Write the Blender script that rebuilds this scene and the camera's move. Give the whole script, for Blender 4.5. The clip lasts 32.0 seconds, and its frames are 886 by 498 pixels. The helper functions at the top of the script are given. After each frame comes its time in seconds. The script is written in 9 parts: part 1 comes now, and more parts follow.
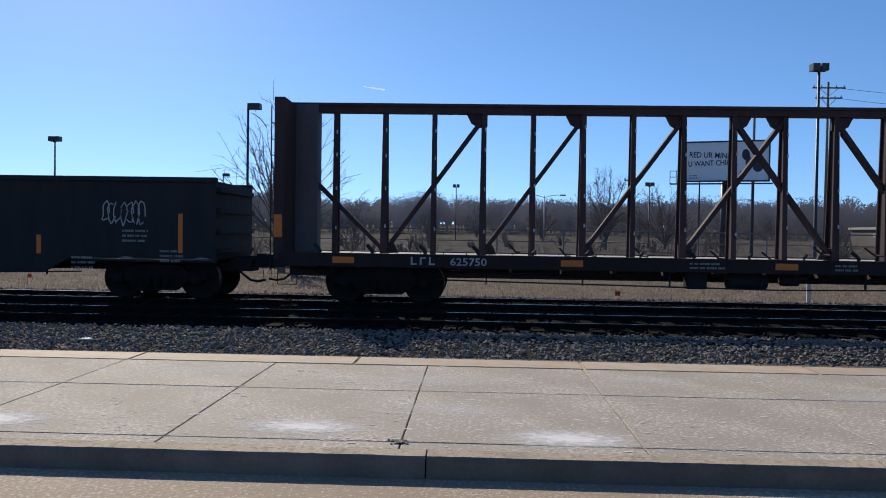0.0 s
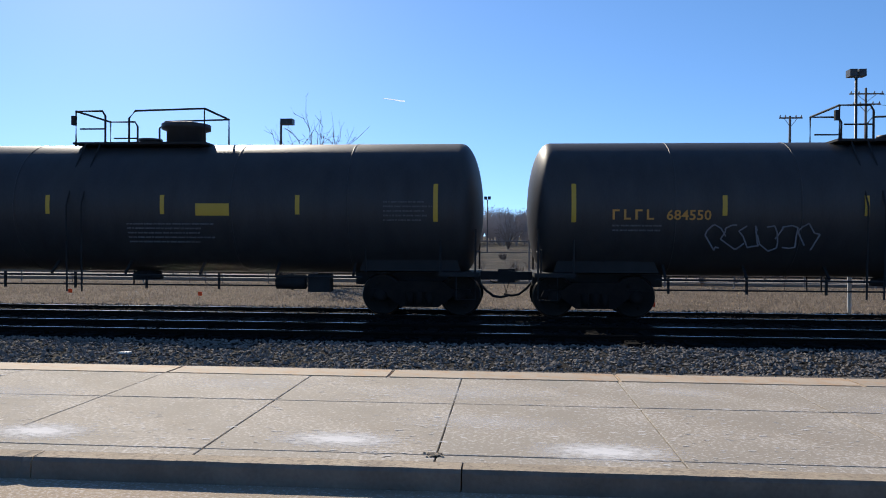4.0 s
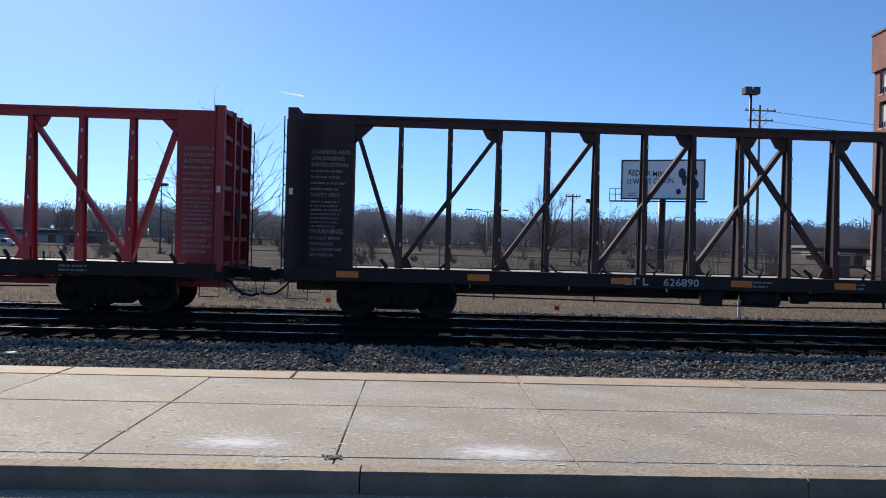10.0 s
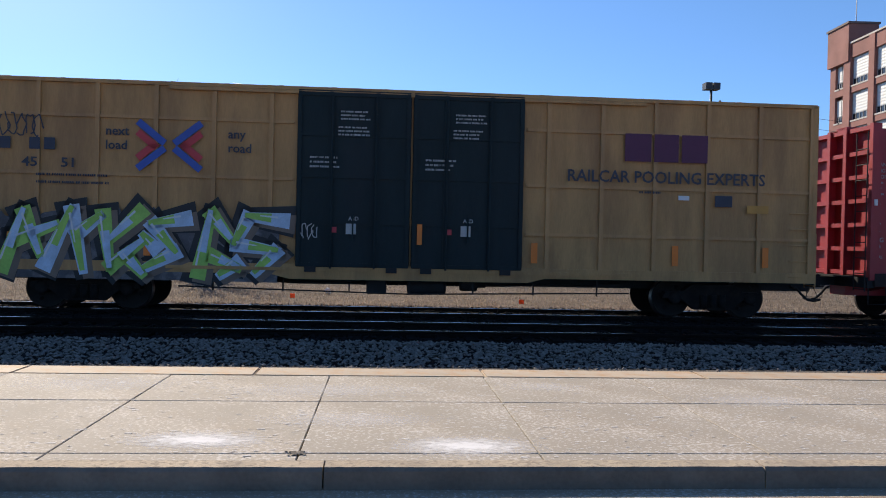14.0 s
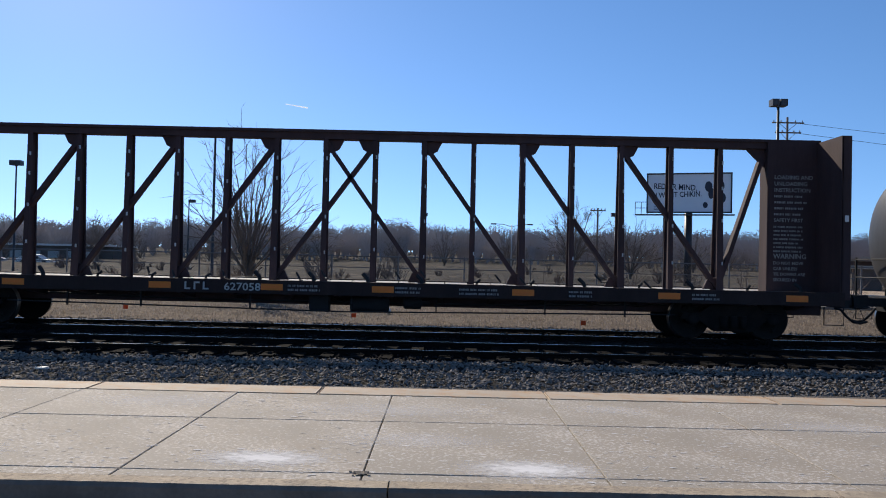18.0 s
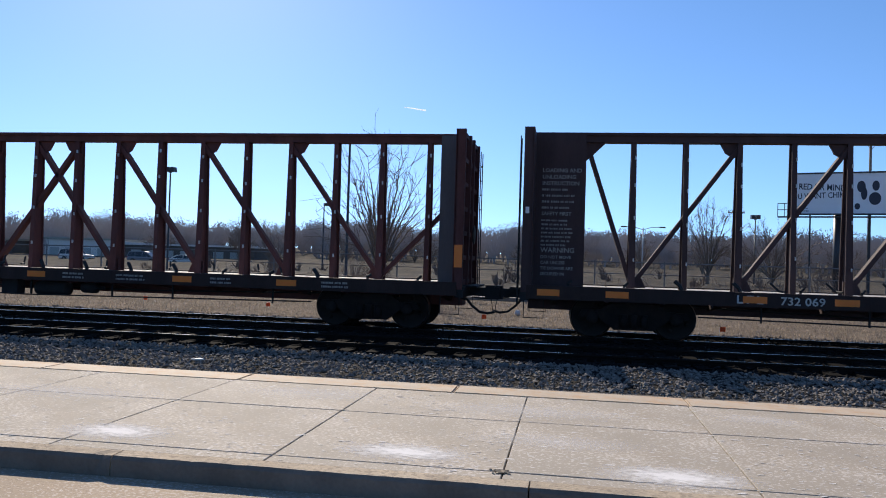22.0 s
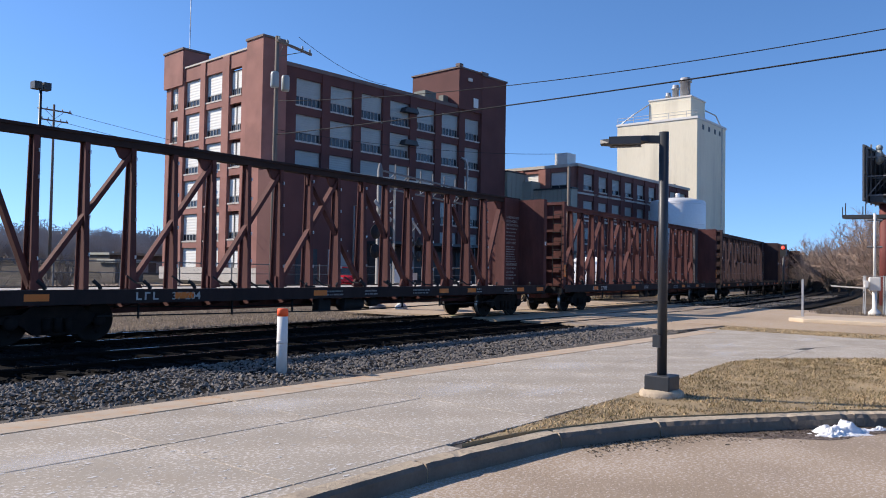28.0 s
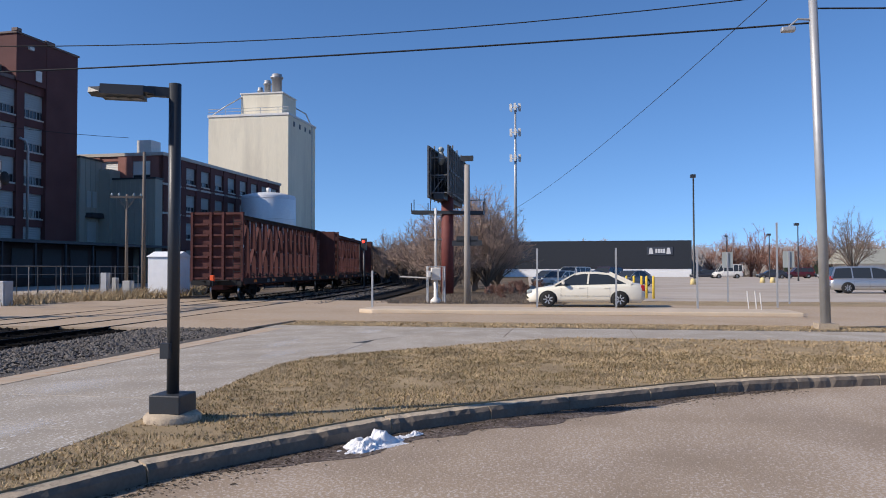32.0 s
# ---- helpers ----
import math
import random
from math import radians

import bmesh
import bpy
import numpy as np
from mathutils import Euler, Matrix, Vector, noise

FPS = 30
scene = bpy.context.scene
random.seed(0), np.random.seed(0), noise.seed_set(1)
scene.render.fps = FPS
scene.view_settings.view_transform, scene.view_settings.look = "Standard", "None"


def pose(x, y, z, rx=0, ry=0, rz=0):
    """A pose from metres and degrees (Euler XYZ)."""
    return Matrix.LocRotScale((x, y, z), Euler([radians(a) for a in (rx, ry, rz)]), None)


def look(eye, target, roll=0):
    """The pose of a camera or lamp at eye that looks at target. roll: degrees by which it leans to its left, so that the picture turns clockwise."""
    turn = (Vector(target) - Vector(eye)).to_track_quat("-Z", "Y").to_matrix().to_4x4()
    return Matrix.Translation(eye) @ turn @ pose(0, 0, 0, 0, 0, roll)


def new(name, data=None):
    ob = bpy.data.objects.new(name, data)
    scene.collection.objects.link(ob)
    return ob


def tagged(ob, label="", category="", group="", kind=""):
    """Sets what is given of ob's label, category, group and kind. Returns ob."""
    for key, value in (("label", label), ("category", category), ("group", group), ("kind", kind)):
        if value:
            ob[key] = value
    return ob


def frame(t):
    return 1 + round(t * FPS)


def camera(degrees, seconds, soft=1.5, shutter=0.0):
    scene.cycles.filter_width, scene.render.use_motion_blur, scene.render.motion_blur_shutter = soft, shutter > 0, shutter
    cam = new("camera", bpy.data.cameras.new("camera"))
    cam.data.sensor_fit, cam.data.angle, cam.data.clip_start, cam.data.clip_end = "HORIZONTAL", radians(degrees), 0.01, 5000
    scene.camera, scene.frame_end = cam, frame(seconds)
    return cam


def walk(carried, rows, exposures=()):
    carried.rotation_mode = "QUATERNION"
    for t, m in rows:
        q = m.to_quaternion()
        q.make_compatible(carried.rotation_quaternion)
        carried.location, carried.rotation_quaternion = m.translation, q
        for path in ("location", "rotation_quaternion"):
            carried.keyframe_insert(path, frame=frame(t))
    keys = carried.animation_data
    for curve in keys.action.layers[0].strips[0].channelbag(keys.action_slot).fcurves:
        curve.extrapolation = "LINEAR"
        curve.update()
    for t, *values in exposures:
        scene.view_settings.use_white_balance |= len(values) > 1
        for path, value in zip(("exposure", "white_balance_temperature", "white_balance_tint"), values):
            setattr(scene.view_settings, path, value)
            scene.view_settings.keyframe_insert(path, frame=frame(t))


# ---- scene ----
# the camera: held by hand behind a window, it pans along the train and steps forward at the end
cam = camera(59.68, 32.0, 1.0)
PATH = [
    (0, -0.03, 0.02, 1.59, -1.18, -0.87, 2.32), (0.5, -0.02, 0.02, 1.59, -1.18, -0.41, 3.22), (1, -0.02, 0.02, 1.59, -1.05, -1.26, 2.26),
    (1.5, -0.05, 0.01, 1.59, -0.82, -1.53, 2.94), (2, -0.07, 0.00, 1.60, -0.76, -1.32, 7.06), (2.5, -0.09, -0.01, 1.59, -0.60, -1.21, 8.14),
    (3, -0.08, -0.01, 1.59, -0.44, -0.32, 8.90), (3.5, -0.07, 0.01, 1.59, -0.31, -0.23, 7.45), (5.5, 0.03, -0.01, 1.60, -0.36, -0.89, -1.94),
    (6, 0.03, -0.02, 1.60, -0.36, -0.87, -1.71), (6.5, 0.02, -0.02, 1.60, -0.24, -0.80, -1.57), (7, 0.00, -0.03, 1.61, 0.13, -0.90, -0.71),
    (7.5, -0.00, -0.03, 1.60, 0.37, -1.28, 0.10), (8, 0.00, -0.03, 1.60, 0.38, -1.41, 0.66), (8.5, 0.01, -0.01, 1.61, 0.30, -1.46, 0.23),
    (9, 0.02, -0.01, 1.60, 0.25, -1.41, -0.12), (9.5, 0.01, -0.02, 1.60, 0.06, -1.71, -0.66), (10, 0.02, -0.01, 1.60, -0.08, -1.49, -1.86),
    (10.5, 0.02, -0.01, 1.61, -0.09, -1.31, -1.92), (11, 0.02, -0.01, 1.60, -0.12, -1.18, -2.09), (11.5, 0.01, -0.02, 1.61, -0.08, -1.39, -2.32),
    (12, 0.02, -0.01, 1.60, -0.06, -1.63, -2.63), (12.5, 0.03, -0.02, 1.60, -0.39, -1.64, -2.98), (13, 0.04, -0.02, 1.60, -0.54, -1.56, -3.41),
    (13.5, 0.04, -0.01, 1.60, -0.63, -1.37, -3.73), (14, 0.04, -0.01, 1.60, -0.43, -1.25, -4.41), (14.5, 0.03, -0.02, 1.60, -0.17, -1.16, -4.70),
    (15, 0.04, -0.01, 1.60, 0.03, -1.09, -4.79), (15.5, 0.05, -0.01, 1.60, 0.16, -1.05, -4.83), (17.5, 0.00, 0.01, 1.59, 0.87, -1.12, 0.36),
    (18, 0.00, 0.01, 1.60, 0.97, -1.29, -0.05), (18.5, -0.00, 0.00, 1.59, 1.22, -2.19, -1.01), (19, 0.02, -0.00, 1.58, 1.23, -2.34, -1.85),
    (19.5, 0.01, 0.01, 1.57, 0.81, -2.48, -2.53), (20, 0.03, 0.03, 1.58, -0.02, -2.18, -2.86), (20.5, 0.02, 0.04, 1.58, -0.41, -2.16, -3.18),
    (21, -0.02, 0.02, 1.60, 0.82, -1.65, -0.19), (21.5, -0.04, -0.03, 1.61, 2.53, -2.83, 2.79), (22, -0.11, -0.01, 1.57, 0.93, -1.77, 9.31),
    (22.5, -0.08, 0.01, 1.58, 1.46, -1.14, 10.75), (23, 0.04, 0.02, 1.61, 0.76, -1.78, 6.49), (23.5, 0.02, 0.04, 1.58, -1.00, -0.82, 5.26),
    (24, 0.01, 0.11, 1.57, -2.71, 0.47, 6.72), (24.2, 0.00, 0.18, 1.59, -3.25, -0.10, 6.43), (24.6, 0.00, 0.32, 1.62, -3.63, -0.67, -0.45),
    (24.8, 0.03, 0.36, 1.63, -4.10, -0.71, -5.13), (25, 0.09, 0.40, 1.63, -3.93, -0.21, -7.90), (25.2, 0.20, 0.44, 1.63, -1.34, 0.06, -10.43),
    (25.5, 0.39, 0.51, 1.64, 0.37, 1.38, -15.46), (27.5, 1.02, 1.31, 1.70, 1.14, 0.20, -34.22), (28, 1.05, 1.23, 1.65, 1.55, -0.98, -50.64),
    (28.5, 1.22, 1.13, 1.66, 1.84, -0.08, -60.36), (29, 1.60, 1.14, 1.66, 2.95, -0.09, -68.69), (29.5, 1.89, 1.29, 1.67, 2.82, -0.48, -74.62),
    (30, 2.23, 1.27, 1.65, 1.89, 0.18, -74.93), (30.5, 2.47, 1.23, 1.65, 2.45, 0.67, -73.35), (31, 2.80, 1.32, 1.63, 1.90, 0.73, -78.22),
    (31.5, 3.12, 1.38, 1.63, -0.22, 0.30, -81.15), (32, 3.44, 1.30, 1.60, 1.46, 0.07, -79.82),
]
walk(cam, [(t, pose(x, y, z, 90 + pitch, roll, yaw)) for t, x, y, z, pitch, roll, yaw in PATH],
     [(0, -0.05, 6500, 10), (3, 0.1, 6450, 10), (6, 0.32, 6700, 11), (7, 0.35, 6700, 11), (9, 0.06, 6550, 10), (10, 0.16, 6550, 10), (12, 0.14, 6550, 10), (14, 0.45, 6800, 12),
      (15, 0.65, 6850, 11), (16, 0.55, 6800, 11), (18, 0.04, 6550, 11), (20, 0.03, 6550, 11), (21, 0.2, 6600, 11), (22, 0.26, 6650, 12), (24, 0.1, 6550, 10), (25, 0.08, 6650, 11),
      (28, 0.45, 6450, 14), (29, 0.5, 6400, 14), (30, 0.38, 6350, 14), (32, 0.12, 6350, 14)])

# ---- daylight ----
SUN_FROM = Vector((-0.72, 1.38, 1.0)).normalized()      # towards the sun: behind the train, to its rear
world = bpy.data.worlds.new("sky")
scene.world = world
world.use_nodes = True
wn = world.node_tree.nodes
sky = wn.new("ShaderNodeTexSky")
sky.sky_type = "NISHITA"
sky.sun_disc = False
sky.sun_elevation = math.asin(SUN_FROM.z)
sky.sun_rotation = math.atan2(SUN_FROM.x, SUN_FROM.y)
sky.air_density, sky.dust_density, sky.ozone_density = 0.95, 0.35, 4.0
sky.altitude = 1500
heading = wn.new("ShaderNodeTexCoord")
lifted = wn.new("ShaderNodeVectorMath")                     # a clear, even sky: the pale band lies below the horizon
lifted.operation = "ADD"
lifted.inputs[1].default_value = (0, 0, 0.09)
world.node_tree.links.new(heading.outputs["Generated"], lifted.inputs[0])
world.node_tree.links.new(lifted.outputs["Vector"], sky.inputs["Vector"])
deep = wn.new("ShaderNodeHueSaturation")
deep.inputs["Saturation"].default_value = 1.12
wn["Background"].inputs["Strength"].default_value = 0.15
world.node_tree.links.new(sky.outputs["Color"], deep.inputs["Color"])
world.node_tree.links.new(deep.outputs["Color"], wn["Background"].inputs["Color"])
sun_data = bpy.data.lights.new("sun", "SUN")
sun_data.energy, sun_data.angle, sun_data.color = 4.95, radians(0.53), (1.0, 0.91, 0.77)
sun = new("sun", sun_data)
sun.matrix_world = look(SUN_FROM * 100, (0, 0, 0))
scene.view_settings.exposure = 0.0


# ---- materials ----
MATS = {}


def mat(name, color, rough=0.7, metal=0.0, var=0.25, scale=3.0, grain=40.0, bump=0.15, stain=None, stain_amount=0.0,
        stain_scale=1.2, spec=0.4, alpha=1.0, per_object=0.0, streak=1.0, speck=None, speck_amount=0.0, speck_scale=40.0):
    """A painted, mineral or metal surface: base colour broken at two scales, optional stains, fine relief."""
    if name in MATS:
        return MATS[name]
    m = bpy.data.materials.new(name)
    m.use_nodes = True
    nt = m.node_tree
    n, l = nt.nodes, nt.links
    b = n["Principled BSDF"]
    co = n.new("ShaderNodeTexCoord")
    mp = n.new("ShaderNodeMapping")
    mp.inputs["Scale"].default_value = (1, 1, 1 / streak)
    l.new(co.outputs["Object"], mp.inputs["Vector"])
    big = n.new("ShaderNodeTexNoise")
    big.inputs["Scale"].default_value, big.inputs["Detail"].default_value = scale, 6
    fine = n.new("ShaderNodeTexNoise")
    fine.inputs["Scale"].default_value, fine.inputs["Detail"].default_value = grain, 4
    for t in (big, fine):
        l.new(mp.outputs["Vector"], t.inputs["Vector"])
    add = n.new("ShaderNodeMath")
    add.operation = "MULTIPLY_ADD"
    l.new(fine.outputs["Fac"], add.inputs[0])
    add.inputs[1].default_value = 0.5
    l.new(big.outputs["Fac"], add.inputs[2])
    ramp = n.new("ShaderNodeMapRange")
    ramp.inputs["From Min"].default_value, ramp.inputs["From Max"].default_value = 0.35, 1.15
    ramp.inputs["To Min"].default_value, ramp.inputs["To Max"].default_value = 1 - var, 1 + var
    l.new(add.outputs[0], ramp.inputs["Value"])
    mul = n.new("ShaderNodeVectorMath")
    mul.operation = "SCALE"
    mul.inputs[0].default_value = color[:3]
    l.new(ramp.outputs["Result"], mul.inputs["Scale"])
    out = mul.outputs["Vector"]
    if per_object:
        info = n.new("ShaderNodeObjectInfo")
        pr = n.new("ShaderNodeMapRange")
        pr.inputs["To Min"].default_value, pr.inputs["To Max"].default_value = 1 - per_object, 1 + per_object
        l.new(info.outputs["Random"], pr.inputs["Value"])
        m2 = n.new("ShaderNodeVectorMath")
        m2.operation = "SCALE"
        l.new(out, m2.inputs[0])
        l.new(pr.outputs["Result"], m2.inputs["Scale"])
        out = m2.outputs["Vector"]
    if stain:
        st = n.new("ShaderNodeTexNoise")
        st.inputs["Scale"].default_value, st.inputs["Detail"].default_value, st.inputs["Roughness"].default_value = stain_scale, 8, 0.65
        l.new(mp.outputs["Vector"], st.inputs["Vector"])
        sr = n.new("ShaderNodeMapRange")
        sr.inputs["From Min"].default_value, sr.inputs["From Max"].default_value = 0.48, 0.72
        sr.inputs["To Max"].default_value = stain_amount
        l.new(st.outputs["Fac"], sr.inputs["Value"])
        mix = n.new("ShaderNodeMix")
        mix.data_type = "RGBA"
        l.new(sr.outputs["Result"], mix.inputs["Factor"])
        l.new(out, mix.inputs[6])
        mix.inputs[7].default_value = (*stain, 1)
        out = mix.outputs[2]
    if speck:                              # small hard-edged flecks, thicker in some places than in others
        sp = n.new("ShaderNodeTexNoise")
        sp.inputs["Scale"].default_value, sp.inputs["Detail"].default_value, sp.inputs["Roughness"].default_value = speck_scale, 3, 0.6
        l.new(mp.outputs["Vector"], sp.inputs["Vector"])
        thin = n.new("ShaderNodeMath")
        thin.operation = "MULTIPLY_ADD"
        l.new(big.outputs["Fac"], thin.inputs[0])
        thin.inputs[1].default_value = 0.35
        l.new(sp.outputs["Fac"], thin.inputs[2])
        sm = n.new("ShaderNodeMapRange")
        sm.inputs["From Min"].default_value, sm.inputs["From Max"].default_value, sm.inputs["To Max"].default_value = 0.71, 0.79, speck_amount
        l.new(thin.outputs[0], sm.inputs["Value"])
        mx = n.new("ShaderNodeMix")
        mx.data_type = "RGBA"
        l.new(sm.outputs["Result"], mx.inputs["Factor"])
        l.new(out, mx.inputs[6])
        mx.inputs[7].default_value = (*speck, 1)
        out = mx.outputs[2]
    l.new(out, b.inputs["Base Color"])
    b.inputs["Roughness"].default_value, b.inputs["Metallic"].default_value = rough, metal
    b.inputs["Specular IOR Level"].default_value = spec
    if bump:
        bp = n.new("ShaderNodeBump")
        bp.inputs["Strength"].default_value, bp.inputs["Distance"].default_value = bump, 0.02
        l.new(add.outputs[0], bp.inputs["Height"])
        l.new(bp.outputs["Normal"], b.inputs["Normal"])
    MATS[name] = m
    return m


M_MAROON = mat("maroon_paint", (0.056, 0.033, 0.033), 0.75, var=0.3, stain=(0.033, 0.019, 0.018), stain_amount=0.7, streak=4, spec=0.25)
M_OXIDE = mat("oxide_paint", (0.102, 0.041, 0.037), 0.8, var=0.35, stain=(0.05, 0.02, 0.018), stain_amount=0.7, streak=4, spec=0.2)
M_RED = mat("red_paint", (0.32, 0.02, 0.027), 0.5, var=0.2, stain=(0.22, 0.03, 0.025), stain_amount=0.5, streak=4)
M_BLACKCAR = mat("black_car_paint", (0.035, 0.034, 0.036), 0.5, spec=0.28, var=0.35, stain=(0.05, 0.045, 0.04), stain_amount=0.5, streak=5)
M_GREENCAR = mat("green_black_paint", (0.02, 0.022, 0.024), 0.65, spec=0.2, var=0.35, stain=(0.036, 0.033, 0.03), stain_amount=0.5, streak=5)
M_NAVYDOOR = mat("navy_door_paint", (0.011, 0.021, 0.023), 0.65, var=0.3, stain=(0.025, 0.028, 0.032), stain_amount=0.4, spec=0.2, streak=4)
M_WHITECAR = mat("white_tank_paint", (0.5, 0.495, 0.485), 0.5, var=0.12, stain=(0.26, 0.23, 0.2), stain_amount=0.5, stain_scale=0.7, streak=6)
M_YELLOWCAR = mat("yellow_car_paint", (0.43, 0.23, 0.088), 0.7, var=0.28, stain=(0.22, 0.11, 0.052), stain_amount=0.75, streak=5)
M_TRUCK = mat("truck_steel", (0.016, 0.014, 0.013), 0.9, var=0.4, stain=(0.035, 0.022, 0.016), stain_amount=0.4, stain_scale=6, spec=0.08)
M_WHEEL = mat("wheel_steel", (0.02, 0.017, 0.015), 0.85, spec=0.1, var=0.3)
M_TREAD = mat("wheel_tread", (0.45, 0.42, 0.4), 0.3, metal=1.0, var=0.1)
M_BLACK = mat("black_steel", (0.024, 0.024, 0.025), 0.75, var=0.3, spec=0.2)
M_WOODDECK = mat("worn_deck", (0.46, 0.43, 0.4), 0.8, var=0.3)
# ribs coloured a little lighter, for edges that flat shade leaves unseen
M_YELLOWRIB = mat("lighter_yellow_rib", (0.45, 0.24, 0.095), 0.65, var=0.2, stain=(0.22, 0.11, 0.055), stain_amount=0.7, streak=5)
M_ORANGE = mat("orange_reflector", (0.7, 0.165, 0.012), 0.4, var=0.1, bump=0)
M_YELLOW = mat("yellow_reflector", (0.5, 0.31, 0.03), 0.4, var=0.1, bump=0)
M_DULLYELLOW = mat("dull_yellow_paint", (0.27, 0.15, 0.045), 0.6, var=0.25, bump=0)
M_LETTER = mat("white_lettering", (0.4, 0.4, 0.39), 0.6, var=0.25, bump=0)
M_LETTERY = mat("yellow_lettering", (0.5, 0.24, 0.05), 0.6, var=0.25, bump=0)
M_LETTERD = mat("dark_lettering", (0.035, 0.04, 0.06), 0.6, var=0.12, bump=0)
M_NAVYLETTER = mat("navy_lettering", (0.03, 0.055, 0.17), 0.6, var=0.12, bump=0)
M_PLUM = mat("plum_logo", (0.09, 0.02, 0.055), 0.6, var=0.12, bump=0)
M_LOGOBLUE = mat("blue_logo", (0.04, 0.09, 0.34), 0.6, var=0.12, bump=0)
M_LOGORED = mat("red_logo", (0.5, 0.05, 0.06), 0.6, var=0.12, bump=0)
M_PATCH = mat("paint_patch", (0.6, 0.605, 0.61), 0.5, var=0.06, bump=0)
M_SPRAYG = mat("spray_green", (0.3, 0.5, 0.1), 0.6, var=0.3, scale=4, bump=0)
M_SPRAYB = mat("spray_pale_blue", (0.4, 0.5, 0.62), 0.6, var=0.3, scale=4, bump=0)
M_SPRAYK = mat("spray_black", (0.02, 0.02, 0.022), 0.6, var=0.2, bump=0)
M_SPRAYT = mat("spray_brown", (0.17, 0.12, 0.09), 0.6, var=0.25, bump=0)
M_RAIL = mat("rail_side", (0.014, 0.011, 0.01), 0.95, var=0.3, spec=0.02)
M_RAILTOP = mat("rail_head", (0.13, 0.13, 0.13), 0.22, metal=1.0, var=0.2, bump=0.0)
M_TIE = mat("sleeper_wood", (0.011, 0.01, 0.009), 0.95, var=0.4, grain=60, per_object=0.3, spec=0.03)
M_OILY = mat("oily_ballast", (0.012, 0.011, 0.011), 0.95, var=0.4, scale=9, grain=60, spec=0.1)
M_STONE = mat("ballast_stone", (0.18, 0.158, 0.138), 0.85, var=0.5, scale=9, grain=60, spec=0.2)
# black bed: oil-dark track, plus stone-gap shade put into its colour
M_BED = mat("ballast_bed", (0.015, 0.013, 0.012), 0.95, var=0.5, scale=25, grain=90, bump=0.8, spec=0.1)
M_SLAB = mat("pavement_concrete", (0.33, 0.286, 0.23), 0.85, var=0.2, scale=1.1, grain=70, bump=0.06, stain=(0.32, 0.255, 0.185), stain_amount=0.5, stain_scale=0.9, per_object=0.05, speck=(0.62, 0.57, 0.52), speck_amount=0.6, speck_scale=28)
M_EDGE = mat("edge_concrete", (0.43, 0.345, 0.255), 0.8, var=0.2, scale=2, grain=60, stain=(0.45, 0.23, 0.09), stain_amount=0.8, stain_scale=3.5, per_object=0.08)
M_JOINT = mat("joint_dirt", (0.075, 0.065, 0.055), 0.95, var=0.4)
M_ISLAND = mat("tan_concrete", (0.52, 0.42, 0.31), 0.85, var=0.15, scale=1.5, grain=40)
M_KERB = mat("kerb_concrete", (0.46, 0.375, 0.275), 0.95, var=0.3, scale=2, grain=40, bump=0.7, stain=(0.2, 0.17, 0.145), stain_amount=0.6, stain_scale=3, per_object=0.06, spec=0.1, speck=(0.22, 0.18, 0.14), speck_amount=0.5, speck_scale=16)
# kerb face: street dirt, and its shade put into the darker colour
M_KERBFACE = mat("shaded_dirty_kerb", (0.15, 0.122, 0.096), 0.9, var=0.4, scale=2.5, grain=30, bump=0.8, stain=(0.11, 0.085, 0.065), stain_amount=0.5, stain_scale=3, per_object=0.08)
M_STREET = mat("street_asphalt", (0.315, 0.238, 0.165), 0.85, var=0.3, scale=0.6, grain=45, bump=0.6, stain=(0.26, 0.2, 0.15), stain_amount=0.5, stain_scale=0.5, speck=(0.5, 0.43, 0.37), speck_amount=0.75, speck_scale=32)
M_ROAD = mat("road_asphalt", (0.4, 0.297, 0.198), 0.85, var=0.25, scale=0.4, grain=50, bump=0.3, stain=(0.26, 0.205, 0.155), stain_amount=0.5, stain_scale=0.4, speck=(0.45, 0.38, 0.31), speck_amount=0.5, speck_scale=9)
M_LOT = mat("lot_asphalt", (0.4, 0.335, 0.27), 0.85, var=0.2, scale=0.2, grain=30, bump=0.2, stain=(0.55, 0.52, 0.48), stain_amount=0.6, stain_scale=0.12)
M_DIRT = mat("dry_earth", (0.17, 0.136, 0.104), 0.95, spec=0.03, var=0.5, scale=0.8, grain=30, bump=0.6, stain=(0.07, 0.053, 0.037), stain_amount=0.7, stain_scale=0.35, speck=(0.05, 0.038, 0.028), speck_amount=0.8, speck_scale=7)
M_TURF = mat("winter_turf", (0.3, 0.222, 0.125), 0.95, var=0.35, scale=1.5, grain=50, bump=0.8, stain=(0.22, 0.16, 0.09), stain_amount=0.6, stain_scale=0.8)
M_BLADE = mat("straw_grass", (0.41, 0.305, 0.175), 0.9, var=0.7, scale=1.2, grain=20, bump=0, stain=(0.14, 0.11, 0.055), stain_amount=0.85, stain_scale=0.9)
M_OLIVE = mat("olive_dead_grass", (0.15, 0.115, 0.048), 0.9, var=0.5, bump=0)
M_PALEWEED = mat("pale_dead_weed", (0.4, 0.33, 0.25), 0.9, var=0.3, bump=0)
M_WEED = mat("dead_weed", (0.2, 0.165, 0.135), 0.9, var=0.3, bump=0)
M_SNOW = mat("old_snow", (0.78, 0.78, 0.79), 0.7, var=0.15, scale=8, grain=60, bump=0.8, stain=(0.4, 0.37, 0.34), stain_amount=0.35, stain_scale=7)
M_SALT = mat("salt_crust", (0.58, 0.56, 0.54), 0.9, var=0.15, bump=0.1)
M_POLE = mat("galvanised_pole", (0.42, 0.42, 0.42), 0.5, metal=0.5, var=0.15)
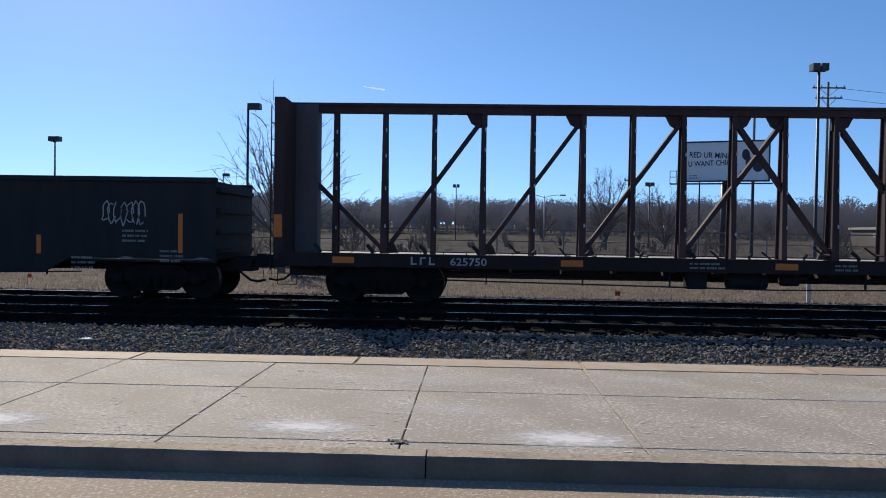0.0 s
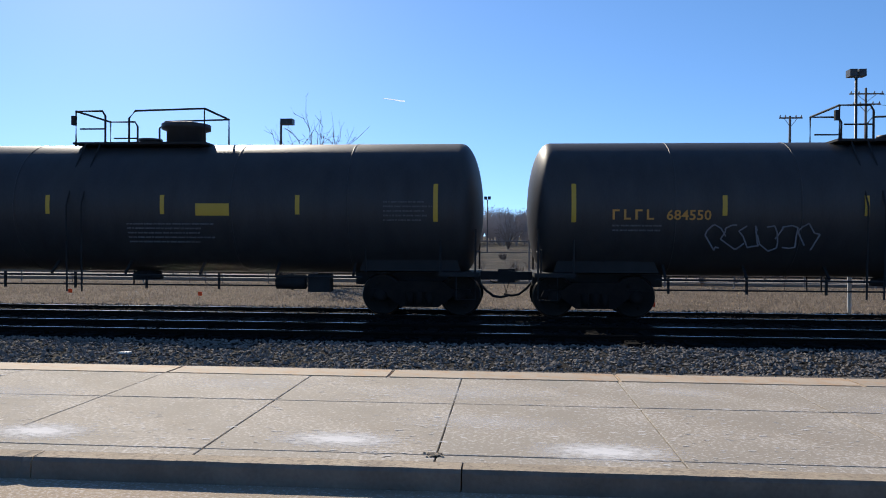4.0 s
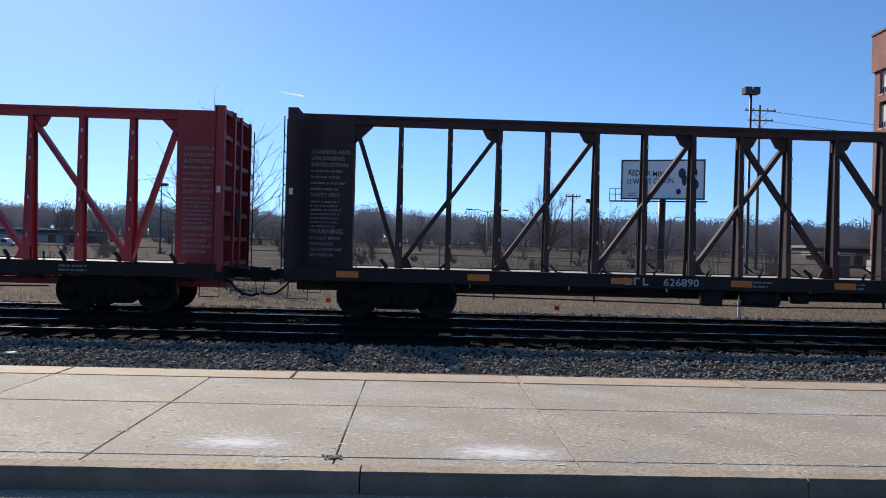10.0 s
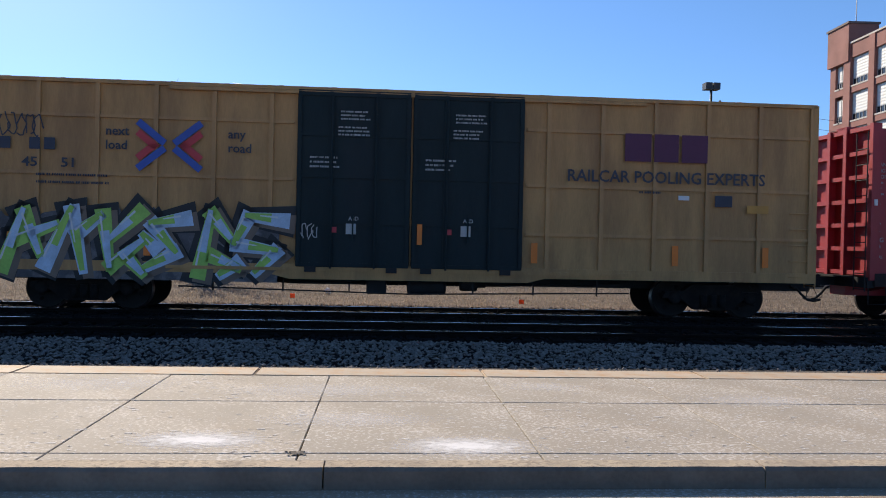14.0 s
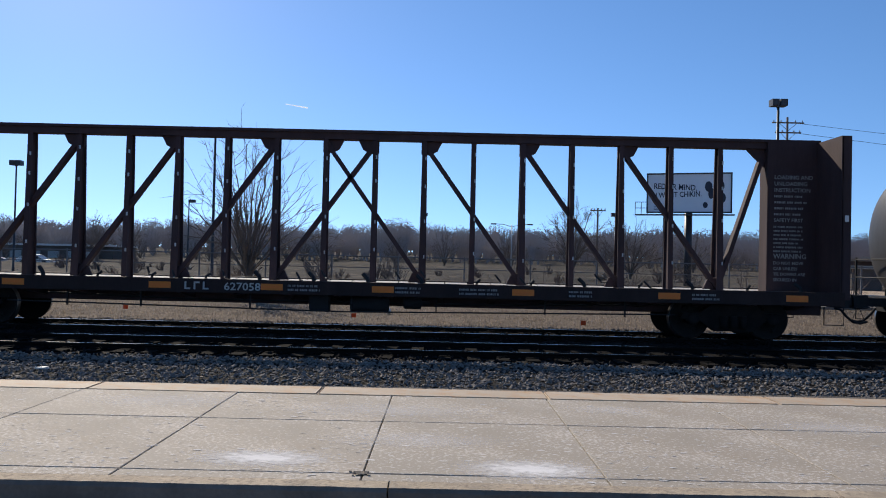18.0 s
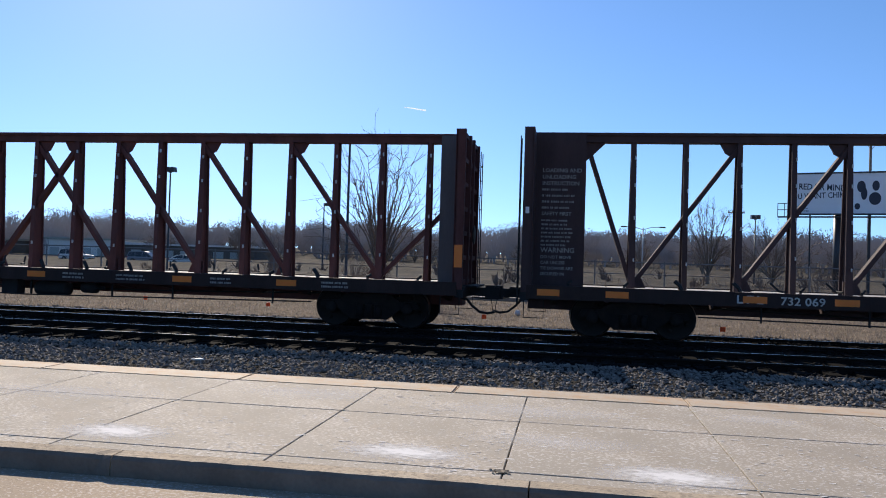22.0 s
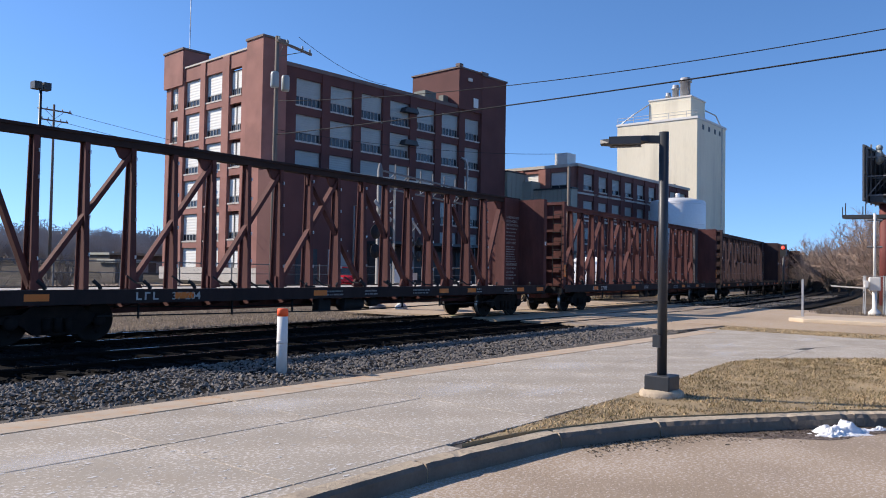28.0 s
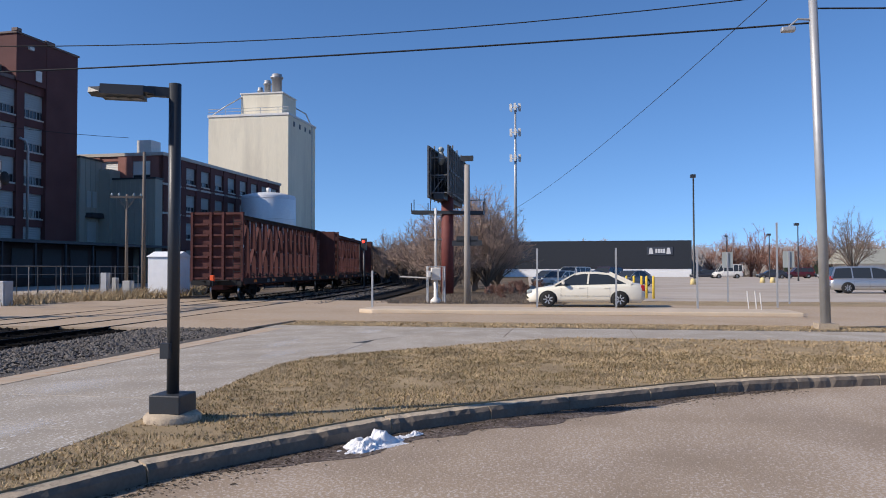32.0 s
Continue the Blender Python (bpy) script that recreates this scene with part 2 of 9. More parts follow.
M_DARKPOLE = mat("dark_pole_paint", (0.03, 0.033, 0.038), 0.45, var=0.2)
M_WOODPOLE = mat("weathered_pole_wood", (0.17, 0.14, 0.115), 0.9, var=0.3, streak=8)
M_BARK = mat("bark", (0.17, 0.135, 0.105), 0.9, var=0.4, streak=4)
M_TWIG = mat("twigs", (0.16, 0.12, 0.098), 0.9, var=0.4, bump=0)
M_REDTWIG = mat("red_brush_twigs", (0.19, 0.105, 0.08), 0.9, var=0.4, bump=0)
M_RUSSET = mat("russet_twigs", (0.3, 0.15, 0.105), 0.9, var=0.4, bump=0)
M_FIELD = mat("winter_field", (0.062, 0.056, 0.047), 0.95, spec=0.03, var=0.4, scale=0.05, grain=1.5, stain=(0.075, 0.062, 0.046), stain_amount=0.7, stain_scale=0.06, speck=(0.22, 0.18, 0.13), speck_amount=0.5, speck_scale=0.6)
M_GRAVELLOT = mat("gravel_lot", (0.19, 0.165, 0.135), 0.95, var=0.3, scale=0.2, grain=20, spec=0.03, stain=(0.11, 0.095, 0.078), stain_amount=0.7, stain_scale=0.15)
# paler than the near twigs: distance haze put into the colour
M_FARTREE = mat("hazy_far_trees", (0.36, 0.325, 0.31), 0.95, var=0.35, scale=0.12, grain=1.5, bump=0)
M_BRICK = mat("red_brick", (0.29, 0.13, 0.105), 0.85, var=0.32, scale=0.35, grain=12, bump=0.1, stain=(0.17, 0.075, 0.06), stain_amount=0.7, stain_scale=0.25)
# brick of the front walls: their shade is put into a darker colour
M_BRICKSHADE = mat("shaded_brick", (0.112, 0.044, 0.04), 0.85, var=0.3, scale=0.35, grain=12, bump=0.1)
M_STONEW = mat("pale_coping", (0.5, 0.46, 0.41), 0.8, var=0.12)
M_SHADE = mat("window_blind", (0.7, 0.7, 0.66), 0.6, var=0.08, scale=0.5)
M_GREYPANE = mat("dusty_pane", (0.33, 0.36, 0.35), 0.3, var=0.15, scale=0.6)
M_CREAM = mat("cream_render", (0.76, 0.69, 0.53), 0.85, var=0.1, scale=0.15, grain=4, stain=(0.42, 0.37, 0.29), stain_amount=0.5, stain_scale=0.2, streak=5)
M_GREYCLAD = mat("grey_cladding", (0.3, 0.3, 0.255), 0.7, var=0.12, scale=0.3)
M_SILO = mat("silver_silo", (0.72, 0.72, 0.72), 0.45, metal=0.3, var=0.06)
M_STORE = mat("dark_store_wall", (0.022, 0.027, 0.036), 0.7, var=0.15)
M_WHITE = mat("white_paint", (0.66, 0.64, 0.6), 0.6, var=0.12)
M_REDCAR = mat("red_car_paint", (0.45, 0.012, 0.02), 0.25, var=0.05, bump=0)
M_CREAMCAR = mat("cream_car_paint", (0.72, 0.68, 0.57), 0.25, var=0.04, bump=0)
M_MAROONCAR = mat("maroon_car_paint", (0.07, 0.012, 0.018), 0.3, var=0.05, bump=0)
M_GREYCAR = mat("grey_car_paint", (0.2, 0.21, 0.23), 0.3, var=0.05, bump=0)
M_DARKCAR = mat("dark_car_paint", (0.03, 0.035, 0.05), 0.3, var=0.05, bump=0)
M_TYRE = mat("tyre_rubber", (0.015, 0.015, 0.015), 0.8, var=0.2)
M_RIM = mat("alloy_rim", (0.5, 0.5, 0.5), 0.35, metal=0.8, var=0.05)
M_POLEYELLOW = mat("yellow_bollard_paint", (0.72, 0.5, 0.05), 0.5, var=0.1)
M_BILL = mat("billboard_face", (0.78, 0.8, 0.82), 0.5, var=0.03, bump=0)
M_SIGNYG = mat("fluorescent_sign", (0.62, 0.78, 0.03), 0.5, var=0.03, bump=0)
M_FLAG = mat("orange_flag", (0.85, 0.1, 0.02), 0.6, var=0.1, bump=0)
M_VAPOUR = mat("ice_white", (0.95, 0.95, 0.97), 0.9, var=0.05, bump=0)
vt = M_VAPOUR.node_tree
thin, blend = vt.nodes.new("ShaderNodeBsdfTranslucent"), vt.nodes.new("ShaderNodeMixShader")
thin.inputs["Color"].default_value = (1, 1, 1, 1)
blend.inputs[0].default_value = 0.75
vt.links.new(vt.nodes["Principled BSDF"].outputs[0], blend.inputs[1])
vt.links.new(thin.outputs[0], blend.inputs[2])
vt.links.new(blend.outputs[0], [n for n in vt.nodes if n.type == "OUTPUT_MATERIAL"][0].inputs["Surface"])
M_REDLAMP = mat("red_lens", (0.35, 0.01, 0.01), 0.3, var=0.05, bump=0)


def glass_mat():
    m = bpy.data.materials.new("dark_glass")
    m.use_nodes = True
    b = m.node_tree.nodes["Principled BSDF"]
    b.inputs["Base Color"].default_value = (0.03, 0.035, 0.04, 1)
    b.inputs["Roughness"].default_value = 0.06
    return m


for leaf in (M_PALEWEED, M_WEED, M_VAPOUR):                        # thin dry stalks let the light through
    ln, ll = leaf.node_tree.nodes, leaf.node_tree.links
    glow = ln.new("ShaderNodeBsdfTranslucent")
    both = ln.new("ShaderNodeMixShader")
    both.inputs["Fac"].default_value = 0.5
    ll.new(ln["Principled BSDF"].inputs["Base Color"].links[0].from_socket, glow.inputs["Color"])
    ll.new(ln["Principled BSDF"].outputs["BSDF"], both.inputs[1])
    ll.new(glow.outputs["BSDF"], both.inputs[2])
    ll.new(both.outputs["Shader"], ln["Material Output"].inputs["Surface"])
M_GLASS = glass_mat()


# ---- mesh tools ----
def part(name, bm, material, parent=None, label=""):
    """Links a bmesh as one mesh object under a thing or a part."""
    me = bpy.data.meshes.new(name)
    bm.to_mesh(me)
    bm.free()
    for m in (material if isinstance(material, (list, tuple)) else [material]):
        me.materials.append(m)
    ob = new(name, me)
    if parent is not None:
        ob.parent = parent
    if label:
        ob["label"] = label
    return ob


def same(name, me, parent, m=None, label=""):
    """Another object on the same mesh."""
    ob = new(name, me)
    ob.parent = parent
    if m is not None:
        ob.matrix_basis = m
    if label:
        ob["label"] = label
    return ob


def thing(name, label, category, m=None, group="", kind=""):
    e = new(name)
    e.empty_display_size = 0.3
    if m is not None:
        e.matrix_world = m
    return tagged(e, label, category, group, kind)


def box(bm, x0, x1, y0, y1, z0, z1, mi=0):
    vs = [bm.verts.new(p) for p in ((x0, y0, z0), (x1, y0, z0), (x1, y1, z0), (x0, y1, z0), (x0, y0, z1), (x1, y0, z1), (x1, y1, z1), (x0, y1, z1))]
    for f in ((3, 2, 1, 0), (4, 5, 6, 7), (0, 1, 5, 4), (1, 2, 6, 5), (2, 3, 7, 6), (3, 0, 4, 7)):
        bm.faces.new([vs[i] for i in f]).material_index = mi
    return bm


def cbox(bm, x, y, z, sx, sy, sz, mi=0):
    return box(bm, x - sx / 2, x + sx / 2, y - sy / 2, y + sy / 2, z - sz / 2, z + sz / 2, mi)


def beam(bm, a, b, w, h, up=(0, 0, 1), mi=0, w2=None, h2=None):
    """A bar of rectangular section from a to b."""
    a, b = Vector(a), Vector(b)
    d = (b - a).normalized()
    s = d.cross(Vector(up))
    if s.length < 1e-5:
        s = d.cross(Vector((1, 0, 0)))
    s.normalize()
    u = s.cross(d)
    w2, h2 = w2 or w, h2 or h
    vs = []
    for p, ww, hh in ((a, w, h), (b, w2, h2)):
        for i, j in ((-1, -1), (1, -1), (1, 1), (-1, 1)):
            vs.append(bm.verts.new(p + s * (i * ww / 2) + u * (j * hh / 2)))
    for f in ((3, 2, 1, 0), (4, 5, 6, 7), (0, 1, 5, 4), (1, 2, 6, 5), (2, 3, 7, 6), (3, 0, 4, 7)):
        bm.faces.new([vs[i] for i in f]).material_index = mi
    return bm


def tube(bm, pts, r, n=8, mi=0, r2=None, caps=True):
    """A round bar through points; r to r2 along it."""
    pts = [Vector(p) for p in pts]
    r2 = r if r2 is None else r2
    rings, s0 = [], None
    for i, p in enumerate(pts):
        d = (pts[min(i + 1, len(pts) - 1)] - pts[max(i - 1, 0)]).normalized()
        s = d.cross(Vector((0, 0, 1))) if abs(d.z) < 0.95 else d.cross(Vector((1, 0, 0)))
        s.normalize()
        u = s.cross(d)
        rr = r + (r2 - r) * i / max(1, len(pts) - 1)
        rings.append([bm.verts.new(p + (s * math.cos(2 * math.pi * k / n) + u * math.sin(2 * math.pi * k / n)) * rr) for k in range(n)])
    for a, b in zip(rings, rings[1:]):
        for k in range(n):
            f = bm.faces.new((a[k], a[(k + 1) % n], b[(k + 1) % n], b[k]))
            f.smooth, f.material_index = n > 6, mi
    if caps:
        bm.faces.new(rings[0][::-1]).material_index = mi
        bm.faces.new(rings[-1]).material_index = mi
    return bm


def lathe(bm, prof, n=24, axis="z", mi=0, centre=(0, 0, 0), smooth=True):
    """Turns a profile [(radius, height)] about an axis."""
    rings = []
    cx, cy, cz = centre
    for r, h in prof:
        ring = []
        for k in range(n):
            c, s = math.cos(2 * math.pi * k / n) * r, math.sin(2 * math.pi * k / n) * r
            p = {"z": (cx + c, cy + s, cz + h), "y": (cx + c, cy + h, cz + s), "x": (cx + h, cy + c, cz + s)}[axis]
            ring.append(bm.verts.new(p))
        rings.append(ring)
    for a, b in zip(rings, rings[1:]):
        for k in range(n):
            f = bm.faces.new((a[k], a[(k + 1) % n], b[(k + 1) % n], b[k]))
            f.smooth, f.material_index = smooth, mi
    for ring in (rings[0], rings[-1]):
        bm.faces.new(ring).material_index = mi
    bmesh.ops.recalc_face_normals(bm, faces=bm.faces[:])
    return bm


def plate(bm, pts, y0, y1, mi=0):
    """A flat polygon of (x, z) points, given thickness from y0 to y1."""
    a = [bm.verts.new((x, y0, z)) for x, z in pts]
    b = [bm.verts.new((x, y1, z)) for x, z in pts]
    fs = [bm.faces.new(a), bm.faces.new(b[::-1])]
    for i in range(len(pts)):
        j = (i + 1) % len(pts)
        fs.append(bm.faces.new((a[j], a[i], b[i], b[j])))
    for f in fs:
        f.material_index = mi
    bmesh.ops.recalc_face_normals(bm, faces=fs)
    return bm


def slab(bm, pts, z0, z1, mi=0):
    """A flat polygon of (x, y) points, given thickness from z0 to z1."""
    a = [bm.verts.new((x, y, z1)) for x, y in pts]
    b = [bm.verts.new((x, y, z0)) for x, y in pts]
    fs = [bm.faces.new(a), bm.faces.new(b[::-1])]
    for i in range(len(pts)):
        j = (i + 1) % len(pts)
        fs.append(bm.faces.new((a[j], a[i], b[i], b[j])))
    for f in fs:
        f.material_index = mi
    bmesh.ops.recalc_face_normals(bm, faces=fs)
    return bm


def bevelled(bm, w=0.02, seg=2):
    bmesh.ops.bevel(bm, geom=bm.edges[:], offset=w, segments=seg, profile=0.5, affect="EDGES", clamp_overlap=True)
    return bm


def lettering(text, size, m, material, parent, name="lettering", wide=1.0, depth=0.002, align="LEFT"):
    """Raised lettering in the built-in font, lying in the xz plane of m and facing its -y."""
    cu = bpy.data.curves.new("text", "FONT")
    cu.body, cu.size, cu.extrude, cu.align_x = text, size, depth, align
    cu.resolution_u = 2
    cu.offset = size * 0.014                # a heavier stroke, as stencils have
    tmp = bpy.data.objects.new("text", cu)
    me = bpy.data.meshes.new_from_object(tmp)
    bpy.data.objects.remove(tmp)
    me.transform(Matrix.Rotation(math.pi / 2, 4, "X") @ Matrix.Diagonal((wide, 1, 1, 1)))
    me.materials.clear()
    me.materials.append(material)
    ob = new(name, me)
    if parent is not None:
        ob.parent = parent
    ob.matrix_basis = m
    return ob


def text_bars(bm, x, y, z, w, rows, pitch, h, rng, mi=0):
    """Rows of small strokes in word groups where writing is too small to read."""
    h *= 0.8
    for r in range(rows):
        cx, left = x, rng.randint(2, 8)
        end = x + w * rng.uniform(0.75, 1.0)
        while cx < end - 0.02:
            bw = h * rng.choice((0.3, 0.5, 0.6, 0.7))
            box(bm, cx, cx + bw, y - 0.003, y, z - r * pitch - h, z - r * pitch, mi)
            left -= 1
            cx += bw + h * (0.22 if left else 0.8)
            left = left or rng.randint(2, 8)
    return bm


# ---- the freight train: each car is built at its own middle on the rail tops, near side towards -y ----
def bar(name, material, parent, a, b, w, h, up=(0, 0, 1), label=""):
    return part(name, beam(bmesh.new(), a, b, w, h, up), material, parent, label)


def rod(name, material, parent, pts, r, n=6, label=""):
    return part(name, tube(bmesh.new(), pts, r, n), material, parent, label)


def block(name, material, parent, x0, x1, y0, y1, z0, z1, label=""):
    return part(name, box(bmesh.new(), min(x0, x1), max(x0, x1), min(y0, y1), max(y0, y1), z0, z1), material, parent, label)


def truck_meshes():
    """One bogie frame, one wheel, one axle; shared by all cars."""
    bm = bmesh.new()
    for s in (-1, 1):
        y = s * 0.98
        pts = [(-1.18, 0.46), (-1.12, 0.6), (-0.7, 0.62), (-0.5, 0.78), (0.5, 0.78), (0.7, 0.62), (1.12, 0.6), (1.18, 0.46), (0.72, 0.42), (0.42, 0.2), (-0.42, 0.2), (-0.72, 0.42)]
        plate(bm, pts, y - 0.09, y + 0.09)
        for x in (-0.89, 0.89):
            lathe(bm, [(0.0, -0.06), (0.12, -0.06), (0.14, 0.0), (0.14, 0.1), (0.0, 0.1)], 12, "y", centre=(x, y + (s * 0.1), 0.46))
        for x in (-0.22, 0.0, 0.22):
            lathe(bm, [(0.0, 0.0), (0.085, 0.0), (0.085, 0.28), (0.0, 0.28)], 8, "z", centre=(x, y + s * 0.11, 0.26))
    cbox(bm, 0, 0, 0.58, 0.42, 2.0, 0.26)
    for x in (-0.5, 0.5):
        beam(bm, (x, -0.8, 0.36), (x, 0.8, 0.36), 0.1, 0.12)
        for s in (-1, 1):
            cbox(bm, x * 0.86, s * 0.75, 0.42, 0.07, 0.1, 0.3)
    frame_me = bpy.data.meshes.new("truck")
    bm.to_mesh(frame_me)
    bm.free()
    frame_me.materials.append(M_TRUCK)
    bm = bmesh.new()
    for s in (-1, 1):
        prof = [(0.08, s * 0.66), (0.11, s * 0.80), (0.2, s * 0.79), (0.37, s * 0.76), (0.41, s * 0.79), (0.457, s * 0.79), (0.457, s * 0.7), (0.485, s * 0.685), (0.485, s * 0.66), (0.39, s * 0.67), (0.2, s * 0.7), (0.1, s * 0.65)]
        lathe(bm, prof, 28, "y")
        for k in range(4):
            a = k * math.pi / 2 + 0.4
            lathe(bm, [(0.0, -0.015), (0.05, -0.012), (0.05, 0.012), (0.0, 0.015)], 8, "y", centre=(0.27 * math.cos(a), s * 0.795, 0.27 * math.sin(a)))
    lathe(bm, [(0.0, -0.98), (0.075, -0.98), (0.085, -0.6), (0.08, 0.0), (0.085, 0.6), (0.075, 0.98), (0.0, 0.98)], 12, "y")
    for f in bm.faces:
        c = f.calc_center_median()
        r = math.hypot(c.x, c.z)
        f.material_index = 1 if 0.44 < r and 0.69 < abs(c.y) < 0.795 else 0
    wheel_me = bpy.data.meshes.new("wheelset")
    bm.to_mesh(wheel_me)
    bm.free()
    wheel_me.materials.append(M_WHEEL)
    wheel_me.materials.append(M_TREAD)
    bm = bmesh.new()
    # knuckle coupler with its shank, cut lever and air hose
    box(bm, -0.75, -0.12, -0.09, 0.09, 0.78, 0.98)
    plate(bm, [(-0.2, 0.72), (0.05, 0.72), (0.1, 0.8), (0.1, 0.98), (0.0, 1.04), (-0.2, 1.04)], -0.17, 0.03)
    box(bm, -0.12, 0.06, 0.03, 0.15, 0.74, 1.0)
    tube(bm, [(-0.35, -1.1, 0.8), (-0.3, -0.5, 0.75), (-0.15, -0.2, 0.74), (-0.05, -0.08, 0.72)], 0.018, 6)
    tube(bm, [(-0.75, -0.36, 0.74), (-0.6, -0.36, 0.7), (-0.48, -0.35, 0.56), (-0.3, -0.33, 0.42), (-0.12, -0.3, 0.39), (0.05, -0.28, 0.43)], 0.03, 7)
    tube(bm, [(0.0, -0.28, 0.43), (-0.02, -0.22, 0.56), (-0.06, -0.15, 0.72)], 0.008, 5)
    coupler_me = bpy.data.meshes.new("coupler")
    bm.to_mesh(coupler_me)
    bm.free()
    coupler_me.materials.append(M_BLACK)
    return frame_me, wheel_me, coupler_me


TRUCK_ME, WHEEL_ME, COUPLER_ME = truck_meshes()
WHEELSETS = []          # (car, wheelset, its place in the bogie)


def running_gear(car, half, tc, off=0.0):
    for s in (-1, 1):
        tr = same("truck", TRUCK_ME, car, pose(s * tc, 0, 0), "dark rusty cast-steel bogie with springs")
        for x in (-0.89, 0.89):
            w = same("wheelset", WHEEL_ME, tr, pose(x, 0, 0.4575))
            WHEELSETS.append((car, w, x))
        same("coupler", COUPLER_ME, car, pose(s * half + off, 0, 0, 0, 0, 0 if s > 0 else 180), "black knuckle coupler with air hose")


def reflectors(car, xs, y, z0, z1, material, w=0.09):
    for x in xs:
        bm = bmesh.new()
        box(bm, x - w / 2, x + w / 2, y - 0.006, y, z0, z1)
        part("reflector", bm, material, car, "orange reflective strip" if material is M_ORANGE else "yellow reflective strip")


def brake_gear(car, span, rng, z=0.75):
    """Pipe, rods, cylinder and reservoir under the floor."""
    rod("brake_pipe", M_BLACK, car, [(-span, -0.5, z - 0.02), (-span * 0.5, -0.55, z - 0.12), (span * 0.4, -0.55, z - 0.12), (span, -0.5, z - 0.02)], 0.02)
    rod("brake_rod", M_BLACK, car, [(-span, -1.15, z - 0.2), (0, -1.15, z - 0.3), (span, -1.15, z - 0.2)], 0.018)
    for k in range(7):
        x = -span + (k + 0.5) * span * 2 / 7 + rng.uniform(-0.3, 0.3)
        bar("rod_hanger", M_BLACK, car, (x, -1.15, z + 0.1), (x, -1.15, z - 0.28), 0.05, 0.03)
    bm = bmesh.new()
    x = span * rng.uniform(-0.15, 0.15)
    lathe(bm, [(0, 0), (0.16, 0.02), (0.18, 0.1), (0.18, 0.8), (0.16, 0.88), (0, 0.9)], 14, "x", centre=(x, -0.85, z - 0.14))
    part("air_reservoir", bm, M_BLACK, car)
    bm = bmesh.new()
    box(bm, x - 0.9, x - 0.45, -1.0, -0.7, z - 0.32, z + 0.08)
    part("brake_valve", bevelled(bm, 0.03, 2), M_BLACK, car)
    bm = bmesh.new()
    lathe(bm, [(0, 0), (0.11, 0.01), (0.13, 0.06), (0.13, 0.4), (0.05, 0.42), (0.05, 0.6), (0, 0.6)], 12, "x", centre=(x + 1.2, -0.8, z - 0.1))
    part("brake_cylinder", bm, M_BLACK, car)


def shared(name, bm, material):
    me = bpy.data.meshes.new(name)
    bm.to_mesh(me)
    bm.free()
    me.materials.append(material)
    return me


BOARD_ME = [shared("deck_board", beam(bmesh.new(), (0, q * 1.2, 1.07), (0, q * 0.3, 1.01), 0.545, 0.05), M_WOODDECK) for q in (-1, 1)]
WINCH_ME = shared("winch", tube(bmesh.new(), [(0, -1.25, 1.12), (0, -1.25, 1.17), (0.07, -1.2, 1.23)], 0.035, 6), M_BLACK)
WINCH2_ME = shared("winch", tube(bmesh.new(), [(0, -1.25, 1.12), (-0.03, -1.24, 1.2), (-0.13, -1.18, 1.3)], 0.045, 6), M_BLACK)
STRAP_ME = shared("strap", tube(bmesh.new(), [(0, -0.4, 1.3), (0.12, -0.6, 1.14), (0.2, -0.8, 1.13)], 0.025, 5), M_BLACK)


M_DARKBROWN = mat("dark_brown_paint", (0.035, 0.022, 0.02), 0.8, var=0.35, stain=(0.02, 0.016, 0.015), stain_amount=0.6, streak=4, spec=0.2)
M_GUIDE = mat("sky_bright_steel", (0.38, 0.38, 0.4), 0.35, metal=0.7, var=0.2, bump=0)
M_PRINT = mat("dull_print", (0.25, 0.245, 0.24), 0.7, var=0.3, bump=0)
M_FADED = mat("faded_panel", (0.09, 0.078, 0.082), 0.7, stain=(0.07, 0.06, 0.06), stain_amount=0.6, streak=5)


def i_section(bm, x, z0, z1, w0, w1, y0, y1):
    """An upright of I-section, tapering from half-width w0 and half-depth y0 to w1 and y1."""
    rings = []
    for z, w, y in ((z0, w0, y0), (z1, w1, y1)):
        prof = ((-w, -y - 0.015), (w, -y - 0.015), (w, -y + 0.015), (0.012, -y + 0.015), (0.012, y - 0.015), (w, y - 0.015), (w, y + 0.015), (-w, y + 0.015), (-w, y - 0.015), (-0.012, y - 0.015), (-0.012, -y + 0.015), (-w, -y + 0.015))
        rings.append([bm.verts.new((x + a, b, z)) for a, b in prof])
    for k in range(12):
        j = (k + 1) % 12
        bm.faces.new((rings[0][k], rings[0][j], rings[1][j], rings[1][k]))
    bm.faces.new(rings[0][::-1])
    bm.faces.new(rings[1])


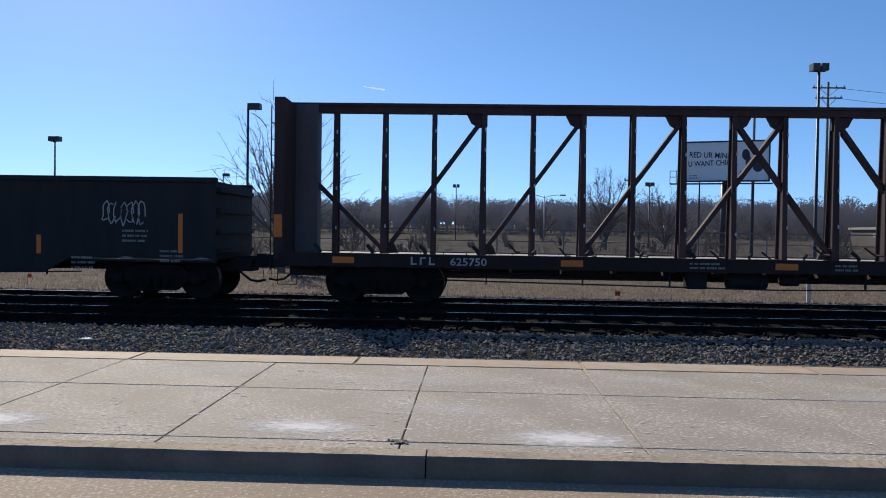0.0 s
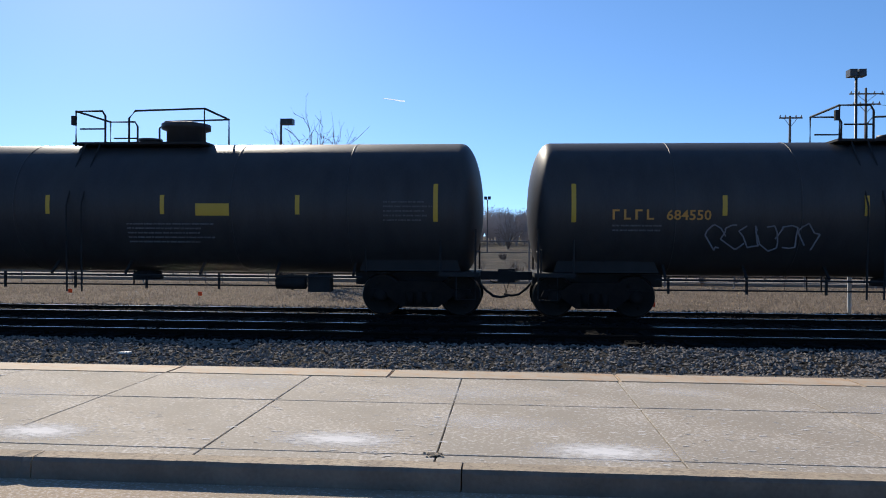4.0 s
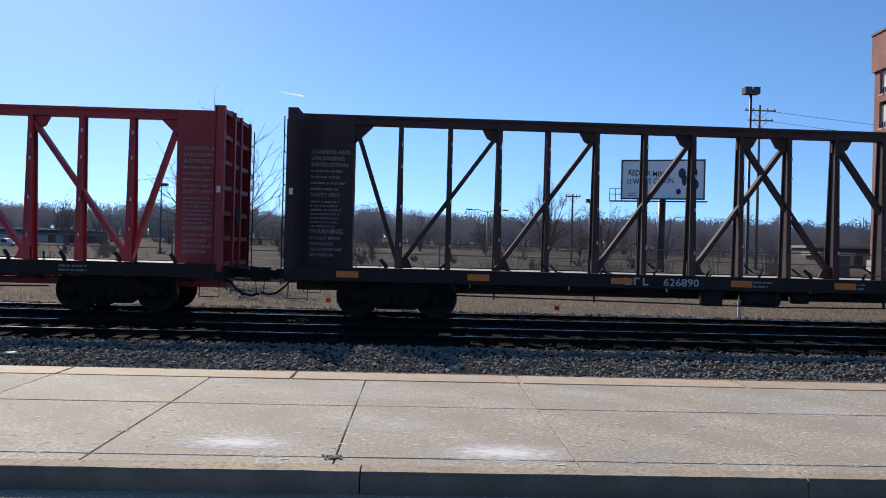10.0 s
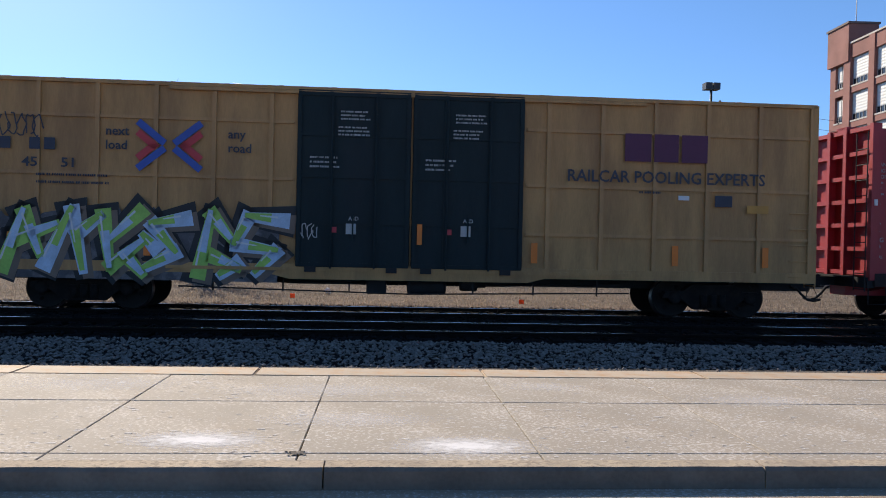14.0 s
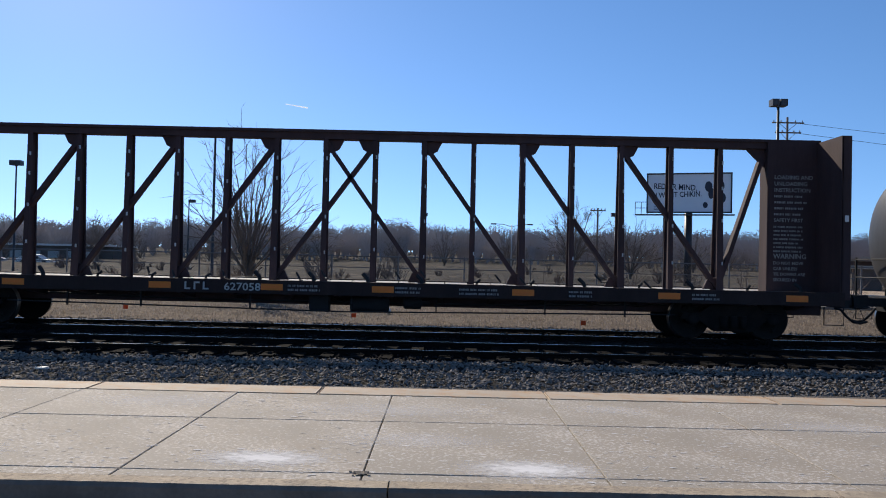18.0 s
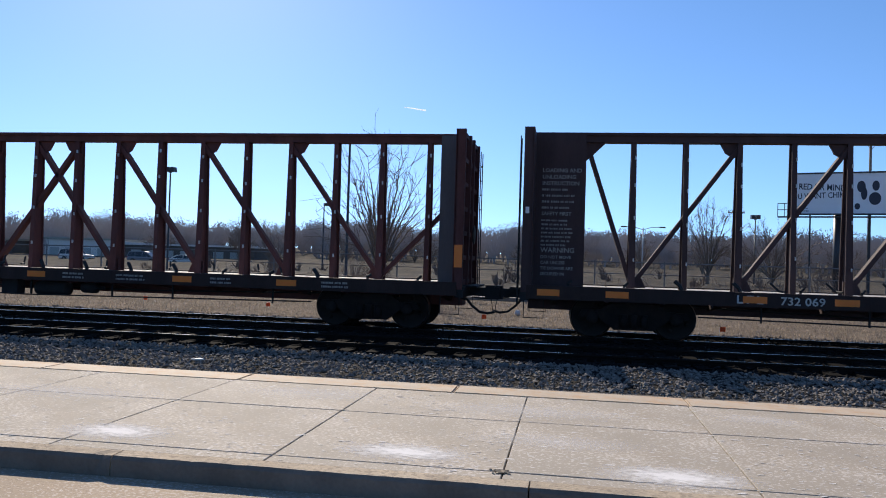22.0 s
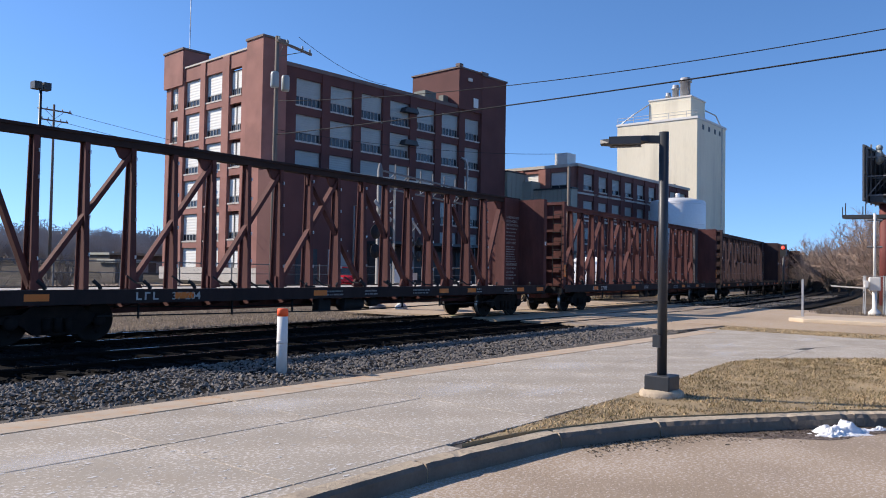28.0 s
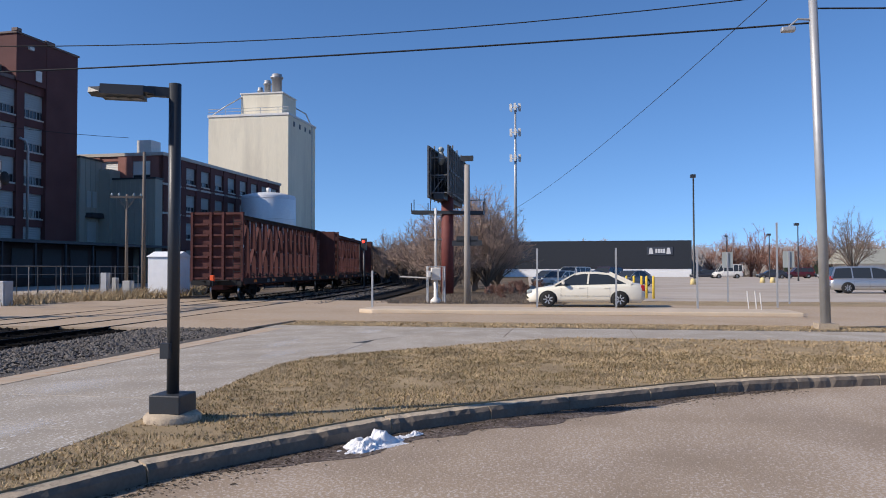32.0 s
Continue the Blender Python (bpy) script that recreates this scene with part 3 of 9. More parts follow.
def centre_beam_car(label, paint, number, half, top, seed, plain_ends=False, marks=(), num_x=-2.8, pitch=1.163, tc=8.72, inset=None, panel=1.25, off=0.0, chord=None):
    """Bulkhead flat car with a lengthwise truss: sill, deck, posts, diagonals, top chord, end bulkheads."""
    rng = random.Random(seed)
    car = thing("centrebeam_car", label, "railway car", group="cars of the freight train")
    e = 11.05 if inset is None else half - inset      # outer face of the end bulkhead
    deck = 1.1
    bearer = [shared("cross_bearer", beam(bmesh.new(), (0, q * 1.3, 0.86), (0, q * 0.2, 0.7), 0.1, 0.12), paint) for q in (-1, 1)]
    for s in (-1, 1):
        bm = bmesh.new()
        box(bm, -e, e, s * 1.32 - 0.06, s * 1.32 + 0.06, 0.82, deck)
        box(bm, -e, e, s * 1.27 - 0.11, s * 1.27 + 0.11, deck, deck + 0.018)
        part("side_sill", bm, chord or M_DARKBROWN, car)
        for x in np.arange(-e + 0.6, e, 1.15):
            same("cross_bearer", bearer[(s + 1) // 2], car, pose(x, 0, 0))
        for k in range(int((2 * e - 0.3) / 0.575)):      # deck boards sloping towards the middle
            same("deck_board", BOARD_ME[(s + 1) // 2], car, pose(-e + 0.4 + k * 0.575, 0, 0), "worn grey deck board")
    block("centre_sill", paint, car, -e, e, -0.3, 0.3, 0.55, 0.86)
    bm = bmesh.new()
    box(bm, -e, e, -0.14, 0.14, top - 0.2, top)
    box(bm, -e, e, -0.2, 0.2, top - 0.05, top + 0.012)
    part("top_chord", bm, chord or paint, car)
    npost = 9 if plain_ends else 8
    posts = [pitch * (k + 0.5) for k in range(npost)]
    for s in (-1, 1):
        for k, px in enumerate(posts):
            bm = bmesh.new()
            wide = 0.17 if k % 2 else 0.12
            i_section(bm, s * px, deck - 0.1, top - 0.2, wide / 2, 0.055, 0.2, 0.11)
            post = part("post", bm, paint, car)
            for z in (1.75, 2.62, 3.45, 4.05):                   # strap guides; sky seen through their gaps put into a bright colour
                part("strap_guide", cbox(bmesh.new(), s * px + 0.035, -0.245 + (z - deck) * 0.026, z + rng.uniform(-0.12, 0.12), 0.028, 0.04, 0.08), M_GUIDE, post)
        tops = [-posts[0], posts[1], posts[3], posts[5]]
        for a, b in zip(tops, (posts[1], posts[3], posts[5], posts[7])):
            bm = bmesh.new()
            beam(bm, (s * a, 0, top - 0.28), (s * b, 0, deck + 0.02), 0.18, 0.1, up=(1, 0, 0))
            part("diagonal", bm, paint, car)
            q = 1 if b > a else -1
            part("gusset", plate(bmesh.new(), [(s * (a - 0.08 * q), top - 0.19), (s * (a + 0.42 * q), top - 0.19), (s * (a + 0.3 * q), top - 0.42), (s * (a + 0.12 * q), top - 0.52), (s * (a - 0.08 * q), top - 0.5)], -0.035, 0.035), paint, car)
            part("gusset", plate(bmesh.new(), [(s * (b + 0.06), deck), (s * (b - 0.34), deck), (s * (b - 0.24), deck + 0.22), (s * (b + 0.06), deck + 0.3)], -0.035, 0.035), paint, car)
        # end: lengthwise panel, then the full-width bulkhead
        pw = 0.62 if plain_ends else panel
        if plain_ends:
            bar("end_brace", paint, car, (s * posts[7], 0, deck + 0.05), (s * (e - 0.45), 0, deck + 1.75), 0.16, 0.1, (1, 0, 0))
        else:
            bar("end_brace", paint, car, (s * posts[7], 0, deck + 0.05), (s * (e - pw - 0.1), 0, top - 0.5), 0.2, 0.1, (1, 0, 0))
            part("gusset", plate(bmesh.new(), [(s * (e - pw - 0.45), top - 0.19), (s * (e - pw), top - 0.19), (s * (e - pw), top - 0.62), (s * (e - pw - 0.14), top - 0.5)], -0.035, 0.035), paint, car)
        block("end_panel", M_FADED if plain_ends else paint, car, s * (e - pw), s * (e - 0.1), -0.22, 0.22, deck - 0.02, top - 0.03)
        bm = bmesh.new()
        x0, x1 = sorted((s * (e - 0.06), s * (e - 0.1)))
        box(bm, x0, x1, -1.36, 1.36, deck - 0.1, top - 0.06)
        for y in (-1.36, -0.38, 0.38, 1.36):
            cbox(bm, s * (e + 0.02), y - math.copysign(0.06, y), (deck + top) / 2 - 0.1, 0.2, 0.12, top - deck + 0.08)
        for k in range(7):
            z = deck + 0.02 + k * (top - deck - 0.16) / 6
            for y0, y1 in ((-1.24, -0.44), (-0.26, 0.26), (0.44, 1.24)):
                box(bm, *sorted((s * (e - 0.06), s * (e + 0.08))), y0, y1, z - 0.05, z + 0.05)
        part("bulkhead", bm, paint, car)
        if not plain_ends:                 # hand hole in the bulkhead edge
            bm = bmesh.new()
            cbox(bm, s * (e + 0.02), -1.37, 2.75, 0.08, 0.02, 0.14)
            part("hand_hole", bm, M_PATCH, car)
        ly = -1.1 if s < 0 else 1.1        # ladder on the end
        ladder = rod("ladder", M_BLACK, car, [(s * (e + 0.2), ly - 0.2, 0.7), (s * (e + 0.2), ly - 0.2, top - 0.25)], 0.014)
        rod("stile", M_BLACK, ladder, [(s * (e + 0.2), ly + 0.2, 0.7), (s * (e + 0.2), ly + 0.2, top - 0.25)], 0.014)
        for k in range(10):
            z = 0.75 + k * 0.36
            rod("rung", M_BLACK, ladder, [(s * (e + 0.2), ly - 0.2, z), (s * (e + 0.2), ly + 0.2, z)], 0.013)
        block("end_sill", M_BLACK, car, s * (e - 0.05), s * (e + 0.14), -1.3, 1.3, 0.78, 1.02)
        block("end_platform", M_BLACK, car, s * (e + 0.02), s * (e + 0.4), -0.75, 0.75, 1.0, 1.04)
        for y in (-1.22, 1.22):
            rod("stirrup", M_BLACK, car, [(s * (e + 0.05), y, 0.8), (s * (e + 0.05), y, 0.4), (s * (e - 0.38), y, 0.4), (s * (e - 0.38), y, 0.8)], 0.014)
        bm = bmesh.new()
        lathe(bm, [(0.2, -0.015), (0.23, 0.0), (0.2, 0.015)], 16, "x", centre=(s * (e + 0.26), -0.55, 2.2))
        for k in range(5):
            a = k * 2 * math.pi / 5
            tube(bm, [(s * (e + 0.26), -0.55, 2.2), (s * (e + 0.26), -0.55 + 0.2 * math.cos(a), 2.2 + 0.2 * math.sin(a))], 0.012, 5)
        if s > 0:
            part("brake_wheel", bm, M_BLACK, car)
        else:
            bm.free()
        # stencilled instructions on the panel
        if not plain_ends:
            xl = s * (e - pw / 2 - 0.05) - 0.42
            y = -0.225
            for txt, z, sz in (("LOADING AND", 3.72, 0.13), ("UNLOADING", 3.57, 0.13), ("INSTRUCTION", 3.42, 0.13), ("SAFETY FIRST", 2.72, 0.115), ("WARNING", 1.86, 0.16), ("DO NOT MOVE", 1.72, 0.1), ("CAR UNLESS", 1.59, 0.1), ("TIE DOWNS ARE", 1.46, 0.1), ("SECURED IN", 1.33, 0.1)):
                lettering(txt, sz, pose(xl, y, z), M_PRINT, car)
            bm = bmesh.new()
            text_bars(bm, xl, y, 3.34, 0.8, 4, 0.14, 0.06, rng)
            text_bars(bm, xl, y, 2.62, 0.75, 7, 0.095, 0.05, rng)
            part("small_print", bm, M_PRINT, car)
    for x in marks:                        # orange reflectors along the sill
        bm = bmesh.new()
        box(bm, x - 0.24, x + 0.24, -1.388, -1.382, 0.9, 1.04)
        part("reflector", bm, M_ORANGE, car, "orange reflective strip")
    if number:
        lettering(number, 0.235, pose(num_x, -1.386, 0.885), M_LETTER, car, wide=1.15)
        bm = bmesh.new()                   # owner's mark as plain strokes
        for k in range(3):
            q = num_x - 0.86 + k * 0.2
            box(bm, q, q + 0.04, -1.386, -1.382, 0.885, 1.055)
            box(bm, q + 0.04, q + 0.13, -1.386, -1.382, 1.02 if k % 2 else 0.885, 1.055 if k % 2 else 0.92)
        part("owner_mark", bm, M_LETTER, car)
    bm = bmesh.new()
    for x, w in ((-1.9, 0.8), (0.45, 0.6), (2.6, 0.9), (5.0, 0.6), (7.7, 0.7)):
        if any(x - 0.4 < q < x + w + 0.4 for q in marks):
            x += 0.75
        text_bars(bm, x, -1.383, 1.03, w, 2, 0.09, 0.055, rng)
    part("small_print", bm, M_PRINT, car)
    for k in range(18):                    # strap winches along the sill
        same("winch", WINCH2_ME if rng.random() < 0.35 else WINCH_ME, car, pose(-e + 0.9 + k * (2 * e - 1.8) / 17, 0, 0))
    for k in range(12):                    # loose straps hanging from the posts
        same("strap", STRAP_ME, car, pose((k - 5.5) * 1.15 + rng.choice((0, 0.575)), 0, rng.uniform(-0.05, 0.1)))
    brake_gear(car, 7.4, rng)
    running_gear(car, half, tc, off)
    return car


def tank_car(label, paint, number, half, tank_half, r, zc, tc, seed, white=False, letter=None, strip=None, spots=(), tall=7.2, num=(-5.25, 2.16, 0.3), mark=(-6.38, -5.42), fx=0.0, placards=()):
    rng = random.Random(seed)
    car = thing("tank_car", label, "railway car", group="cars of the freight train")
    bm = bmesh.new()
    hd = 0.62 if white else 0.5            # depth of the dished heads
    prof = [(0.001, -tank_half)]
    for k in range(1, 11):
        a = k / 10 * math.pi / 2
        prof.append((r * math.sin(a), -tank_half + hd * (1 - math.cos(a))))
    prof.append((r, -tank_half + hd + 0.05))
    full = prof + [(r, 0)] + [(rr, -xx) for rr, xx in prof[::-1]]
    lathe(bm, full, 48, "x", centre=(0, 0, zc))
    body = part("tank", bm, paint, car)
    for x in ([-tank_half * f for f in (0.62, 0.3)] + [tank_half * f for f in (0.32, 0.64)]):
        bm = bmesh.new()                   # weld seams and straps
        lathe(bm, [(r + 0.001, x - 0.02), (r + 0.008, x - 0.01), (r + 0.008, x + 0.01), (r + 0.001, x + 0.02)], 48, "x", centre=(0, 0, zc))
        part("weld_seam", bm, paint, car)
    for s in (-1, 1):
        x1 = s * (half - 0.6)
        block("stub_sill", M_BLACK, car, s * (tc - 1.6), x1, -0.3, 0.3, 0.66, 0.98)
        part("saddle", plate(bmesh.new(), [(s * (tc - 1.4), 1.0), (s * (tc + 0.9), 1.0), (s * (tc + 0.7), zc - 0.75), (s * (tc - 1.1), zc - 0.75)], -0.95, 0.95), M_BLACK, car)
        block("end_platform", M_BLACK, car, s * (half - 1.5), x1, -1.35, 1.35, 0.9, 0.99, "black steel end platform")
        for y in (-1.32, 1.32):
            for px in (half - 0.68, half - 1.45):
                rod("rail_post", M_BLACK, car, [(s * px, y, 0.9), (s * px, y, 1.95)], 0.025)
            rod("stirrup", M_BLACK, car, [(s * (half - 0.68), y, 0.95), (s * (half - 0.68), y, 0.4), (s * (half - 1.1), y, 0.4), (s * (half - 1.1), y, 0.95)], 0.016)
        for z in (1.9, 1.45):
            rod("hand_rail", M_BLACK, car, [(s * (half - 0.68), -1.32, z), (s * (half - 0.68), 1.32, z)], 0.022)
    rod("side_rail", M_BLACK, car, [(-tc + 1.3, -1.15, 0.86), (tc - 1.3, -1.15, 0.86)], 0.028)
    for k in range(7):
        x = -tc + 1.5 + k * (2 * tc - 3) / 6
        bar("rail_bracket", M_BLACK, car, (x, -1.15, 0.9), (x, -0.8, zc - r * 0.82), 0.05, 0.05)
        bar("rod_hanger", M_BLACK, car, (x + 0.2, -0.5, 0.9), (x + 0.2, -0.5, 0.52), 0.05, 0.05)
    rod("brake_rod", M_BLACK, car, [(-tc + 1.3, -0.5, 0.6), (tc - 1.3, -0.5, 0.62)], 0.02)
    block("brake_valve", M_BLACK, car, tc - 2.6, tc - 2.1, -0.9, -0.5, 0.5, 0.9)
    bm = bmesh.new()
    lathe(bm, [(0, 0), (0.34, 0.0), (0.36, 0.06), (0.3, 0.16), (0.16, 0.34), (0, 0.34)], 16, "z", centre=(0, 0, zc - r - 0.2))
    part("bottom_outlet", bm, M_BLACK, car)
    part("air_reservoir", lathe(bmesh.new(), [(0, 0), (0.17, 0.02), (0.17, 0.7), (0, 0.72)], 12, "x", centre=(tc - 3.4, -0.7, 0.72)), M_BLACK, car)
    top = zc + r
    # fittings on top
    if white:
        for x, rr, h in ((-0.55, 0.1, 0.42), (0.01, 0.21, 0.52), (0.87, 0.25, 0.2), (1.71, 0.1, 0.4)):
            valve = part("valve", lathe(bmesh.new(), [(0, -0.12), (rr * 0.8, -0.12), (rr * 0.8, h * 0.5), (rr * 1.15, h * 0.55), (rr * 1.1, h), (rr * 0.5, h + 0.06), (0, h + 0.07)], 16, "z", centre=(x, 0, top)), M_WHITECAR, car)
            if rr < 0.2:                   # dark weather caps on the slim valves
                part("cap", lathe(bmesh.new(), [(0, h * 0.58), (rr * 1.35, h * 0.58), (rr * 1.5, h * 0.7), (rr * 1.4, h + 0.02), (rr * 0.8, h + 0.09), (0, h + 0.1)], 16, "z", centre=(x, 0, top)), M_DARKPOLE, valve, "dark weather cap")
        for y in (-0.55, 0.55):
            rod("top_railing", M_WHITECAR, car, [(-0.3, y, top + 0.55), (-0.25, y, top + 0.78), (0.5, y, top + 0.76), (0.62, y, top + 0.6), (0.62, y, top - 0.1)], 0.025, 7)
            rod("top_railing", M_WHITECAR, car, [(0.98, y, top + 0.4), (1.3, y, top + 0.74), (1.6, y, top + 0.72), (1.6, y, top + 0.55), (1.35, y, top + 0.4), (1.35, y, top - 0.1)], 0.025, 7)
            rod("top_railing", M_WHITECAR, car, [(-0.25, y, top - 0.1), (-0.25, y, top + 0.3), (0.62, y, top + 0.33)], 0.02, 6)
        block("walkway", M_WHITECAR, car, -0.3, 1.6, -0.4, 0.4, top - 0.045, top + 0.005)
        ladder = None
        for x in (0.62, 1.12):
            ladder = rod("ladder" if ladder is None else "stile", M_POLE, ladder or car, [(x, -0.45, top - 0.1), (x, -1.05, top - 0.55), (x, -r - 0.1, zc), (x, -r - 0.06, 0.36)], 0.028, 6)
        for k in range(10):
            z = 0.4 + k * 0.33
            y = -r - 0.08 if z < zc + 0.3 else -r - 0.08 + (z - zc - 0.3) * 0.75
            rod("rung", M_POLE, ladder, [(0.62, y, z), (1.12, y, z)], 0.016)
    else:
        bm = bmesh.new()
        lathe(bm, [(0, -0.15), (0.46, -0.15), (0.46, 0.34), (0.58, 0.38), (0.58, 0.5), (0.5, 0.52), (0, 0.54)], 24, "z", centre=(0.95 + fx, 0, top))
        lathe(bm, [(0, -0.12), (0.22, -0.12), (0.22, 0.08), (0.28, 0.1), (0.28, 0.16), (0, 0.17)], 16, "z", centre=(0.05 + fx, 0, top))
        part("manway", bm, paint, car)
        block("walkway", M_BLACK, car, -1.45 + fx, 1.75 + fx, -0.85, 0.85, top - 0.065, top - 0.015, "black steel walkway")
        for y in (-0.8, 0.8):
            rod("hand_rail", M_BLACK, car, [(-1.4 + fx, y, top - 0.1), (-1.4 + fx, y, top + 0.72), (-0.75 + fx, y, top + 0.72), (-0.68 + fx, y, top + 0.6), (-0.68 + fx, y, top - 0.1)], 0.025, 7)
            rod("hand_rail", M_BLACK, car, [(-1.3 + fx, y, top + 0.3), (-0.7 + fx, y, top + 0.3)], 0.02, 6)
            rod("hand_rail", M_BLACK, car, [(-0.1 + fx, y, top - 0.1), (-0.1 + fx, y, top + 0.55), (0.05 + fx, y, top + 0.72), (1.72 + fx, y, top + 0.76), (1.72 + fx, y, top - 0.1)], 0.025, 7)
        rod("hand_rail", M_BLACK, car, [(1.72 + fx, -0.8, top + 0.76), (1.72 + fx, 0.8, top + 0.76)], 0.025, 6)
        rod("hand_rail", M_BLACK, car, [(-1.4 + fx, -0.8, top + 0.72), (-1.4 + fx, 0.8, top + 0.72)], 0.025, 6)
        block("placard_holder", M_BLACK, car, -1.5 + fx, -1.4 + fx, -0.84, -0.76, top + 0.39, top + 0.61)
        for y in (-1, 1):
            for x in (-1.15 + fx, -0.8 + fx):
                rod("hand_rail", M_BLACK, car, [(x, y * 0.8, top - 0.05), (x, y * 1.2, zc + 0.95), (x, y * (r + 0.1), zc), (x, y * (r + 0.05), 0.5)], 0.02, 6)
    y_at = lambda z, d=0.006: -math.sqrt(max(r * r - (z - zc) ** 2, 0.01)) - d

    def patch(x0, x1, z0, z1, material, name="paint_patch", lab=""):
        bm2 = bmesh.new()
        n = 6
        a = [bm2.verts.new((x0, y_at(z0 + (z1 - z0) * k / n), z0 + (z1 - z0) * k / n)) for k in range(n + 1)]
        b = [bm2.verts.new((x1, y_at(z0 + (z1 - z0) * k / n), z0 + (z1 - z0) * k / n)) for k in range(n + 1)]
        for k in range(n):
            bm2.faces.new((a[k], b[k], b[k + 1], a[k + 1]))
        return part(name, bm2, material, car, lab)

    st = M_ORANGE if strip is None else strip
    for x in (-tall, tall):
        low = -0.7 if white else -0.2 if letter else -0.35
        patch(x - 0.05, x + 0.05, zc + low, zc + low + 0.83, st, "reflector", "tall reflective strip")
    for x in spots:
        patch(x - 0.05, x + 0.05, zc - 0.32 if letter else zc - 0.2, zc + 0.1 if letter else zc + 0.23, st, "reflector")
    if number:
        x, z, size = num
        tilt = math.asin((zc - z - size * 0.35) / r)
        lettering(number, size, pose(x, y_at(z + size * 0.35, 0.014) + size * 0.35 * math.sin(tilt), z, math.degrees(tilt)), letter or M_LETTERY, car, wide=1.05)
        bm = bmesh.new()
        w, ya, hh = (mark[1] - mark[0]) / 4, y_at(z + 0.1, 0.025), size * 0.72
        for k in range(4):
            q = mark[0] + k * w
            box(bm, q, q + w * 0.2, ya, ya + 0.005, z, z + hh)
            zz = z if k % 2 else z + hh * 0.82
            box(bm, q + w * 0.2, q + w * 0.62, ya, ya + 0.005, zz, zz + hh * 0.18)
        part("owner_mark", bm, letter or M_LETTERY, car)
    dull = M_LETTERD if white else mat("dull_lettering", (0.11, 0.11, 0.115), 0.7, bump=0)
    for x, z, w, n in ((tank_half - 2.15, zc + 0.1, 1.1, 5), (0.2, zc - 0.4, 2.1, 5), (mark[0], zc - 0.4, 1.3, 2)) if not white else ((-7.6, zc - 0.45, 1.5, 2), (-0.1, zc - 0.5, 0.7, 1), (1.9, zc - 0.55, 0.7, 1), (5.9, zc - 0.6, 0.6, 2)):
        bm = bmesh.new()
        for k in range(n):
            text_bars(bm, x, y_at(z - k * 0.1, 0.02), z - k * 0.1, w, 1, 0.1, 0.045, rng)
        part("small_print", bm, dull, car)
    for x0, x1, z0, z1, material, lab in placards:
        patch(x0, x1, z0, z1, material, "placard", lab)
    if white:
        for x0, x1, z0, z1 in ((-7.61, -6.5, 2.19, 2.65), (-4.94, -2.59, 1.33, 1.94), (-0.87, -0.39, 3.13, 3.5), (-0.15, 1.32, 2.81, 3.45), (6.58, 7.05, 1.48, 2.05), (-1.1, -0.95, 2.4, 2.55), (-0.35, -0.2, 2.6, 2.75), (-0.6, -0.5, 2.75, 2.87), (-3.55, -3.4, 2.5, 2.72), (-1.75, -1.65, 2.0, 2.12), (-1.3, -0.95, 1.55, 1.7), (4.5, 5.1, 1.55, 1.72), (-7.8, -7.55, 1.75, 1.88), (6.5, 6.6, 2.2, 2.35), (-0.45, -0.35, 2.25, 2.35)):
            patch(x0, x1, z0, z1, M_PATCH)
        for x in (-7.96, -5.03, -2.18, 3.4, 5.68):
            bar("side_bracket", M_WHITECAR, car, (x, -r * 0.98, zc - 0.8 if abs(x) < 8 else zc - 0.5), (x - 0.12, -1.25, 0.95), 0.09, 0.05)
        patch(7.35, 7.7, zc - 0.6, zc - 0.42, M_BLACK, "placard", "black stencil panel")
    else:
        for x in (-tc, tc):
            rod("grab_iron", M_BLACK, car, [(x - 1.2, -1.2, 0.95), (x - 1.2, -1.3, 1.5)], 0.02)
    running_gear(car, half, tc)
    return car


def scrawl(car, x, y, z, w, h, material, seed, name="graffiti", thick=0.02, loops=7):
    """A spray-can tag as bent strokes."""
    rng = random.Random(seed)
    bm = bmesh.new()
    for k in range(loops):
        cx = x + w * (k + 0.5) / loops
        pts = []
        for i in range(9):
            a = i / 8 * 2 * math.pi * rng.uniform(0.7, 1.0)
            pts.append((cx + math.cos(a + k) * w / loops * rng.uniform(0.4, 0.75), y, z + h / 2 + math.sin(a + k) * h * rng.uniform(0.3, 0.5)))
        for a, b in zip(pts, pts[1:]):
            beam(bm, a, b, thick, 0.006, up=(0, 1, 0))
    return part(name, bm, material, car, "spray-painted tag")


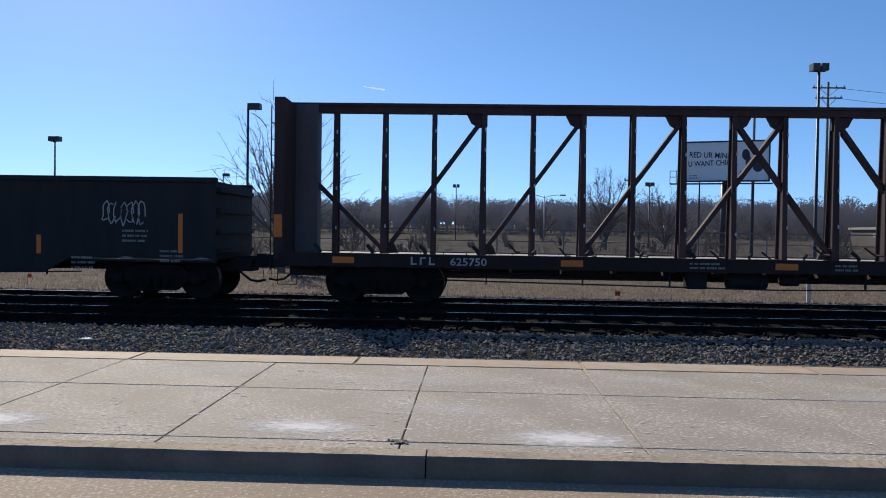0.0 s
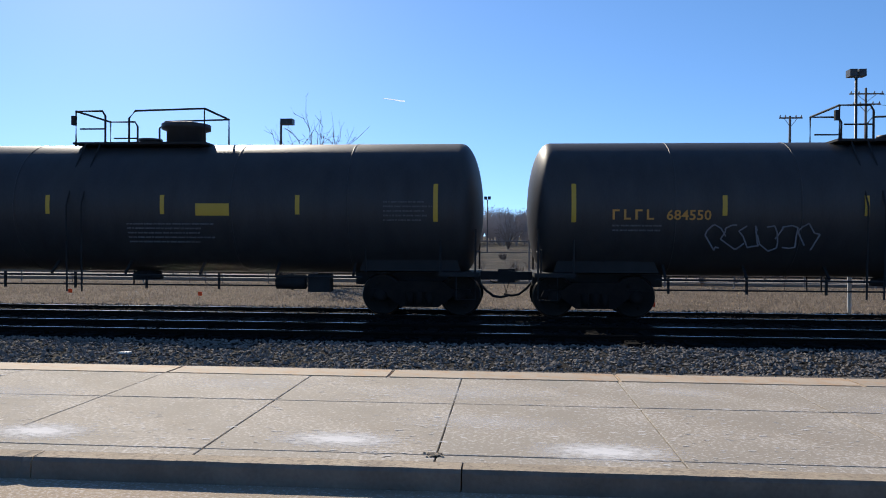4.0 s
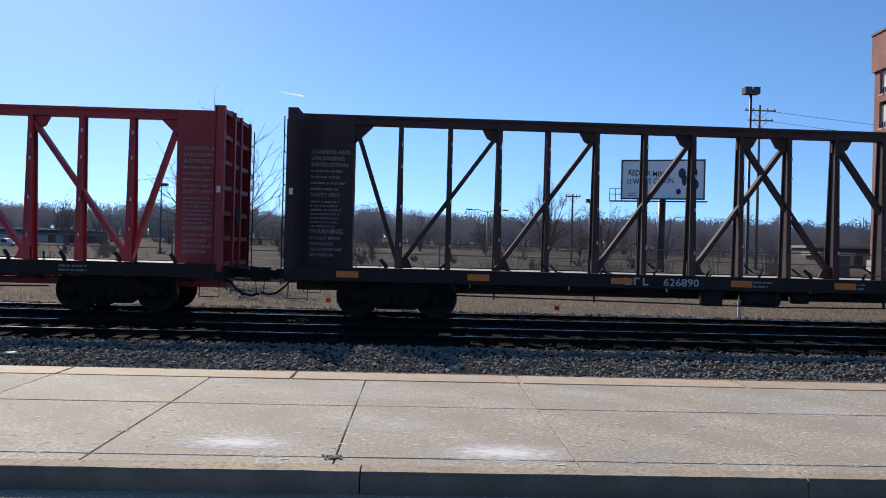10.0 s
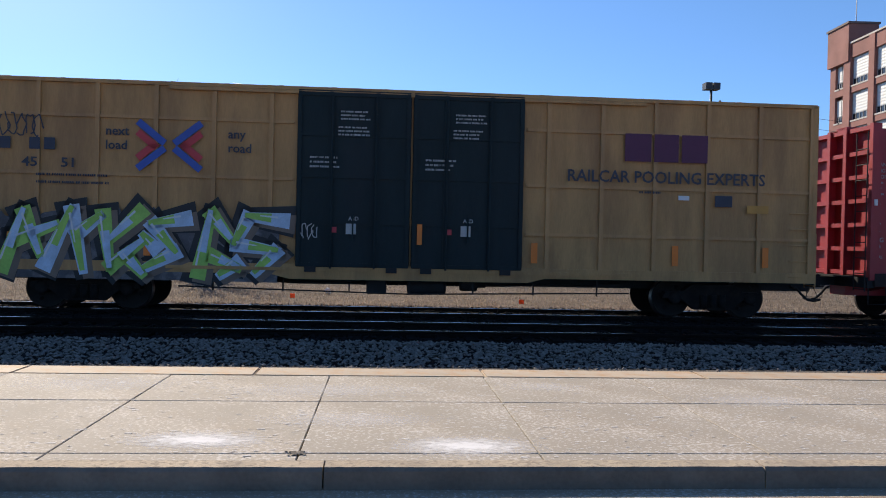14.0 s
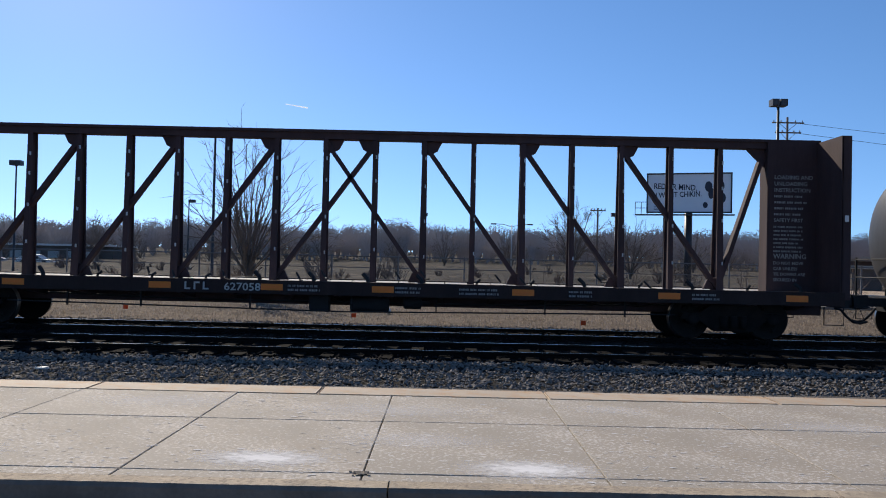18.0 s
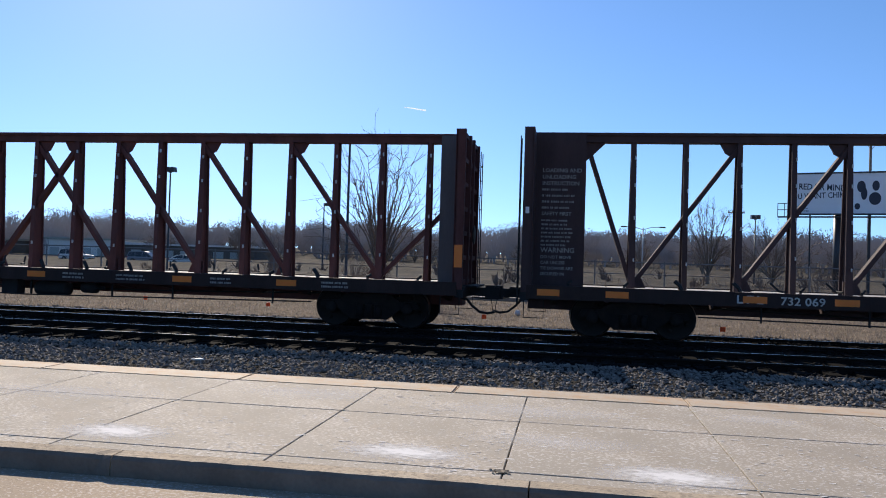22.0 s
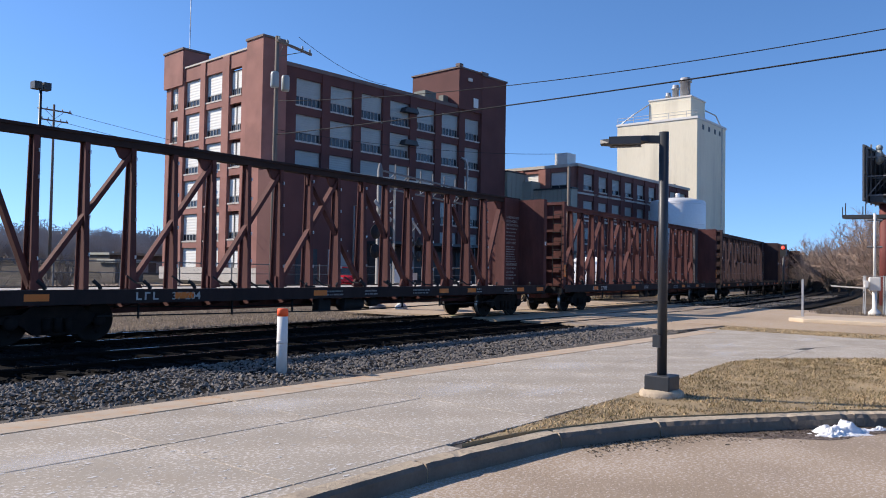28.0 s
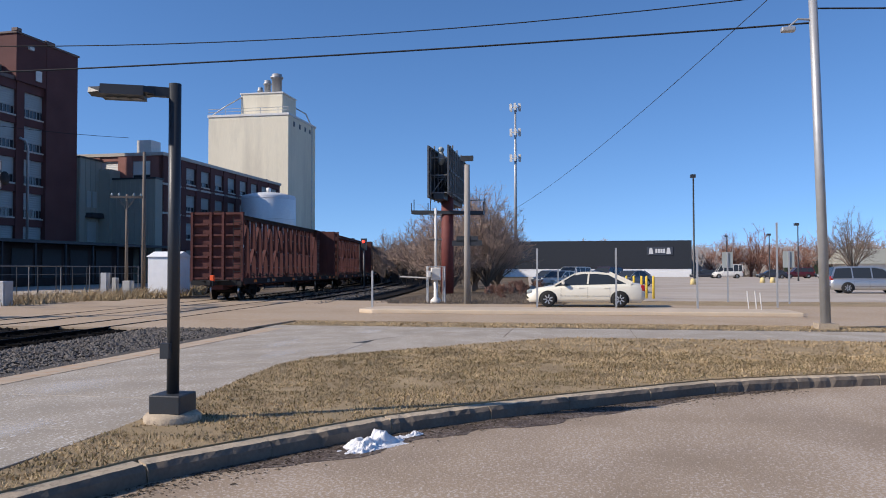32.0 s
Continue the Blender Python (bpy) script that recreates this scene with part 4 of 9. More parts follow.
def gondola_car(label, number, half, seed):
    rng = random.Random(seed)
    car = thing("gondola_car", label, "railway car", group="cars of the freight train")
    e, top, bot = 7.95, 2.66, 0.85
    for s in (-1, 1):
        bm = bmesh.new()
        prof = [(-e, top), (e, top), (e, bot + 0.12), (e - 3.2, bot + 0.12), (e - 3.9, bot - 0.26), (-e + 3.9, bot - 0.26), (-e + 3.2, bot + 0.12), (-e, bot + 0.12)]
        plate(bm, prof, s * 1.36 - 0.04, s * 1.36 + 0.04)
        part("side_wall", bm, M_GREENCAR, car)
        block("top_rail", M_GREENCAR, car, -e, e, s * 1.36 - 0.1, s * 1.36 + 0.1, top - 0.02, top + 0.08)
    for s in (-1, 1):
        bm = bmesh.new()
        box(bm, *sorted((s * e, s * (e - 0.08))), -1.32, 1.32, bot, top)
        for k in range(4):
            z = bot + 0.25 + k * 0.46
            block("end_rib", M_GREENCAR, car, s * e, s * (e + 0.08), -1.3, 1.3, z - 0.05, z + 0.05)
        part("end_wall", bm, M_GREENCAR, car)
        for k in range(4):
            rod("rung", M_GREENCAR, car, [(s * (e + 0.1), -1.3, 1.1 + k * 0.4), (s * (e + 0.1), -0.9, 1.1 + k * 0.4)], 0.014)
    block("floor", M_BLACK, car, -e, e, -1.3, 1.3, bot, bot + 0.06)
    block("centre_sill", M_BLACK, car, -e - 0.5, e + 0.5, -0.3, 0.3, 0.62, 0.9)
    reflectors(car, (-3.78, -1.44, 1.66, 3.95), -1.402, 1.0, 1.42, M_ORANGE, 0.1)
    reflectors(car, (-7.12, 7.16), -1.402, 1.06, 1.93, M_ORANGE, 0.1)
    lettering(number, 0.29, pose(-6.3, -1.404, 1.48), M_LETTER, car, wide=1.1)
    block("owner_mark", mat("grey_stencil", (0.24, 0.25, 0.26), 0.6, bump=0), car, -6.18, -5.37, -1.404, -1.4, 1.89, 2.14)
    for x0, x1, z0, z1 in ((-4.67, -4.41, 1.69, 1.705), (-4.67, -4.41, 1.925, 1.94), (-4.67, -4.655, 1.705, 1.925), (-4.425, -4.41, 1.705, 1.925), (-4.58, -4.5, 1.76, 1.86)):
        block("stencil_line", M_LETTER, car, x0, x1, -1.404, -1.4, z0, z1)
    lettering("LD LMT 217700", 0.13, pose(-6.3, -1.404, 1.08), M_PRINT, car)
    lettering("LT WT 68300", 0.13, pose(-6.3, -1.404, 0.93), M_PRINT, car)
    bm = bmesh.new()
    for x, z in ((5.85, 1.56), (4.7, 0.95), (6.7, 1.12), (-7.0, 1.1)):
        text_bars(bm, x, -1.403, z, 0.6, 3, 0.11, 0.06, rng)
    part("small_print", bm, M_PRINT, car)
    scrawl(car, 5.4, -1.404, 1.62, 0.95, 0.62, M_LETTER, 5, thick=0.022)
    brake_gear(car, 4.8, rng, 0.8)
    running_gear(car, half, 6.5)
    return car


M_PALEEND = mat("pale_yellow_end", (0.6, 0.45, 0.24), 0.6, var=0.2, stain=(0.3, 0.2, 0.1), stain_amount=0.4)


def box_car(label, half, seed):
    rng = random.Random(seed)
    car = thing("box_car", label, "railway car", group="cars of the freight train")
    e, top, bot = half - 0.85, 4.92, 0.86
    bm = bmesh.new()
    box(bm, -e, e, -1.36, 1.36, bot + 0.15, top - 0.06)
    part("body", bm, M_YELLOWCAR, car)
    bm = bmesh.new()
    plate(bm, [(-e - 0.05, top - 0.08), (e + 0.05, top - 0.08), (e + 0.05, top), (-e - 0.05, top)], -1.43, 1.43)
    for k in range(16):
        x = -e + (k + 0.5) * 2 * e / 16
        box(bm, x - 0.05, x + 0.05, -1.3, 1.3, top - 0.01, top + 0.03)
    part("roof", bm, M_YELLOWCAR, car)
    for s in (-1, 1):
        bm = bmesh.new()
        plate(bm, [(-e, bot + 0.22), (e, bot + 0.22), (e, bot), (3.0, bot), (2.6, bot - 0.1), (-2.6, bot - 0.1), (-3.0, bot), (-e, bot)], s * 1.38 - 0.05, s * 1.38 + 0.05)
        part("side_sill", bm, M_YELLOWCAR, car)
    block("centre_sill", M_BLACK, car, -e - 0.6, e + 0.6, -0.3, 0.3, 0.62, 0.92)
    side_x = [x for x in np.arange(-e + 0.05, e + 0.01, (2 * e - 0.1) / 15) if abs(x) > 2.6]
    for x in side_x:
        for s in (-1, 1):
            block("side_post", M_YELLOWRIB, car, x - 0.045, x + 0.045, s * 1.36, s * 1.425, bot + 0.2, top - 0.08)
    for z in (1.84, 2.92, 4.15):
        for x0, x1 in ((-e, -2.55), (2.55, e)):
            block("side_rail", M_YELLOWRIB, car, x0, x1, -1.405, -1.36, z - 0.035, z + 0.035)
    for s in (-1, 1):                      # corrugated ends
        for k in range(13):
            z = bot + 0.35 + k * (top - bot - 0.5) / 13
            bar("end_rib", M_PALEEND, car, (s * (e + 0.0), -1.22, z), (s * (e + 0.0), 1.22, z), 0.16, 0.17)
        for y in (-1.33, 1.33):
            block("corner_post", M_YELLOWCAR, car, s * (e - 0.02), s * (e + 0.09), y - 0.1, y + 0.1, bot, top - 0.02)
        ladder = rod("ladder", M_YELLOWCAR, car, [(s * (e + 0.16), -1.3, 0.75), (s * (e + 0.16), -1.3, 2.0)], 0.016)
        rod("stile", M_YELLOWCAR, ladder, [(s * (e + 0.16), -0.85, 0.75), (s * (e + 0.16), -0.85, 2.0)], 0.016)
        for k in range(5):
            rod("rung", M_YELLOWCAR, ladder, [(s * (e + 0.16), -1.3, 0.8 + 0.28 * k), (s * (e + 0.16), -0.85, 0.8 + 0.28 * k)], 0.014)
            rod("rung", M_YELLOWCAR, car, [(s * (e - 0.1), -1.44, 1.0 + 0.36 * k), (s * (e - 0.55), -1.44, 1.0 + 0.36 * k)], 0.014)
        block("end_platform", M_BLACK, car, s * e, s * (e + 0.45), -0.8, 0.8, 0.98, 1.02)
        rod("brake_post", M_BLACK, car, [(s * (e + 0.3), -0.6, 1.0), (s * (e + 0.3), -0.6, 2.4)], 0.03)
    for k, x0 in enumerate((-2.5, 0.0)):   # two sliding plug doors
        bm = bmesh.new()
        box(bm, x0 + 0.02, x0 + 2.48, -1.44, -1.37, 1.02, top - 0.05)
        d = part("door", bevelled(bm, 0.03, 2), M_NAVYDOOR, car, "dark navy sliding plug door")
        for fx in (0.08, 0.75, 1.75, 2.42):
            block("door_rib", M_NAVYDOOR, d, x0 + fx - 0.04, x0 + fx + 0.04, -1.475, -1.44, 1.06, top - 0.1)
        for z in (1.08, 2.0, 3.0, 3.9, top - 0.15):
            block("door_rib", M_NAVYDOOR, d, x0 + 0.05, x0 + 2.45, -1.465, -1.44, z - 0.04, z + 0.04)
        for fx in (0.78, 1.72):
            rod("lock_rod", M_NAVYDOOR, d, [(x0 + fx, -1.5, 1.0), (x0 + fx, -1.5, top - 0.2)], 0.025)
        rod("door_handle", M_NAVYDOOR, d, [(x0 + 1.25, -1.52, 1.6), (x0 + 1.25, -1.52, 2.2)], 0.02)
        for fx in (0.35, 2.1):
            block("door_roller", M_BLACK, d, x0 + fx - 0.12, x0 + fx + 0.12, -1.5, -1.44, 0.92, 1.04)
        bm = bmesh.new()
        text_bars(bm, x0 + 0.95, -1.468, 4.42, 0.7, 3, 0.08, 0.045, rng)
        text_bars(bm, x0 + 0.9, -1.468, 4.08, 0.75, 3, 0.08, 0.045, rng)
        text_bars(bm, x0 + 0.3, -1.468, 3.42, 0.7, 3, 0.1, 0.05, rng)
        box(bm, x0 + 1.1, x0 + 1.32, -1.468, -1.464, 1.75, 1.98)
        part("small_print", bm, M_LETTER, d)
        bm = bmesh.new()
        box(bm, x0 + 0.72, x0 + 0.9, -1.468, -1.464, 1.78, 1.9)
        part("red_mark", bm, M_LOGORED, d)
        lettering("ASD", 0.12, pose(x0 + 1.15, -1.468, 2.05), M_LETTER, d)
    for z in (0.98, top - 0.12):
        block("door_rail", M_YELLOWCAR, car, -5.2, 5.2, -1.46, -1.4, z - 0.04, z + 0.03)
    # left half: round-arrow emblem, words, number; right half: plum block letters and words
    lettering("next", 0.27, pose(-6.5, -1.425, 3.75, 0), M_LETTERD, car)
    lettering("load", 0.27, pose(-6.5, -1.425, 3.45, 0), M_LETTERD, car)
    lettering("any", 0.27, pose(-3.95, -1.425, 3.75, 0), M_LETTERD, car)
    lettering("road", 0.27, pose(-3.95, -1.425, 3.45, 0), M_LETTERD, car)
    for s in (-1, 1):                      # plain four-armed emblem
        for q in (-1, 1):
            bar("emblem_arm", M_LOGOBLUE, car, (-5.17 + s * 0.66, -1.43, 3.55 + q * 0.5), (-5.17 + s * 0.1, -1.43, 3.55 + q * 0.05), 0.15, 0.006, (0, 1, 0))
            bar("emblem_arm", M_LOGORED, car, (-5.17 + s * 0.66, -1.434, 3.55 + q * 0.28), (-5.17 + s * 0.26, -1.434, 3.55 - q * 0.05), 0.15, 0.006, (0, 1, 0))
    for txt, x in (("63", -8.98), ("45", -8.2), ("51", -7.41)):
        lettering(txt, 0.28, pose(x, -1.43, 3.04), M_LETTERD, car, wide=1.2)
    for x in (-8.95, -8.65, -8.05, -7.75):
        block("owner_mark", M_LETTERD, car, x, x + 0.22, -1.427, -1.423, 3.4, 3.65)
    for x0, x1 in ((4.75, 5.35), (5.42, 5.98), (6.05, 6.65)):      # owner's mark as plain plum blocks
        block("owner_emblem", M_PLUM, car, x0, x1, -1.43, -1.426, 3.52, 4.14)
    lettering("RAILCAR POOLING EXPERTS", 0.37, pose(3.45, -1.425, 3.05, 0), M_LETTERD, car, wide=0.96)
    bm = bmesh.new()
    text_bars(bm, -7.9, -1.425, 2.9, 1.6, 2, 0.16, 0.06, rng)
    text_bars(bm, 5.1, -1.425, 2.86, 0.6, 1, 0.16, 0.06, rng)
    part("small_print", bm, M_LETTERD, car)
    bm = bmesh.new()
    box(bm, 6.85, 7.25, -1.427, -1.423, 2.55, 2.8)
    part("stencil_panel", bm, M_LETTERD, car, "dark stencil panel")
    bm = bmesh.new()
    box(bm, 6.0, 6.25, -1.427, -1.423, 2.68, 2.78)
    part("stencil_panel", bm, M_PATCH, car)
    bm = bmesh.new()
    box(bm, 7.6, 8.1, -1.427, -1.423, 2.42, 2.6)
    part("stencil_panel", bm, M_LETTERY, car)
    reflectors(car, (2.75, 5.95, 8.05, -8.4, -5.6), -1.43, 1.2, 1.65, M_ORANGE, 0.14)
    reflectors(car, (0.2,), -1.48, 1.55, 2.0, M_ORANGE, 0.11)
    # the large spray-painted piece on the rear half: six interlocking letter forms
    gz, gh, gx0, gw = 0.72, 1.52, -8.45, 0.93
    forms = (                              # abstract wedges and hooks, no readable letters
        [[(0.0, 0.05), (0.3, 0.95), (0.7, 0.3)], [(0.2, 0.5), (0.95, 0.75)]],
        [[(-0.15, 0.1), (0.45, 1.0), (0.6, 0.05)], [(0.5, 0.6), (1.0, 0.9)]],
        [[(0.05, 0.95), (0.35, 0.1), (0.9, 0.5)], [(0.8, 1.0), (0.3, 0.55)], [(0.6, 0.3), (1.0, 0.0)]],
        [[(0.9, 0.9), (0.2, 0.8), (0.7, 0.35), (0.1, 0.08)], [(0.3, 0.4), (0.05, 0.6)]],
        [[(0.2, 0.0), (0.55, 0.98), (0.9, 0.6)], [(0.5, 0.3), (1.0, 0.12)]],
        [[(1.05, 0.9), (0.3, 0.95), (0.1, 0.5), (0.95, 0.4), (0.6, 0.05)], [(0.2, 0.2), (-0.1, 0.0)]],
    )
    lean = (0.14, -0.1, 0.2, 0.05, -0.12, 0.16)

    def strokes(k, width, y, dx=0.0, dz=0.0, cut=(0.0, 1.0)):
        bm2 = bmesh.new()
        for line in forms[k]:
            pts = [Vector((gx0 + k * gw + (px * 1.12 - 0.06 + (pz - 0.5) * lean[k]) * gw + dx, y, gz + 0.1 + pz * (gh - 0.2) + dz)) for px, pz in line]
            for a, b in zip(pts, pts[1:]):
                d = (b - a).normalized() * width * 0.35
                a2, b2 = a.lerp(b, cut[0]) - d * (cut[0] == 0), a.lerp(b, cut[1]) + d * (cut[1] == 1)
                beam(bm2, a2, b2, width * 1.15, 0.002, up=(0, 1, 0), w2=width * 0.6)
        return bm2

    rim = random.Random(77)                # jagged dark ground behind the letters
    top_line = [(gx0 - 0.25 + k * 0.19, gz + gh * rim.uniform(0.72, 1.06)) for k in range(32)]
    ground_piece = plate(bmesh.new(), [(gx0 - 0.2, gz - 0.02), (gx0 + 5.6, gz - 0.05)] + top_line[::-1], -1.4262, -1.4252)
    part("graffiti_ground", ground_piece, mat("spray_dark_grey", (0.075, 0.07, 0.075), 0.6, var=0.5, scale=3, bump=0, stain=(0.3, 0.27, 0.27), stain_amount=0.6, stain_scale=2.5), car, "jagged grey sprayed ground of the graffiti")
    for k in range(6):
        halo = part("graffiti_letter", strokes(k, 0.6, -1.428), M_SPRAYK, car, "black-edged spray-painted letter in green and pale blue")
        part("shadow_edge", strokes(k, 0.36, -1.432, 0.1, -0.07), M_SPRAYT, halo)
        part("letter_fill", strokes(k, 0.3, -1.436), M_SPRAYB if k % 2 else M_SPRAYG, halo)
        part("letter_shade", strokes(k, 0.17, -1.44, -0.02, 0.03, (0.35, 1.0)), M_SPRAYG if k % 2 else M_SPRAYB, halo)
        part("letter_glint", strokes(k, 0.04, -1.444, -0.07, 0.06, (0.1, 0.6)), M_PATCH, halo)
    scrawl(car, -9.0, -1.425, 3.6, 1.2, 0.6, M_LETTERD, 9, thick=0.025)
    scrawl(car, -2.35, -1.478, 1.6, 0.35, 0.4, M_LETTER, 12, thick=0.02, loops=3)
    brake_gear(car, 5.0, rng, 0.75)
    running_gear(car, half, 7.0)
    return car


COUPLERS = [18.02, -4.94, -22.4, -39.65, -57.15, -77.3, -101.15, -124.6, -144.6, -162.4, -186.08, -209.78, -232.83, -255.79]
halves = [(a - b) / 2 for a, b in zip(COUPLERS, COUPLERS[1:])]
MIDS = [(a + b) / 2 for a, b in zip(COUPLERS, COUPLERS[1:])]
MIDS[1] -= 0.03
MIDS[4] -= 0.18
MIDS[5] -= 0.005
MIDS[6] -= 0.055
MIDS[9] -= 0.25
MIDS[10] -= 0.012
MIDS[11] -= 0.02
BLACK_TANK = "black steel tank car with dome platform and yellow lettering"
YELLOW_CARD = (1.81, 2.58, 2.22, 2.49, M_YELLOW, "yellow warning placard")
CARS = [
    centre_beam_car("empty maroon centrebeam flat car with open truss", M_MAROON, "625750", halves[0], 4.6, 1, True, (-9.45, -4.44, 0.17, 4.79, 9.4), -7.1, 1.16, 8.59, 0.59),
    gondola_car("black steel gondola car with white tag", "526473", halves[1], 2),
    tank_car(BLACK_TANK, M_BLACKCAR, "684550", halves[2], 8.15, 1.53, 2.45, 6.68, 3, strip=M_YELLOW, spots=(-4.03, -1.13, 1.53, 4.43), placards=(YELLOW_CARD,)),
    tank_car(BLACK_TANK, M_BLACKCAR, "684784", halves[3], 8.2, 1.53, 2.45, 6.82, 4, strip=M_YELLOW, spots=(-4.34, -1.65, 1.04, 4.13), placards=(YELLOW_CARD,)),
    tank_car("dirty white pressure tank car with side ladder", M_WHITECAR, "30039", halves[4], 9.3, 1.435, 2.315, 8.0, 5, True, M_NAVYLETTER, spots=(-5.39, -2.86, -0.5, 1.9, 3.87, 5.84), tall=8.3, num=(-6.79, 1.98, 0.33), mark=(-7.6, -6.85), placards=((4.06, 4.77, 1.98, 2.26, M_YELLOW, "yellow warning placard"),)),
    centre_beam_car("empty dark centrebeam flat car with stencilled bulkheads", M_MAROON, "626890", halves[5], 4.64, 6, False, (-9.8, -6.93, -3.75, -1.05, 1.3, 3.78, 6.9, 9.66), -2.82),
    centre_beam_car("empty bright red centrebeam flat car", M_RED, "627443", halves[6], 4.64, 7, False, (-5.93, -2.3, -0.04, 5.75), -7.41),
    box_car("yellow high-cube box car with navy doors and graffiti", halves[7], 8),
    tank_car("black tank car with orange reflective strips", M_BLACKCAR, "293192", halves[8], 8.15, 1.54, 2.44, 6.72, 9, letter=M_LETTER, spots=(-7.0, -4.6, -1.98, 1.58, 4.32), tall=7.6, fx=-1.0, placards=((2.92, 3.61, 2.02, 2.45, M_DULLYELLOW, "dull yellow placard"), (-2.33, -1.7, 1.52, 1.77, M_ORANGE, "small orange placard"), (-0.46, 0.29, 1.1, 1.54, M_DULLYELLOW, "yellow painted panel"))),
    centre_beam_car("empty dark centrebeam flat car with stencilled bulkheads", M_MAROON, "627058", halves[9], 4.64, 10, False, (-10.03, -7.16, -3.95, -1.5, 0.93, 4.0, 7.2, 10.0), -2.55, off=0.25),
    centre_beam_car("empty dark centrebeam flat car with stencilled bulkheads", M_MAROON, "732 069", halves[10], 4.64, 11, False, (-10.57, -9.11, -6.3, -4.5, 1.3, 4.35, 5.96, 9.09, 10.55), -5.8),
    centre_beam_car("empty maroon centrebeam flat car with orange end strips", M_OXIDE, "37998", halves[11], 4.6, 12, True, (-7.75, -3.3, 0.49, 4.29, 6.86), -7.2, 1.163, 8.75, 0.72),
    centre_beam_car("empty rust-red centrebeam flat car at the train's tail", M_OXIDE, "37 204", halves[12], 4.55, 13, False, (-8.75, -5.48, -1.29, 4.15, 5.7, 8.8, 10.2), -5.8, 1.1035, 8.2, 0.91, 1.13, chord=M_DARKBROWN),
]
scrawl(CARS[2], -4.44, -1.5, 1.5, 2.3, 0.62, mat("grey_tag", (0.12, 0.12, 0.13), 0.6, bump=0), 21, thick=0.03, loops=6)
scrawl(CARS[0], 3.5, -1.39, 0.86, 0.7, 0.2, M_LETTER, 22, thick=0.02, loops=4)
for c, e in ((CARS[0], halves[0] - 0.59), (CARS[11], halves[11] - 0.72)):     # tall orange strips on the open ends
    for s in (-1, 1):
        bm = bmesh.new()
        box(bm, s * (e + 0.02) - 0.09, s * (e + 0.02) + 0.09, -1.375, -1.369, 1.45, 1.95)
        part("reflector", bm, M_ORANGE, c, "orange reflective panel")
bm = bmesh.new()                           # red tail lamp hung on the last coupler
cbox(bm, -halves[12] + 0.12, -0.05, 1.12, 0.16, 0.2, 0.34)
part("tail_lamp", bevelled(bm, 0.03, 2), M_FLAG, CARS[12], "orange end-of-train lamp")

# the line: straight past the platform, then bending away beyond the road
BEND_X, BEND_R, TRACK_Y = 6.0, 450.0, 18.3


def on_track(s, y0=TRACK_Y):
    """Place and heading at length s along a track whose straight part lies at y0."""
    r = BEND_R + TRACK_Y - y0
    if s < BEND_X:
        return s, y0, 0.0
    a = (s - BEND_X) / BEND_R
    return BEND_X + r * math.sin(a), y0 + r * (1 - math.cos(a)), a


SPEEDS = [(0, 10.0), (1, 9.95), (6, 9.72), (9, 9.52), (13.5, 9.38), (18.0, 9.17), (18.15, 8.66), (18.9, 8.68), (19.1, 8.93), (19.9, 8.98), (20.1, 9.07), (22.5, 8.9), (24.2, 8.73), (24.8, 8.82), (26, 8.8), (28, 8.68), (30, 8.6), (32, 8.35)]


RUN_T = np.arange(0, 32.011, 0.01)
RUN_S = np.concatenate([[0.0], np.cumsum(np.interp(RUN_T[:-1] + 0.005, *zip(*SPEEDS)) * 0.01)])
RUN = [float(np.interp(n * 0.06, RUN_T, RUN_S)) for n in range(540)]


def run_length(t):
    """How far the train has rolled by t."""
    return float(np.interp(t, RUN_T, RUN_S))


def vapour_trail():
    """A short white trail far up in the sky: a thin bent strand, thicker at one end."""
    ob = thing("vapour_trail", "short thin white vapour trail in the clear sky", "vapour trail", pose(-520, 3900, 728))
    line = [(-56, 9, 1.2), (-20, 4.5, 2.2), (20, -2.5, 3.0), (56, -7.5, 3.6)]
    bm = bmesh.new()
    edge = [[bm.verts.new((x, 0, z + q * w)) for q in (-1, 1)] for x, z, w in line]
    for a, b in zip(edge, edge[1:]):
        bm.faces.new((a[0], b[0], b[1], a[1]))
    part("strand", bm, M_VAPOUR, ob)
    return ob


TRAIL = vapour_trail()


def motions():
    """The train rolls by from left to right and leaves round the bend; its wheels turn; the trail drifts."""
    walk(TRAIL, [(0, pose(-520, 3900, 728)), (32, pose(-925, 3820, 795))])
    times = [0.0, 2.0, 4.0, 6.0, 8.0, 10.0, 12.0, 14.0, 16.0, 18.0, 18.5, 19.0, 19.5, 20.0, 21.0, 22.0, 23.0, 24.0, 25.0, 26.0, 27.0, 28.0, 29.0, 30.0, 31.0, 32.0]
    run = {t: run_length(t) for t in times}
    for k, car in enumerate(CARS):
        mid = MIDS[k]
        rows = []
        for t in times:
            x0, y0, _ = on_track(mid - 7 + run[t])
            x1, y1, _ = on_track(mid + 7 + run[t])
            rows.append((t, pose((x0 + x1) / 2, (y0 + y1) / 2, 0, 0, 0, math.degrees(math.atan2(y1 - y0, x1 - x0)))))
        walk(car, rows)
    for k, (car, wheelset, x) in enumerate(WHEELSETS):
        mid = MIDS[k // 4]
        seen = [n * 0.06 for n in range(int(32 / 0.06) + 1) if -30 < mid + RUN[n] < 46]
        ts = sorted({0.0, 32.0} | {round(t, 2) for t in seen})
        walk(wheelset, [(t, pose(x, 0, 0.4575, 0, math.degrees(run_length(t) / 0.457) % 360, 0)) for t in ts])


